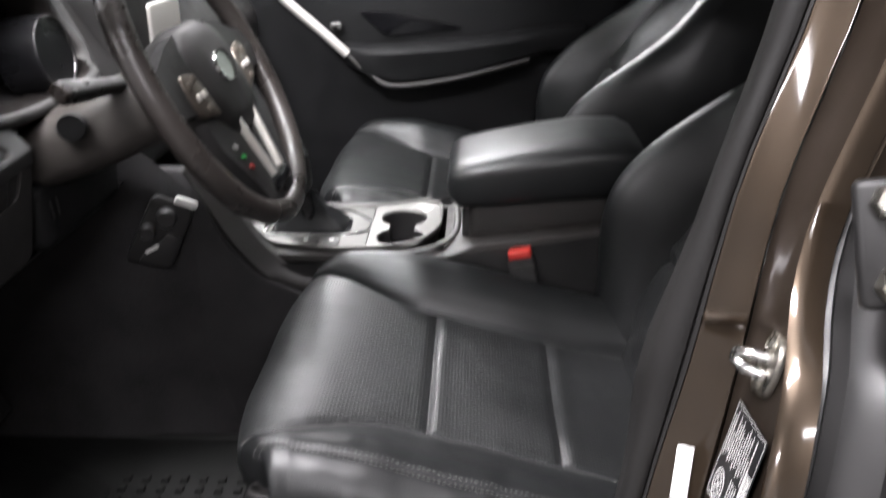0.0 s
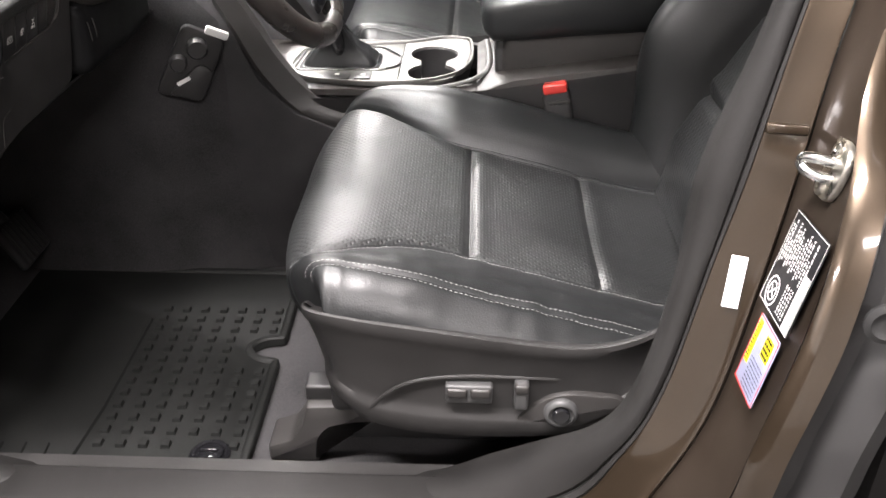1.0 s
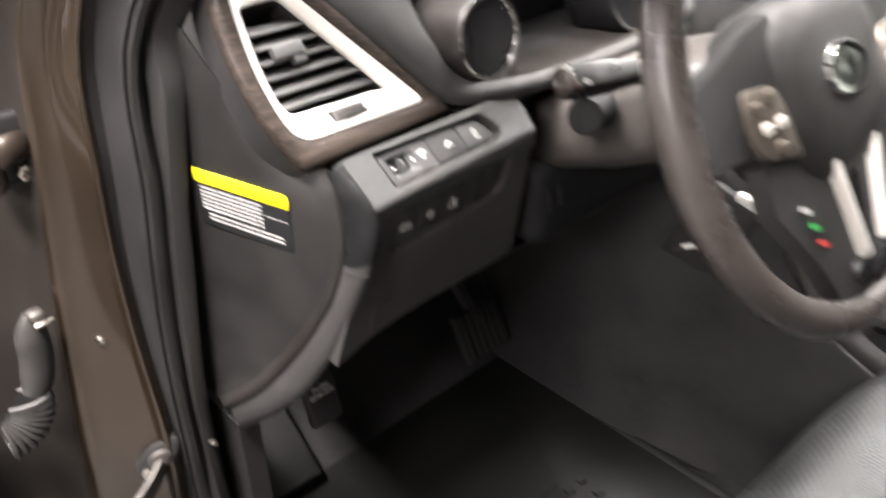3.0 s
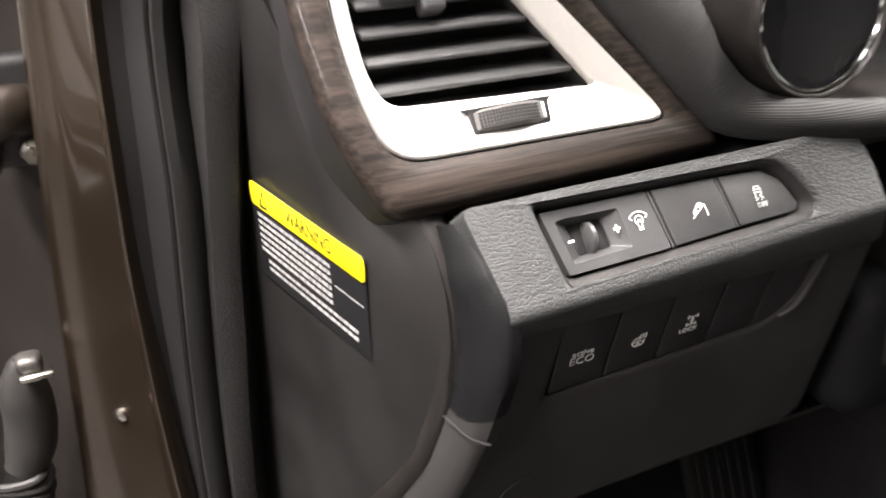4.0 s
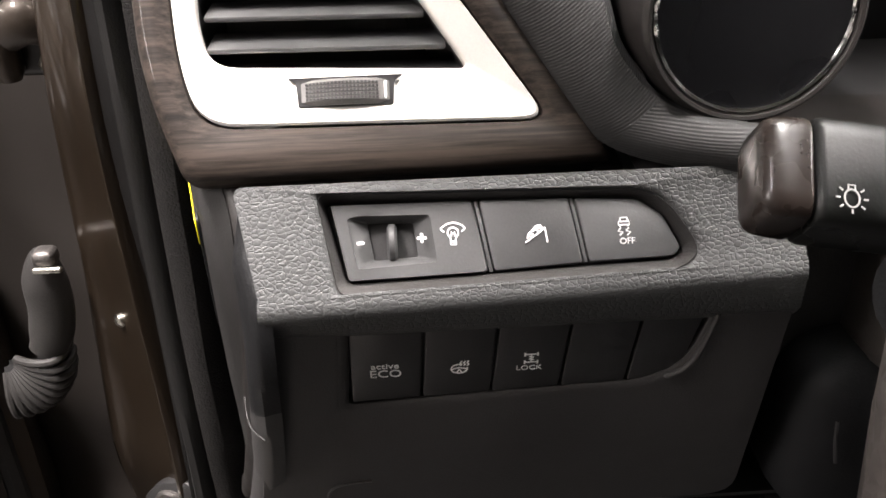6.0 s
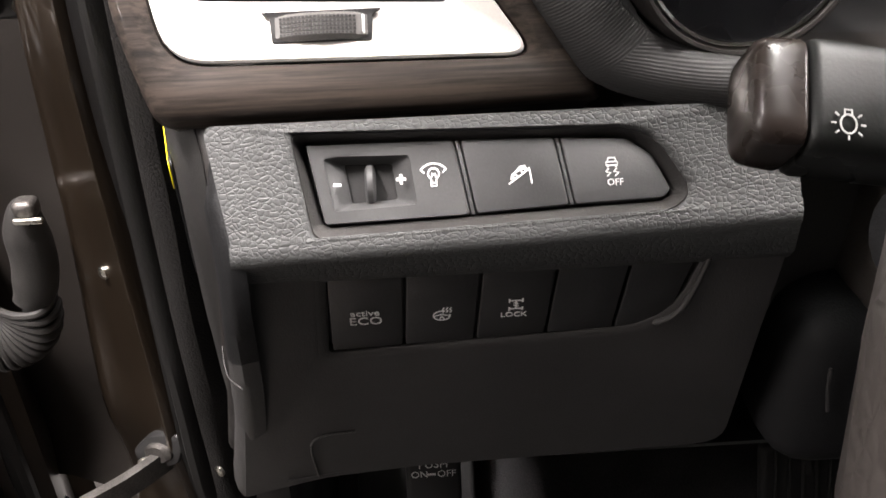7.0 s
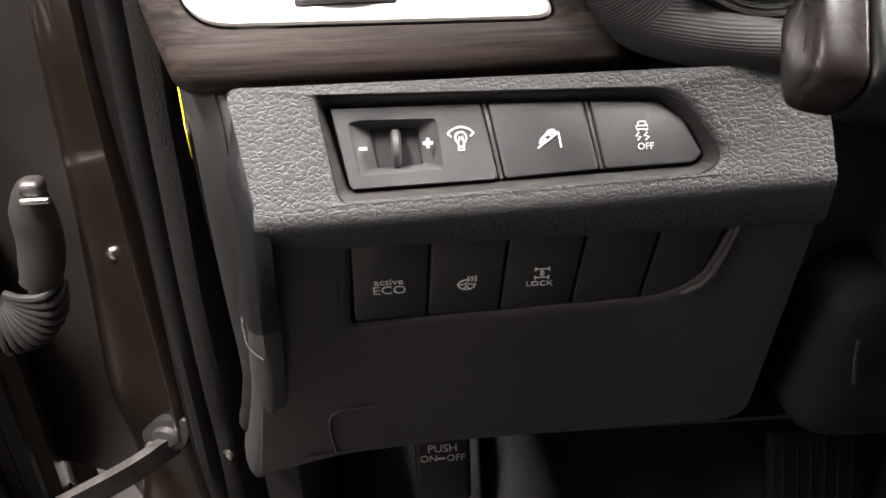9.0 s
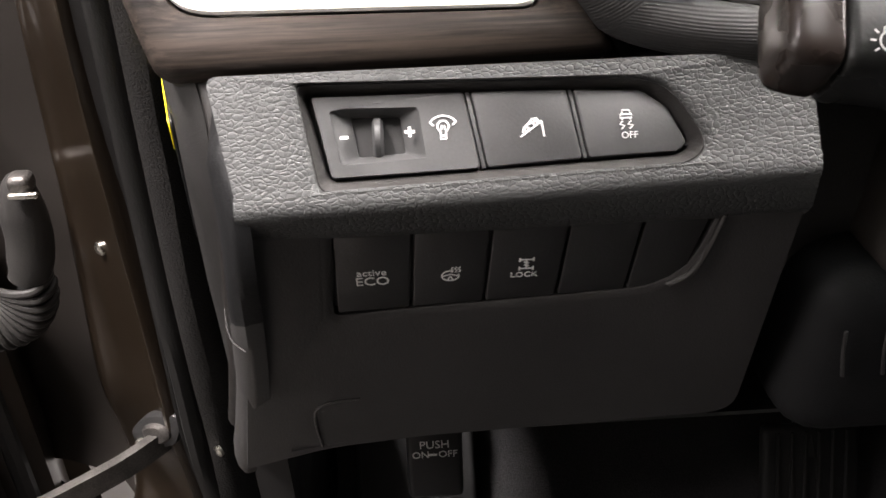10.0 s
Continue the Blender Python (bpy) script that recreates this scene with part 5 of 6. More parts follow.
def switch(name, poly, label, mat=SMOOTH, height=0.0060):
    return part(name, prism(rounded(poly, 0.0012, 4), 0.008, 0.0007, SW, height), mat, dash, label)


def lean(y, s):
    """The row's joints lean slightly."""
    return (y + (0.0258 - s) * 0.17, s)


S0, S1 = 0.0140, 0.0372
well = rounded([(0.8195, 0.0168), (0.8445, 0.0180), (0.8428, 0.0332), (0.8165, 0.0338)], 0.0012, 3)
hole = rounded([(0.8246, 0.0196), (0.8388, 0.0203), (0.8375, 0.0316), (0.8226, 0.0320)], 0.0008, 3)
SWT = SW @ pose(0, 0, 0.0061)
dimmer_edge = rounded([(0.8165, S0 - 0.0010), lean(0.8588, S0), lean(0.8588, S1), (0.8102, S1 + 0.0005)], 0.0012, 4)
b1 = part("dimmer_switch", hoop([V(p) for p in dimmer_edge], well, [(0.0, -0.008), (0.0, -0.0007), (0.04, 0.0), (0.98, 0.0), (1.0, -0.0003)], SWT), SMOOTH, dash, "matt black dimmer switch panel with white symbols")
b2 = switch("hill_descent_button", [lean(0.8610, S0 + 0.0002), lean(0.8897, S0 + 0.0015), lean(0.8897, S1 - 0.0006), lean(0.8610, S1)], "matt black button with a white car symbol")
b3 = switch("stability_button", [lean(0.8917, S0 + 0.0016), (0.9205, S0 + 0.0022), (0.9232, S0 + 0.0048), (0.9182, 0.0296), (0.9105, S1 - 0.0020), lean(0.8917, S1 - 0.0007)], "matt black button with a white skidding car symbol")
part("spacer", prism([lean(0.8593, S0), lean(0.8605, S0), lean(0.8605, S1), lean(0.8593, S1)], 0.007, 0.0003, SW, 0.0053), SMOOTH, dash)
part("spacer", prism([lean(0.8901, S0 + 0.0016), lean(0.8913, S0 + 0.0016), lean(0.8913, S1 - 0.0007), lean(0.8901, S1 - 0.0007)], 0.007, 0.0003, SW, 0.0053), SMOOTH, dash)
part("wheel_well", hoop([V(p) for p in well], hole, [(0.0, -0.0003), (0.06, -0.0008), (0.9, -0.0042), (1.0, -0.0048), (1.0, -0.0075)], SWT), SMOOTH, b1)
part("well_floor", prism(hole, 0.001, 0.0, SWT, -0.0072), BLACK, b1)
part("thumb_wheel", lathe([(0.0050, -0.0016), (0.0062, -0.0008), (0.0062, 0.0008), (0.0050, 0.0016)], SWT @ pose(0.8306, 0.0254, -0.0052, 0, 90, 0), 24), SMOOTH, b1, "ribbed black thumb wheel")


def icon(lines, width, m, parent, mat=WHITE):
    return part("symbol", strokes(lines, width, m, 0.0003), mat, parent, smooth=0)


def at(m, x, y, k=1.0):
    return m @ pose(x, y, 0) @ Matrix.Diagonal((k, k, 1, 1))


mm = 0.001
icon([[(-1.2 * mm, 0), (1.2 * mm, 0)]], 0.9 * mm, at(SWT, 0.8207, 0.0250), b1)
icon([[(-1.5 * mm, 0), (1.5 * mm, 0)], [(0, -1.5 * mm), (0, 1.5 * mm)]], 0.9 * mm, at(SWT, 0.8402, 0.0258), b1)
icon([arc(0, 0, 1.7 * mm, -60, 240, 16), [(-0.8 * mm, -1.6 * mm), (-0.8 * mm, -3.8 * mm), (0.8 * mm, -3.8 * mm), (0.8 * mm, -1.6 * mm)], [(-0.6 * mm, -2.8 * mm), (0.6 * mm, -2.8 * mm)], [(-0.6 * mm, -1.1 * mm), (-0.4 * mm, 0.3 * mm), (0, -0.3 * mm), (0.4 * mm, 0.3 * mm), (0.6 * mm, -1.1 * mm)],
      arc(0, -1.8 * mm, 5.0 * mm, 38, 142, 14), [(-3.9 * mm, 1.3 * mm), (-2.8 * mm, 0.3 * mm)], [(3.9 * mm, 1.3 * mm), (2.8 * mm, 0.3 * mm)]], 0.5 * mm, at(SWT, 0.8502, 0.0270), b1)
icon([[(-4.0 * mm, -2.8 * mm), (1.6 * mm, 1.0 * mm)], [(3.2 * mm, 2.2 * mm), (3.9 * mm, -3.0 * mm)], [(-3.2 * mm, -1.4 * mm), (-2.8 * mm, 0.2 * mm), (-1.4 * mm, 1.4 * mm), (0.0, 3.0 * mm), (1.6 * mm, 3.2 * mm), (2.7 * mm, 1.5 * mm)], [(-1.2 * mm, 1.2 * mm), (1.4 * mm, 2.7 * mm)],
      arc(-1.8 * mm, -0.3 * mm, 0.7 * mm, 0, 360, 10), arc(1.1 * mm, 1.6 * mm, 0.7 * mm, 0, 360, 10), [(1.6 * mm, 1.0 * mm), (3.3 * mm, 2.4 * mm)]], 0.55 * mm, at(SWT, 0.8768, 0.0252, 0.9), b2)
icon([[(-1.6 * mm, 3.2 * mm), (-1.2 * mm, 4.6 * mm), (1.2 * mm, 4.6 * mm), (1.6 * mm, 3.2 * mm)], [(-2.1 * mm, 3.1 * mm), (2.1 * mm, 3.1 * mm), (2.1 * mm, 1.8 * mm), (-2.1 * mm, 1.8 * mm), (-2.1 * mm, 3.1 * mm)], [(-1.5 * mm, 1.8 * mm), (-1.5 * mm, 1.1 * mm)], [(1.5 * mm, 1.8 * mm), (1.5 * mm, 1.1 * mm)],
      [(-1.2 * mm, 0.7 * mm), (-2.4 * mm, -0.5 * mm), (-0.6 * mm, -1.0 * mm), (-1.9 * mm, -2.2 * mm)], [(1.8 * mm, 0.7 * mm), (0.6 * mm, -0.5 * mm), (2.4 * mm, -1.0 * mm), (1.0 * mm, -2.2 * mm)]], 0.55 * mm, at(SWT, 0.9052, 0.0254, 0.84), b3)
part("print", lettering("OFF", 0.0029, SWT @ pose(0.9060, 0.0216, 0.0)), WHITE, b3, smooth=0)

# lower switches
LW = LFACE @ pose(0, 0, -0.0026)
edges = [0.8135, 0.8388, 0.8635, 0.8880, 0.9115, 0.9330]
low_buttons = []
for k in range(5):
    a, b = edges[k] + 0.0005, edges[k + 1] - 0.0005
    ra, rb = (a - 0.8112) * 0.049, (b - 0.8112) * 0.049
    poly = [(a - 0.0012, l0 - 0.0004 + ra), (b - 0.0012 - (0.003 if k == 4 else 0), l0 - 0.0004 + rb), (b + 0.0008, l1 + 0.001 + rb * 0.8), (a + 0.0008, l1 + 0.001 + ra * 0.8)]
    low_buttons.append(part("rocker_button" if k < 3 else "blank_cover", prism(rounded(poly, 0.001, 3), 0.003, 0.0006, LW, 0.0008), BLACK, dash,
                            ("black button with grey lettering", "black button with a heated wheel symbol", "black button with an axle symbol", "", "")[k]))
LWT = LW @ pose(0, 0, 0.0008)
lc = (1.1065 - LOW_BOT.z) / L_UP.z
part("print", lettering("active", 0.0042, LWT @ pose(0.8255, lc - 0.0003, 0)), WHITE, low_buttons[0], smooth=0)
part("print", lettering("ECO", 0.0056, LWT @ pose(0.8255, lc - 0.0045, 0)), WHITE, low_buttons[0], smooth=0)
icon([arc(0, 0, 2.8 * mm, 75, 375, 20, 2.4 * mm), [(-2.6 * mm, -0.2 * mm), (0, 0.7 * mm), (2.6 * mm, -0.2 * mm)], [(0, -0.2 * mm), (-0.8 * mm, -2.0 * mm)], [(0, -0.2 * mm), (0.8 * mm, -2.0 * mm)]] +
     [[(x * mm, 1.6 * mm), (x * mm + 0.5 * mm, 2.4 * mm), (x * mm - 0.1 * mm, 3.2 * mm), (x * mm + 0.5 * mm, 4.2 * mm)] for x in (0.4, 1.6, 2.8)], 0.5 * mm, at(LWT, 0.8510, lc - 0.0035), low_buttons[1], WHITE)
icon([[(-2.4 * mm, 2.4 * mm), (2.4 * mm, 2.4 * mm)], [(-2.4 * mm, 1.4 * mm), (-2.4 * mm, 3.4 * mm)], [(2.4 * mm, 1.4 * mm), (2.4 * mm, 3.4 * mm)], [(0, 2.4 * mm), (0, -2.2 * mm)], [(-2.4 * mm, -2.2 * mm), (2.4 * mm, -2.2 * mm)], [(-2.4 * mm, -3.2 * mm), (-2.4 * mm, -1.2 * mm)], [(2.4 * mm, -3.2 * mm), (2.4 * mm, -1.2 * mm)],
      [(-0.9 * mm, 1.2 * mm), (0.9 * mm, 0.5 * mm)], [(-0.9 * mm, -0.2 * mm), (0.9 * mm, -0.9 * mm)]], 0.6 * mm, at(LWT, 0.8758, lc + 0.0002, 0.92), low_buttons[2], WHITE)
part("print", lettering("LOCK", 0.0034, LWT @ pose(0.8752, lc - 0.0050, 0)), WHITE, low_buttons[2], smooth=0)

# air vent: wood surround, silver bezel, blades
VENT = frame_at((-0.4840, 0, 1.1650), (0, 1, 0), (-0.585, 0, 0.81))
wood_o = rounded([(0.7620, -0.0030), (0.9085, 0.0000), (0.8150, 0.1500), (0.7540, 0.1500), (0.7430, 0.0950), (0.7475, 0.0350)], [0.007, 0.006, 0.02, 0.02, 0.04, 0.02], 6)
silver_o = rounded([(0.7680, 0.0165), (0.8860, 0.0145), (0.8040, 0.1380), (0.7660, 0.1380), (0.7575, 0.0800), (0.7610, 0.0380)], [0.014, 0.010, 0.01, 0.01, 0.04, 0.015], 6)
open_o = rounded([(0.7725, 0.0385), (0.8590, 0.0345), (0.8040, 0.1220), (0.7700, 0.1220), (0.7660, 0.0800), (0.7672, 0.0500)], [0.008, 0.004, 0.006, 0.006, 0.03, 0.01], 6)
part("wood_surround", hoop(wood_o, silver_o, [(0.0, -0.006), (0.0, -0.004), (0.05, -0.0008), (0.15, 0.0015), (0.35, 0.0030), (0.6, 0.0032), (0.85, 0.0018), (0.97, 0.0008), (1.0, -0.001), (1.0, -0.004)], VENT), WOOD, dash, "glossy dark wood surround of the air vent")
part("vent_housing", hoop(wood_o, silver_o, [(0.0, -0.035), (0.03, -0.006), (0.2, -0.004)], VENT), BLACK, dash)
bezel = part("silver_bezel", hoop([V(p) for p in shrink(silver_o, 0.0006)], open_o, [(0.0, -0.004), (0.0, 0.0006), (0.04, 0.0014), (0.5, -0.0002), (0.9, -0.0022), (0.98, -0.0030), (1.0, -0.0050), (1.0, -0.0075)], VENT), SILVER, dash, "satin silver vent bezel")
part("duct", prism(open_o, 0.004, 0.0, VENT, -0.055), BLACK, dash)
for k in range(7):
    s = 0.0465 + 0.0112 * k
    lo = 0.7690 + 0.0006 * abs(k - 2)
    hi = 0.8665 - (s - 0.0345) * 0.625
    blade = rbox(((lo + hi) / 2, 0, 0), (hi - lo, 0.0170, 0.0022), 0.0009, 2, VENT @ pose(0, s + 0.0050, -0.0125, -54, 0, -1.0))
    part("blade", blade, SMOOTH, dash)
part("duct_wall", hoop([V(p) for p in shrink(open_o, -0.001)], open_o, [(0.0, -0.008), (0.5, -0.0072), (1.0, -0.0074), (1.0, -0.055)], VENT), BLACK, dash)
tab = part("vent_tab", rbox((0.7915, 0.0835, -0.002), (0.026, 0.011, 0.008), 0.002, 3, VENT), SMOOTH, dash, "black vent adjuster tab")
part("tab_foot", rbox((0.799, 0.0775, -0.005), (0.010, 0.010, 0.010), 0.002, 3, VENT), SMOOTH, tab)
knob_m = VENT @ pose(0.8170, 0.0270, -0.0085)
wheel_rows = []
for k in range(13):
    x = -0.0148 + 0.0296 * k / 12
    rise = 0.0125 - 0.0030 * (x / 0.0148) ** 2
    wheel_rows.append([(x, s, h) for s, h in ((-0.0044, 0.0), (-0.0044, rise - 0.0014), (-0.0032, rise), (0.0032, rise), (0.0044, rise - 0.0014), (0.0044, 0.0))])
bm = loft(wheel_rows, cap=False)
bm.transform(knob_m)
vent_wheel = part("vent_wheel", bm, DRUM, dash, "ribbed grey vent thumb wheel")
dots = []
for i in range(20):
    for j in range(5):
        x = -0.0128 + 0.00124 * i
        z = 0.0125 - 0.0030 * (x / 0.0148) ** 2
        dots.append(rbox((x, -0.0026 + 0.0013 * j, z), (0.0008, 0.0008, 0.0008), 0, 1, knob_m))
part("knurl", join(*dots), TRIM, vent_wheel, smooth=0)
part("index", rbox((0.0135, 0, 0.0105), (0.0009, 0.006, 0.0015), 0.0003, 1, knob_m), WHITE, vent_wheel)
part("wheel_slot", prism(rounded([(-0.0160, -0.0050), (0.0160, -0.0050), (0.0166, 0.0036), (0.0196, 0.0052), (-0.0196, 0.0052), (-0.0166, 0.0036)], 0.0008, 3), 0.002, 0.0002, VENT @ pose(0.8170, 0.0272, 0.0010)), BLACK, dash)

# cluster hood: a ribbed band from the wood's edge to the smooth bezel, then two dials
HOOD_Y = 1.075
hood_outer = spline([(-0.5480, 1.075, 1.360), (-0.5500, 0.960, 1.356), (-0.5680, 0.870, 1.344), (-0.5830, 0.822, 1.320), (-0.5740, 0.818, 1.288), (-0.5450, 0.842, 1.250), (-0.5160, 0.871, 1.210), (-0.4960, 0.891, 1.182), (-0.4835, 0.905, 1.1700), (-0.4680, 0.935, 1.1672), (-0.4600, 0.985, 1.1645), (-0.4570, 1.040, 1.1630), (-0.4570, 1.075, 1.1628)], 8)
hood_inner = spline([(-0.5260, 1.075, 1.340), (-0.5260, 0.980, 1.335), (-0.5350, 0.925, 1.315), (-0.5350, 0.906, 1.282), (-0.5260, 0.900, 1.254), (-0.5120, 0.900, 1.232), (-0.4970, 0.9025, 1.2140), (-0.4890, 0.9070, 1.2000), (-0.4820, 0.9200, 1.1870), (-0.4705, 0.9400, 1.1828), (-0.4640, 0.9850, 1.1790), (-0.4610, 1.0400, 1.1775), (-0.4610, 1.075, 1.1773)], 8)
hood_outer += [V((p.x, 2 * HOOD_Y - p.y, p.z)) for p in reversed(hood_outer[:-1])]
hood_inner += [V((p.x, 2 * HOOD_Y - p.y, p.z)) for p in reversed(hood_inner[:-1])]
HOOD_IN = V((-0.56, HOOD_Y, 1.235))
hood_rows, bezel_rows = [], []
for i, (a, b) in enumerate(zip(hood_outer, hood_inner)):
    along = (hood_outer[min(i + 1, len(hood_outer) - 1)] - hood_outer[max(i - 1, 0)]).normalized()
    out = along.cross(b - a).normalized()
    if out.x < 0:
        out = -out
    row = [a - out * 0.03, a - out * 0.004]
    for k in range(25):
        row.append(a.lerp(b, k / 24) + out * 0.0045 * math.sin(math.pi * k / 24) ** 0.8)
    inward = V((HOOD_IN.x - b.x, (HOOD_IN.y - b.y) * 0.35, HOOD_IN.z - b.z)).normalized()
    row += [b - out * 0.001 + inward * 0.0005, b - out * 0.004 + inward * 0.001]
    hood_rows.append(row)
    start = b - out * 0.0025
    if b.z < 1.19:
        inward = V((-0.6, 0, -0.8))
    low = ramp(b.z, 1.196, 1.186)
    bezel_rows.append([start + V((-0.002, 0, 0)), start + inward * (0.0012 + 0.002 * low) + V((-0.003, 0, 0)), start + inward * (0.0020 + 0.009 * low) + V((-0.008 + 0.004 * low, 0, 0)), start + inward * (0.003 + 0.015 * low) + V((-0.02, 0, 0)), start + inward * (0.004 + 0.016 * low) + V((-0.06, 0, 0))])
part("hood_lower", loft(hood_rows[64:-64]), RIBBED, dash, "finely ribbed grey hood below the instruments", smooth=25)
for side in (hood_rows[:65], hood_rows[-65:]):
    part("hood_side", loft(side), SLANTED, dash, "finely ribbed grey hood beside the instruments", smooth=25)
part("cluster_bezel", loft(bezel_rows), BEZEL, dash, "smooth grey-brown bezel")
part("hood_top", loft([[(x, y, z) for x, z in ((-0.552, 1.357), (-0.60, 1.362), (-0.70, 1.345), (-0.80, 1.29))] for y in (0.86, 0.93, 1.075, 1.22, 1.29)]), PLASTIC, dash)
part("dial_backing", slab(-0.605, -0.600, 0.86, 1.29, 1.15, 1.36), DIAL, dash)
part("cluster_floor", slab(-0.60, -0.48, 0.915, 1.235, 1.152, 1.160), BLACK, dash)
for x, y, z, r, tube_mat in ((-0.4800, 0.9458, 1.2153, 0.0326, BEZEL), (-0.5020, 1.180, 1.2090, 0.0480, DIAL)):
    fm = frame_at((x, y, z), (0, 1, 0), (-0.17, 0, 1))
    dial = part("dial", lathe([(r - 0.0012, -0.004), (r - 0.0035, -0.006), (r - 0.0050, -0.024), (r - 0.0060, -0.025), (0.001, -0.025)], fm, 56), DIAL, dash, "black instrument dial")
    part("dial_cone", lathe([(r + 0.0050, -0.055), (r + 0.0034, -0.012), (r + 0.0026, -0.004), (r + 0.0020, -0.0010), (r + 0.0010, 0.0), (r, -0.0004), (r - 0.0010, -0.0030), (r - 0.0016, -0.0060)], fm, 56, True), tube_mat, dial, "smooth dark tube round the dial")
    part("dial_ring", tube([fm @ V((math.cos(a) * (r - 0.0016), math.sin(a) * (r - 0.0016), -0.0020)) for a in [2 * math.pi * k / 56 for k in range(56)]], 0.0009, 6, closed=True), CHROME, dial, "thin chrome ring")
    part("needle", rbox((r * 0.3, 0, 0), (r * 0.8, 0.0007, 0.001), 0, 1, fm @ pose(0, 0, -0.0230, 0, 0, 215)), GREYPRINT, dial)

# centre stack, seen past the wheel
stack = thing("centre_stack", (-0.52, 1.47, 0.9), "centre stack with silver trim and controls", "centre console")
part("panel", rbox((-0.535, 1.50, 1.12), (0.08, 0.30, 0.30), 0.02), PLASTIC, stack)
part("silver_frame", rbox((-0.495, 1.57, 1.19), (0.012, 0.15, 0.085), 0.02, 4), SILVER, stack, "satin silver vent frame")
part("screen", rbox((-0.494, 1.46, 1.10), (0.012, 0.16, 0.07), 0.004), GLOSS, stack)
tops = ((-0.93, 1.10), (-0.70, 1.10), (-0.55, 1.10), (-0.49, 1.09), (-0.43, 1.04), (-0.38, 0.98), (-0.34, 0.91), (-0.30, 0.85))
for sy in (-1, 1):
    part("side_wall", loft([[(x, 1.425 + sy * (0.18 - 0.05 * ramp(x, -0.52, -0.30) + 0.012 * ramp(z, 0.75, 0.56)), z) for z in (0.562, 0.62, 0.70, 0.78, 0.5 * (0.78 + top), top)] for x, top in tops]), CARPET, stack)
fp = frame_at((-0.424, 1.243, 0.928), (0.86, 0.28, -0.42), (0.36, 0.1, 0.93))
plate = part("socket_panel", prism(rounded([(-0.036, -0.055), (0.030, -0.045), (0.034, 0.055), (-0.030, 0.060)], 0.014, 5), 0.01, 0.003, fp), BLACK, stack, "black panel with sockets and a knob")
for lx, ly, r in ((-0.002, 0.032, 0.0155), (-0.020, 0.002, 0.0125)):
    part("knob", lathe([(r, 0), (r, 0.008), (r * 0.8, 0.014), (r * 0.3, 0.014)], fp @ pose(lx, ly, 0), 20), BLACK, plate)
part("socket_cover", prism(rounded([(-0.020, -0.050), (0.031, -0.045), (0.033, 0.006), (0.008, 0.012)], 0.012, 5), 0.008, 0.003, fp, 0.004), BLACK, plate)
part("cover_line", strokes([[(-0.012, -0.030), (0.002, -0.014)]], 0.006, fp, 0.0045), GREYPRINT, plate)
part("button", rbox((0.018, 0.062, 0.0), (0.034, 0.012, 0.01), 0.003, 2, fp), GREYPRINT, plate)

# ---------------------------------------------------------------- pedals
brake = thing("parking_brake_pedal", (-0.63, 0.846, 0.80), "black parking brake pedal lettered in white", "pedal")
fpk = frame_at((-0.631, 0.846, 0.798), (0, 1, 0), (-0.25, 0, 0.97))
part("pad", rbox((0, 0, -0.004), (0.039, 0.058, 0.012), 0.004, 3, fpk), BLACK, brake)
part("print", join(lettering("PUSH", 0.0088, fpk @ pose(0, 0.0165, 0.0022)), lettering("ON", 0.0076, fpk @ pose(-0.0098, 0.0085, 0.0022)), lettering("OFF", 0.0076, fpk @ pose(0.0092, 0.0085, 0.0022)), strokes([[(-0.0048, 0.0085), (0.0016, 0.0085)]], 0.0018, fpk @ pose(0, 0, 0.0022))), WHITE, brake, smooth=0)
part("arm", tube([(-0.64, 0.846, 0.80), (-0.70, 0.846, 0.86), (-0.76, 0.846, 0.98)], 0.008, 8), BLACK, brake)
pedal = thing("brake_pedal", (-0.70, 1.17, 0.68), "black rubber brake pedal with raised ribs", "pedal")
fpd = frame_at((-0.705, 1.172, 0.675), (0, 1, 0), (-0.45, 0, 0.89))
part("pad", rbox((0, 0, -0.006), (0.085, 0.075, 0.014), 0.006, 3, fpd), RUBBER, pedal)
for k in range(6):
    part("rib", rbox((-0.030 + 0.012 * k, 0, 0.002), (0.003, 0.066, 0.004), 0.001, 2, fpd), TRIM, pedal)
part("arm", tube([(-0.715, 1.172, 0.68), (-0.78, 1.16, 0.78), (-0.84, 1.15, 1.0)], 0.010, 8), BLACK, pedal)
pedal = thing("accelerator_pedal", (-0.74, 1.27, 0.62), "slim black rubber accelerator pedal", "pedal")
fpd = frame_at((-0.745, 1.262, 0.655), (0, 1, 0), (-0.45, 0, 0.89))
part("pad", rbox((0, 0, -0.006), (0.045, 0.14, 0.012), 0.006, 3, fpd), RUBBER, pedal)
for k in range(4):
    part("rib", rbox((-0.014 + 0.0095 * k, 0, 0.001), (0.003, 0.12, 0.004), 0.001, 2, fpd), TRIM, pedal)
rest = thing("foot_rest", (-0.80, 0.83, 0.62), "black ribbed foot rest", "foot rest")
part("pad", rbox((0, 0, 0), (0.11, 0.22, 0.02), 0.006, 3, frame_at((-0.80, 0.83, 0.66), (0, 1, 0), (-0.75, 0, 0.66))), RUBBER, rest)

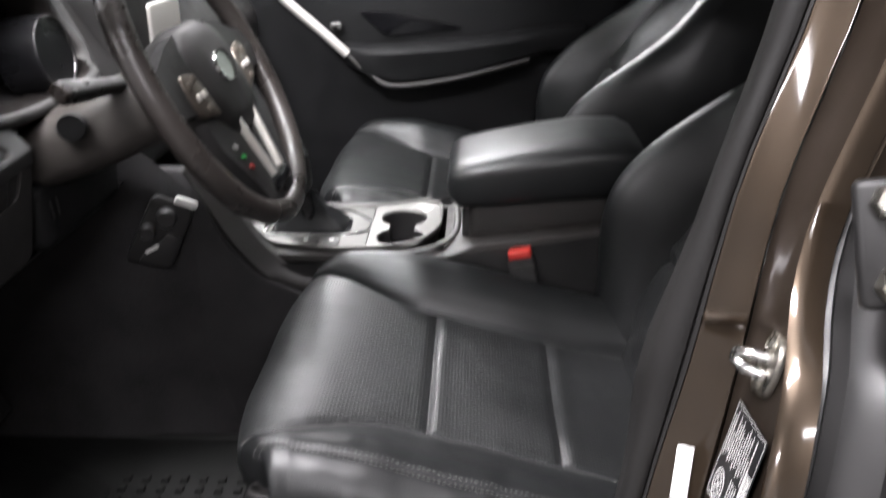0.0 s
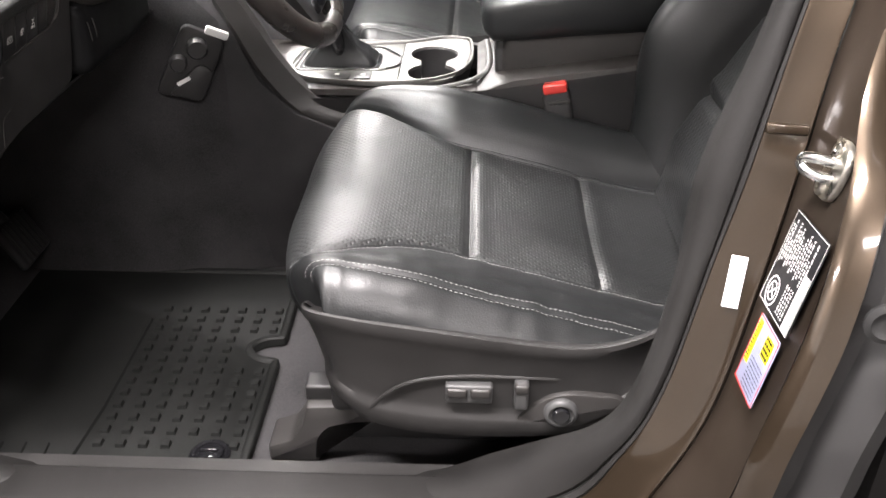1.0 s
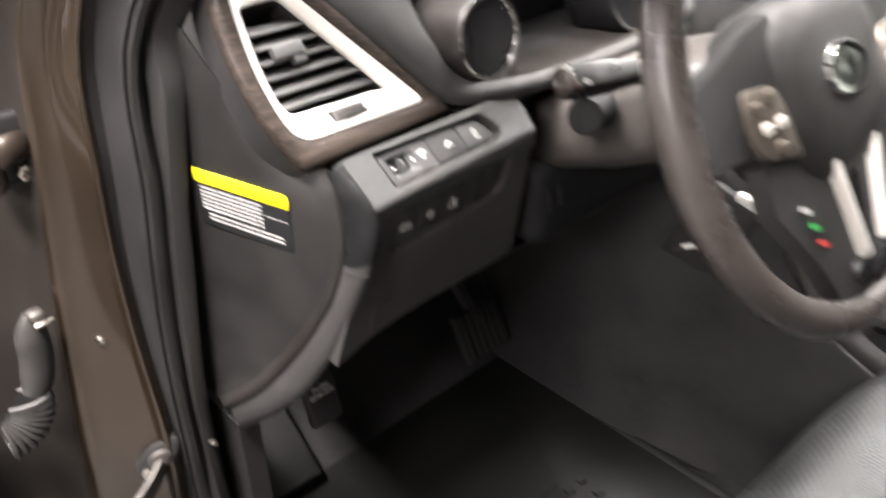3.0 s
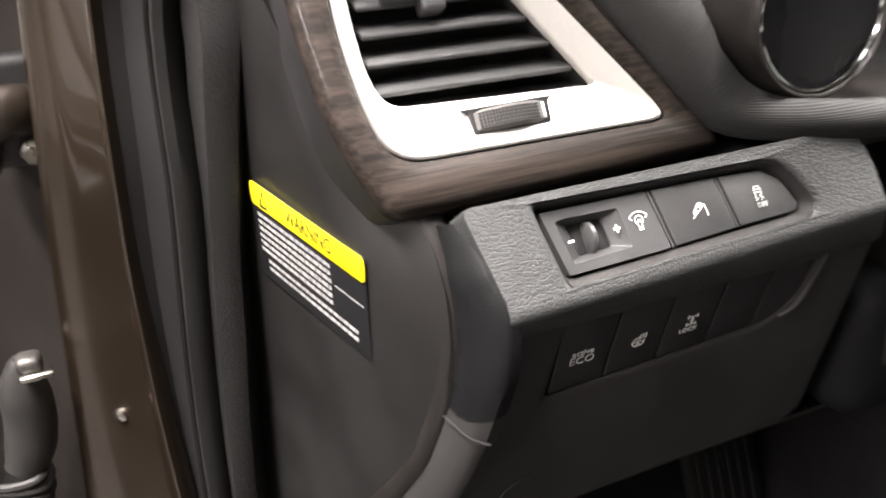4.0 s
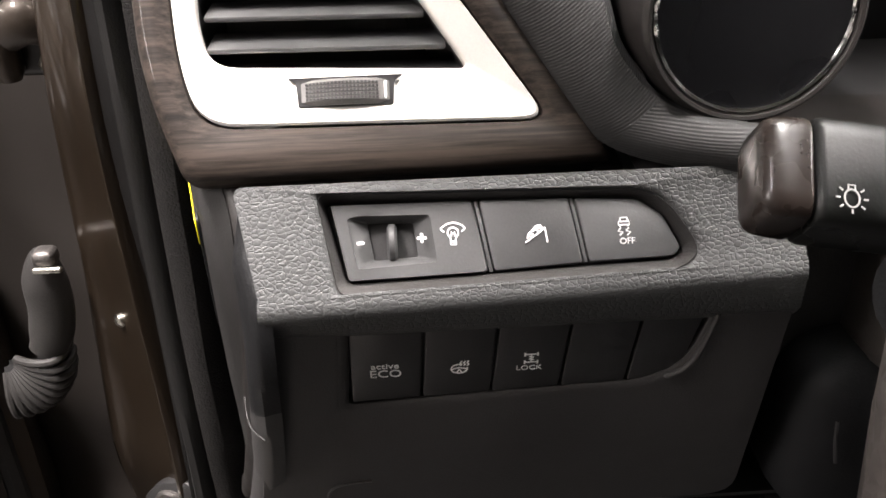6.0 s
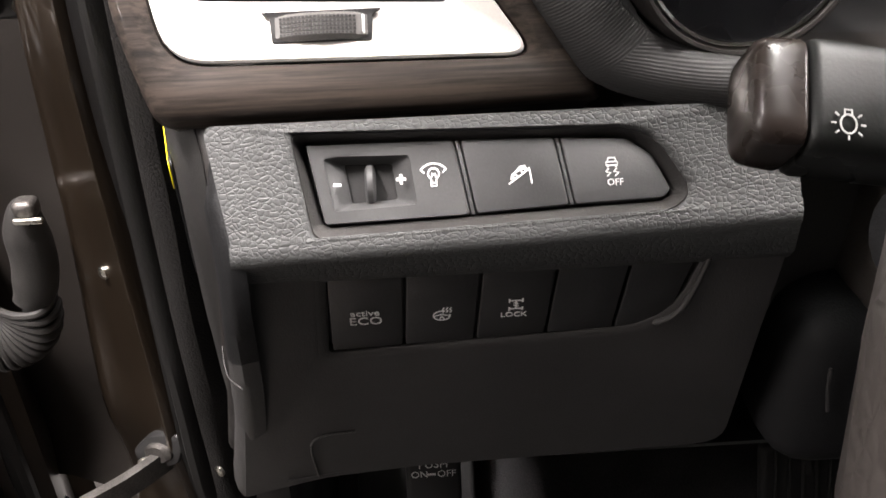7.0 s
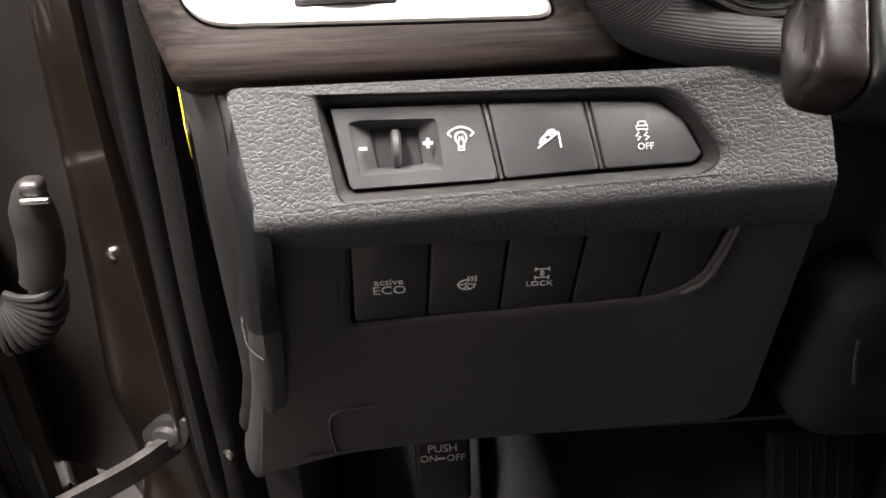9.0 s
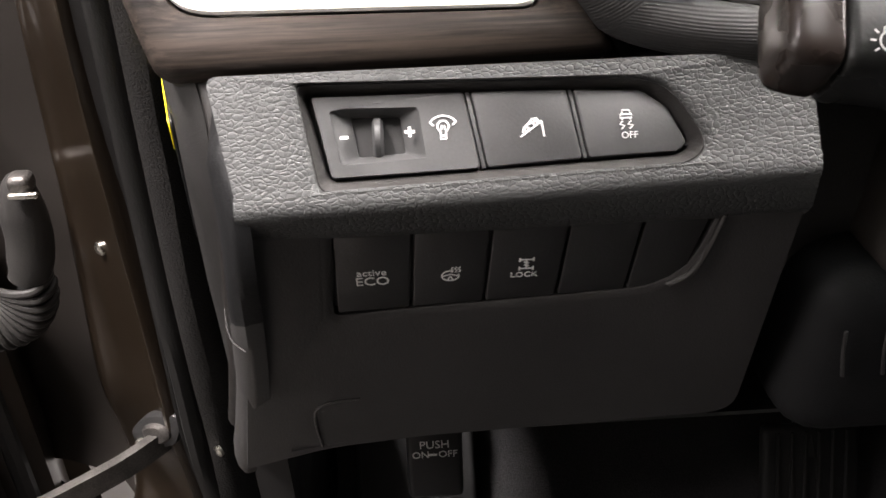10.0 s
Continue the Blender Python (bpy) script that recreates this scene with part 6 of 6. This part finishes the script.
# ---------------------------------------------------------------- steering column and wheel
column = thing("steering_column", (-0.42, 1.075, 1.1), "dark plastic steering column shroud with a stalk", "steering column")
WUP = V((-0.452, 0, 0.892)).normalized()
WH = frame_at((-0.2728, 1.0842, 1.2045), (0, 1, 0), WUP)
rows = []
for d, w, top, bot in ((-0.055, 0.050, 0.040, -0.040), (-0.075, 0.060, 0.046, -0.044), (-0.13, 0.074, 0.050, -0.043), (-0.17, 0.085, 0.050, -0.039), (-0.215, 0.086, 0.048, -0.032), (-0.25, 0.086, 0.045, -0.024)):
    rows.append([WH @ V((w * math.copysign(abs(math.cos(a)) ** 0.6, math.cos(a)), (top if math.sin(a) > 0 else -bot) * math.copysign(abs(math.sin(a)) ** 0.6, math.sin(a)), d)) for a in [2 * math.pi * k / 32 for k in range(32)]])
part("shroud", loft(rows, closed=True, cap=True), SHROUD, column, "grey-brown column shroud")
part("tilt_collar", tube([(-0.428, 1.046, 1.145), (-0.410, 1.000, 1.158), (-0.4000, 0.972, 1.1645), (-0.3984, 0.9675, 1.1655), (-0.3995, 0.9705, 1.1648)], [0.015, 0.0155, 0.016, 0.0146, 0.011], 20), NEARBLACK, column, "round black collar under the stalk")
part("lower_cover", rbox((-0.480, 1.09, 1.050), (0.06, 0.225, 0.085), 0.02, 4, None), NEARBLACK, column, "dark lower column cover")
for y in (0.989, 1.004):
    part("slot_edge", tube(spline([(-0.4485, y, 1.072), (-0.4478, y + 0.001, 1.062), (-0.4485, y + 0.004, 1.050)], 4), 0.0007, 6), KNEE, column)
# light stalk
ST_A, ST_B = V((-0.3775, 0.9073, 1.2163)), V((-0.3640, 1.035, 1.199))
sdir = (ST_B - ST_A).normalized()


def stalk_section(d, w, h):
    c = ST_A + sdir * d
    side = sdir.cross(V((0.62, 0, 0.78))).normalized()
    face = side.cross(sdir).normalized()
    return [c + side * w * math.copysign(abs(math.cos(a)) ** 0.42, math.cos(a)) + face * h * math.copysign(abs(math.sin(a)) ** 0.42, math.sin(a)) for a in [2 * math.pi * k / 28 for k in range(28)]]


part("stalk_tip", loft([stalk_section(*q) for q in ((-0.0006, 0.0070, 0.0050), (0.0000, 0.0092, 0.0067), (0.0008, 0.0103, 0.0077), (0.0020, 0.0109, 0.0082), (0.0045, 0.0113, 0.0085), (0.0086, 0.0115, 0.0086), (0.0094, 0.0112, 0.0083), (0.0098, 0.0104, 0.0076))], closed=True, cap=True), STALKTIP, column, "glossy grey-brown twist end of the light stalk")
stalk = part("light_stalk", loft([stalk_section(*q) for q in ((0.0098, 0.0104, 0.0076), (0.0106, 0.0116, 0.0086), (0.0120, 0.0120, 0.0090), (0.035, 0.0118, 0.0089), (0.055, 0.0110, 0.0085), (0.080, 0.0090, 0.0080), (0.13, 0.0085, 0.0078))], closed=True, cap=True), STALKBODY, column, "dark plastic light stalk with a lamp symbol")
side = sdir.cross(V((0.62, 0, 0.78))).normalized()
up_side = -side if (-side).z > 0 else side
IC = frame_at(ST_A + sdir * 0.0162 - up_side * 0.0068 + side.cross(sdir).normalized() * 0.0090, sdir, up_side) @ Matrix.Diagonal((0.66, 0.66, 1, 1))
icon([arc(0, 0, 2.2 * mm, 0, 360, 20, 2.8 * mm), [(-1.0 * mm, 2.2 * mm), (-1.0 * mm, 4.2 * mm), (1.0 * mm, 4.2 * mm), (1.0 * mm, 2.2 * mm)]] + [[(3.4 * mm * math.cos(radians(a)), 3.4 * mm * math.sin(radians(a))), (4.8 * mm * math.cos(radians(a)), 4.8 * mm * math.sin(radians(a)))] for a in (0, 40, 140, 180, 220, 270, 320)], 0.55 * mm, IC, stalk, ICONGREY)

wheel = thing("steering_wheel", (-0.27, 1.075, 1.2), "black leather steering wheel with silver spokes", "steering wheel")
R = 0.1848
part("rim", tube([WH @ V((R * math.cos(a), R * math.sin(a), 0.0)) for a in [2 * math.pi * k / 72 for k in range(72)]], 0.0148, 16, closed=True), RIMLEATHER, wheel, "black leather rim")
hub_rows = []
for d, k in ((-0.045, 0.9), (-0.02, 1.0), (0.0, 0.97), (0.010, 0.86), (0.016, 0.6), (0.018, 0.25)):
    hub_rows.append([WH @ V((0.088 * k * math.copysign(abs(math.cos(a)) ** 0.7, math.cos(a)), -0.004 + 0.070 * k * math.copysign(abs(math.sin(a)) ** 0.7, math.sin(a)) * (1.0 if math.sin(a) > 0 else 1.15), d)) for a in [2 * math.pi * j / 36 for j in range(36)]])
hub = part("hub", loft(hub_rows, closed=True, cap=True), PLASTIC, wheel, "dark airbag cover")
badge = part("badge", lathe([(0.019, 0.012), (0.0205, 0.0185), (0.019, 0.0215), (0.016, 0.020), (0.012, 0.0205), (0.003, 0.0195)], WH @ Matrix.Diagonal((1.45, 1.0, 1, 1)), 28), CHROME, hub, "oval chrome badge")
for sx in (-1, 1):
    spoke = part("spoke", loft([[WH @ V((sx * x, y, z)) for y, z in ((y0, -0.012), (y0, 0.004), ((y0 + y1) / 2, 0.008), (y1, 0.004), (y1, -0.012))] for x, y0, y1 in ((0.06, -0.030, 0.056), (0.10, -0.032, 0.048), (0.14, -0.026, 0.034), (0.176, -0.024, 0.026))]), BLACK, wheel)
    pod = part("button_pod", prism(rounded([(sx * x, y) for x, y in ([(0.066, -0.046), (0.114, -0.034), (0.124, -0.014), (0.125, 0.008), (0.118, 0.016), (0.084, 0.012), (0.075, -0.004)][::int(sx)])], [0.010, 0.012, 0.014, 0.010, 0.006, 0.006, 0.014][::int(sx)], 4), 0.01, 0.003, WH, 0.011), PODSILVER, spoke, "brown silver button pod")
    for bx, by in ((0.094, 0.006), (0.112, 0.002), (0.088, -0.014), (0.106, -0.014), (0.094, -0.030)):
        part("button", rbox((sx * bx, by, 0.0115), (0.011, 0.008, 0.005), 0.002, 2, WH), SILVER if bx in (0.088, 0.106) else PODSILVER, pod)
    low = part("lower_spoke", loft([[WH @ V((sx * x, y, z)) for x, z in ((x0, -0.012), (x0, 0.004), ((x0 + x1) / 2, 0.007), (x1, 0.004), (x1, -0.012))] for y, x0, x1 in ((-0.040, 0.012, 0.110), (-0.075, 0.010, 0.110), (-0.125, 0.008, 0.074), (-0.178, 0.006, 0.048))]), BLACK, wheel)
    part("spoke_trim", prism(rounded([(sx * 0.012, -0.140), (sx * 0.024, -0.142), (sx * 0.038, -0.06), (sx * 0.028, -0.055)] if sx > 0 else [(-0.028, -0.055), (-0.038, -0.06), (-0.024, -0.142), (-0.012, -0.140)], 0.004, 4), 0.012, 0.003, WH, 0.013), SILVER, low, "satin silver spoke trim")
    if sx < 0:
        for bx, by, m_ in ((-0.079, -0.082, ICONGREY), (-0.072, -0.097, GREEN), (-0.066, -0.112, MARKRED)):
            part("phone_mark", rbox((bx, by, 0.0070), (0.010, 0.004, 0.0024), 0, 1, WH @ pose(bx, by, 0, 0, 0, -25) @ pose(-bx, -by, 0)), m_, low)
part("lower_bezel", rbox((0, -0.150, 0.004), (0.075, 0.020, 0.016), 0.007, 3, WH), GLOSS, wheel)

# ---------------------------------------------------------------- centre console
console = thing("centre_console", (-0.1, 1.43, 0.56), "dark centre console with silver shifter bezel and cup holders", "console")
CT = 0.878
XS = ((-0.42, 0.86), (-0.33, CT), (-0.10, CT), (0.0, CT - 0.004))
for ys in (((1.300, -0.012), (1.303, -0.003), (1.312, 0.0), (1.335, 0.0)), ((1.525, 0.0), (1.54, 0.0), (1.552, -0.004), (1.556, -0.012))):
    part("top_skin", loft([[(x, y, z + dz) for x, z in XS] for y, dz in ys]), BEZEL, console)
part("top_skin", loft([[(x, y, z + dz) for x, z in ((-0.004, CT - 0.004), (0.05, 0.895), (0.30, 0.93))] for y, dz in ((1.300, -0.012), (1.303, -0.003), (1.312, 0.0), (1.54, 0.0), (1.552, -0.004), (1.556, -0.012))]), BEZEL, console)
part("front_skin", slab(-0.42, -0.30, 1.31, 1.55, 0.85, 0.872), BEZEL, console)
part("well_floor", slab(-0.33, 0.0, 1.31, 1.55, 0.800, 0.806), BLACK, console)
for y, nm in ((1.292, "side_panel"), (1.564, "side_panel")):
    part(nm, loft([[(x, y + (0.03 if z < 0.7 else 0), z) for z in (0.56, 0.64, 0.72, 0.80, top - 0.02, top)] for x, top in ((-0.62, 0.82), (-0.50, 0.83), (-0.40, 0.85), (-0.30, 0.862), (-0.10, 0.868), (0.05, 0.885), (0.30, 0.925), (0.45, 0.93))]), BLACK, console)
bezel_poly = rounded([(-0.312, 1.387), (-0.286, 1.326), (-0.190, 1.304), (-0.097, 1.312), (-0.040, 1.342), (-0.012, 1.400), (-0.009, 1.470), (-0.014, 1.530), (-0.052, 1.545), (-0.127, 1.508), (-0.205, 1.498), (-0.302, 1.466)], [0.02, 0.03, 0.05, 0.04, 0.04, 0.04, 0.04, 0.015, 0.02, 0.04, 0.04, 0.02], 5)
inner_poly = shrink(bezel_poly, 0.006)
bez = part("shifter_bezel", hoop([V(p) for p in bezel_poly], inner_poly, [(0, -0.007), (0, -0.002), (0.2, 0.001), (0.7, 0.001), (1.0, -0.002), (1.0, -0.03)], pose(0, 0, CT + 0.008)), DECKMETAL, console, "satin silver shifter bezel")
CUP_X = -0.076
eight = [V((CUP_X + 0.039 * math.cos(radians(a)), cy + 0.039 * math.sin(radians(a)))) for cy, a0 in ((1.360, 122), (1.449, 302)) for a in range(a0, a0 + 297, 8)]
rear_deck = rounded([(-0.128, 1.312), (-0.097, 1.316), (-0.043, 1.346), (-0.017, 1.402), (-0.014, 1.470), (-0.019, 1.524), (-0.052, 1.538), (-0.128, 1.504)], [0.002, 0.03, 0.03, 0.03, 0.03, 0.012, 0.015, 0.002], 6)
def cast(poly, centre, towards):
    """Where a ray from the centre meets a polygon."""
    d = V((towards[0] - centre[0], towards[1] - centre[1]))
    best = None
    for i in range(len(poly)):
        p, q = V(poly[i - 1]), V(poly[i])
        e = q - p
        det = d.x * -e.y + e.x * d.y
        if abs(det) < 1e-12:
            continue
        r = V((p.x - centre[0], p.y - centre[1]))
        k, m_ = (r.x * -e.y + e.x * r.y) / det, (d.x * r.y - d.y * r.x) / det
        if k > 0 and -1e-6 <= m_ <= 1 + 1e-6 and (best is None or k > best):
            best = k
    return V(centre) + d * best


part("cup_deck", hoop([cast(rear_deck, (CUP_X, 1.4045), p) for p in eight], eight, [(0, -0.02), (0, 0.0), (0.97, 0.0), (1.0, -0.0012), (1.0, -0.006)], pose(0, 0, CT + 0.0055)), DECKMETAL, bez, "satin silver deck round the cup holders")
part("cup_holder", hoop([V(p) for p in shrink(eight, -0.0006)], [V(p) for p in shrink(eight, 0.001)], [(0, -0.004), (0.5, -0.0035), (1.0, -0.004), (1.0, -0.055)], pose(0, 0, CT + 0.0055)), BLACK, bez, "black double cup holder")
part("deck", prism(rounded([(-0.306, 1.390), (-0.284, 1.332), (-0.190, 1.310), (-0.129, 1.313), (-0.129, 1.503), (-0.205, 1.492), (-0.298, 1.460)], [0.015, 0.02, 0.02, 0.002, 0.002, 0.02, 0.015], 4), 0.010, 0.001, pose(0, 0, CT + 0.0050)), DECKMETAL, bez)
part("gate", prism(rounded([(-0.294, 1.372), (-0.165, 1.375), (-0.160, 1.392), (-0.162, 1.440), (-0.185, 1.468), (-0.286, 1.474)], 0.010, 4), 0.004, 0.001, pose(0, 0, CT + 0.0065)), GLOSS, bez, "black gear gate")
part("gate_ring", tube([(p.x, p.y, CT + 0.0058) for p in rounded([(-0.302, 1.364), (-0.160, 1.367), (-0.130, 1.388), (-0.130, 1.432), (-0.164, 1.478), (-0.292, 1.484)], 0.014, 5)], 0.0024, 6, closed=True), CHROME, bez)
for x0, x1 in ((-0.247, -0.205), (-0.198, -0.172)):
    b = part("console_button", prism(rounded([(x0, 1.324), (x1, 1.325), (x1, 1.355), (x0, 1.354)], 0.003, 3), 0.004, 0.001, pose(0, 0, CT + 0.0075)), TRIM, bez, "grey console button")
    part("mark", rbox(((x0 + x1) / 2, 1.340, CT + 0.0078), (0.007, 0.006, 0.0006), 0, 1), WHITE, b)
part("rear_bar", tube(spline([(-0.075, 1.302, CT + 0.000), (-0.020, 1.328, CT + 0.003), (0.010, 1.375, CT + 0.004), (0.016, 1.44, CT + 0.006), (0.012, 1.53, CT + 0.004)], 5), 0.006, 8, flat=0.4), TRIM, bez)
lo_edge = spline([(-0.390, 1.272, 1.020), (-0.368, 1.276, 0.975), (-0.335, 1.280, 0.905), (-0.290, 1.284, 0.848), (-0.250, 1.286, 0.822), (-0.190, 1.288, 0.806), (-0.10, 1.290, 0.802)], 6)
hi_edge = spline([(-0.360, 1.284, 1.025), (-0.338, 1.288, 0.985), (-0.305, 1.292, 0.925), (-0.262, 1.296, 0.872), (-0.215, 1.298, 0.850), (-0.150, 1.298, 0.842), (-0.08, 1.298, 0.840)], 6)
part("edge_strip", loft([[a + V((0.004, 0.02, 0.004)), a + V((0, -0.001, 0)), a.lerp(b, 0.2) + V((0, -0.006, 0)), a.lerp(b, 0.6) + V((0, -0.005, 0)), b, b + V((0.004, 0.02, -0.004))] for a, b in zip(lo_edge, hi_edge)]), TRIM, console, "curved grey side moulding")
part("side_moulding", prism(rounded([(-0.62, 0.566), (0.05, 0.566), (0.03, 0.800), (-0.20, 0.808), (-0.285, 0.845), (-0.34, 0.90), (-0.38, 1.02), (-0.55, 1.02)], 0.02, 4), 0.02, 0.006, frame_at((0, 1.278, 0), (1, 0, 0), (0, 0, 1))), CARPET, console, "dark carpeted side of the tunnel")
# armrest
part("armrest_box", rbox((0.165, 1.447, 0.920), (0.262, 0.205, 0.09), 0.018, 4), ARMBOX, console)
lid_rows = []
for x, t0, b0, w in ((0.000, 0.976, 0.962, 0.085), (0.006, 0.997, 0.945, 0.100), (0.020, 1.007, 0.932, 0.108), (0.06, 1.018, 0.932, 0.112), (0.14, 1.034, 0.940, 0.114), (0.22, 1.045, 0.946, 0.114), (0.28, 1.046, 0.950, 0.112), (0.305, 1.034, 0.956, 0.108), (0.315, 1.004, 0.97, 0.10)):
    c, hh = (t0 + b0) / 2, (t0 - b0) / 2
    lid_rows.append([(x, 1.447 + w * math.copysign(abs(math.cos(a)) ** 0.4, math.cos(a)), c + hh * math.copysign(abs(math.sin(a)) ** 0.5, math.sin(a))) for a in [2 * math.pi * k / 40 for k in range(40)]])
lid = part("armrest_lid", loft(lid_rows, closed=True, cap=True), LEATHER, console, "padded black leather armrest lid")
part("lid_tray", rbox((0.165, 1.447, 0.946), (0.255, 0.200, 0.022), 0.006, 3), BLACK, console)
part("armrest_front", rbox((0.034, 1.447, 0.918), (0.02, 0.18, 0.07), 0.006), BLACK, console)

lever = thing("gear_lever", (-0.235, 1.41, 0.885), "black gear lever with a chrome cap", "gear lever")
GA, GB = V((-0.225, 1.405, 0.880)), V((-0.240, 1.335, 1.040))
part("shaft", tube([GA, GA.lerp(GB, 0.55)], [0.014, 0.010], 12), GLOSS, lever)
part("knob", tube([GA.lerp(GB, s) for s in (0.5, 0.56, 0.66, 0.8, 0.92)], [0.012, 0.018, 0.021, 0.023, 0.024], 18), LEATHER, lever)
part("cap", tube([GA.lerp(GB, s) for s in (0.90, 0.97, 1.03, 1.07)], [0.0243, 0.0245, 0.020, 0.006], 18), CHROME, lever, "chrome cap")
rows = []
base = rounded([(-0.287, 1.376), (-0.168, 1.379), (-0.168, 1.450), (-0.283, 1.459)], 0.016, 6)
for k, (z, f) in enumerate(((0.0, 1.0), (0.006, 0.97), (0.012, 0.86), (0.022, 0.72), (0.030, 0.52), (0.046, 0.36), (0.065, 0.22))):
    c = GA.lerp(GB, z / 0.16) if k else GA
    rows.append([V((c.x * (1 - f) + q.x * f, c.y * (1 - f) + q.y * f, CT + 0.006 + z + 0.0025 * math.sin(j * 1.7 + k * 2) * (1 - f) * 2)) for j, q in enumerate(base)])
part("gaiter", loft(rows, closed=True), LEATHER, lever, "creased leather gaiter")

# ---------------------------------------------------------------- passenger's door
pdoor = thing("passenger_door", (-0.1, 2.17, 0.56), "black passenger door trim with a silver grip strip", "car door")
PD = frame_at((0, 2.165, 0), (1, 0, 0), (0, 0, 1))
part("door_trim", prism(rounded([(-0.75, 0.56), (0.36, 0.56), (0.40, 1.22), (-0.75, 1.22)], 0.04, 4), 0.05, 0.01, PD), NEARBLACK, pdoor)
part("arm_rest", loft([[(x, 2.165 - d * k, z) for k, z in ((0, zt + 0.02), (0.8, zt + 0.012), (1.0, zt), (0.9, zb + 0.01), (0, zb))] for x, zt, zb, d in ((-0.27, 1.045, 1.01, 0.02), (-0.22, 1.040, 0.985, 0.045), (-0.14, 1.045, 0.97, 0.055), (0.0, 1.055, 0.985, 0.055), (0.12, 1.07, 1.02, 0.05), (0.20, 1.085, 1.04, 0.04), (0.30, 1.09, 1.05, 0.02))]), NEARBLACK, pdoor)
part("pull_recess", prism(rounded([(-0.17, 1.075), (0.02, 1.098), (-0.12, 1.135), (-0.24, 1.14)], 0.02, 4), 0.006, 0.002, PD, 0.004), GLOSS, pdoor)
part("grip_strip", tube(spline([(-0.43, 2.15, 1.19), (-0.395, 2.145, 1.155), (-0.33, 2.14, 1.10), (-0.262, 2.135, 1.040)], 5), 0.011, 8, flat=0.5, up=(0, 1, 0)), SILVER, pdoor, "satin silver strip")
part("lower_line", tube(spline([(-0.262, 2.14, 1.038), (-0.21, 2.13, 0.995), (-0.15, 2.12, 0.968), (0.0, 2.12, 0.988), (0.17, 2.13, 1.030)], 5), 0.006, 8), TRIM, pdoor)
part("window_switch", rbox((-0.287, 2.148, 1.105), (0.03, 0.02, 0.014), 0.004), CHROME, pdoor)
part("handle", rbox((0.09, 2.155, 1.04), (0.04, 0.014, 0.008), 0.003), SILVER, pdoor)
pane = part("window", slab(-0.6, 0.36, 2.14, 2.144, 1.2, 1.56), GLASS, pdoor, "clear side window")
pane.visible_shadow = False
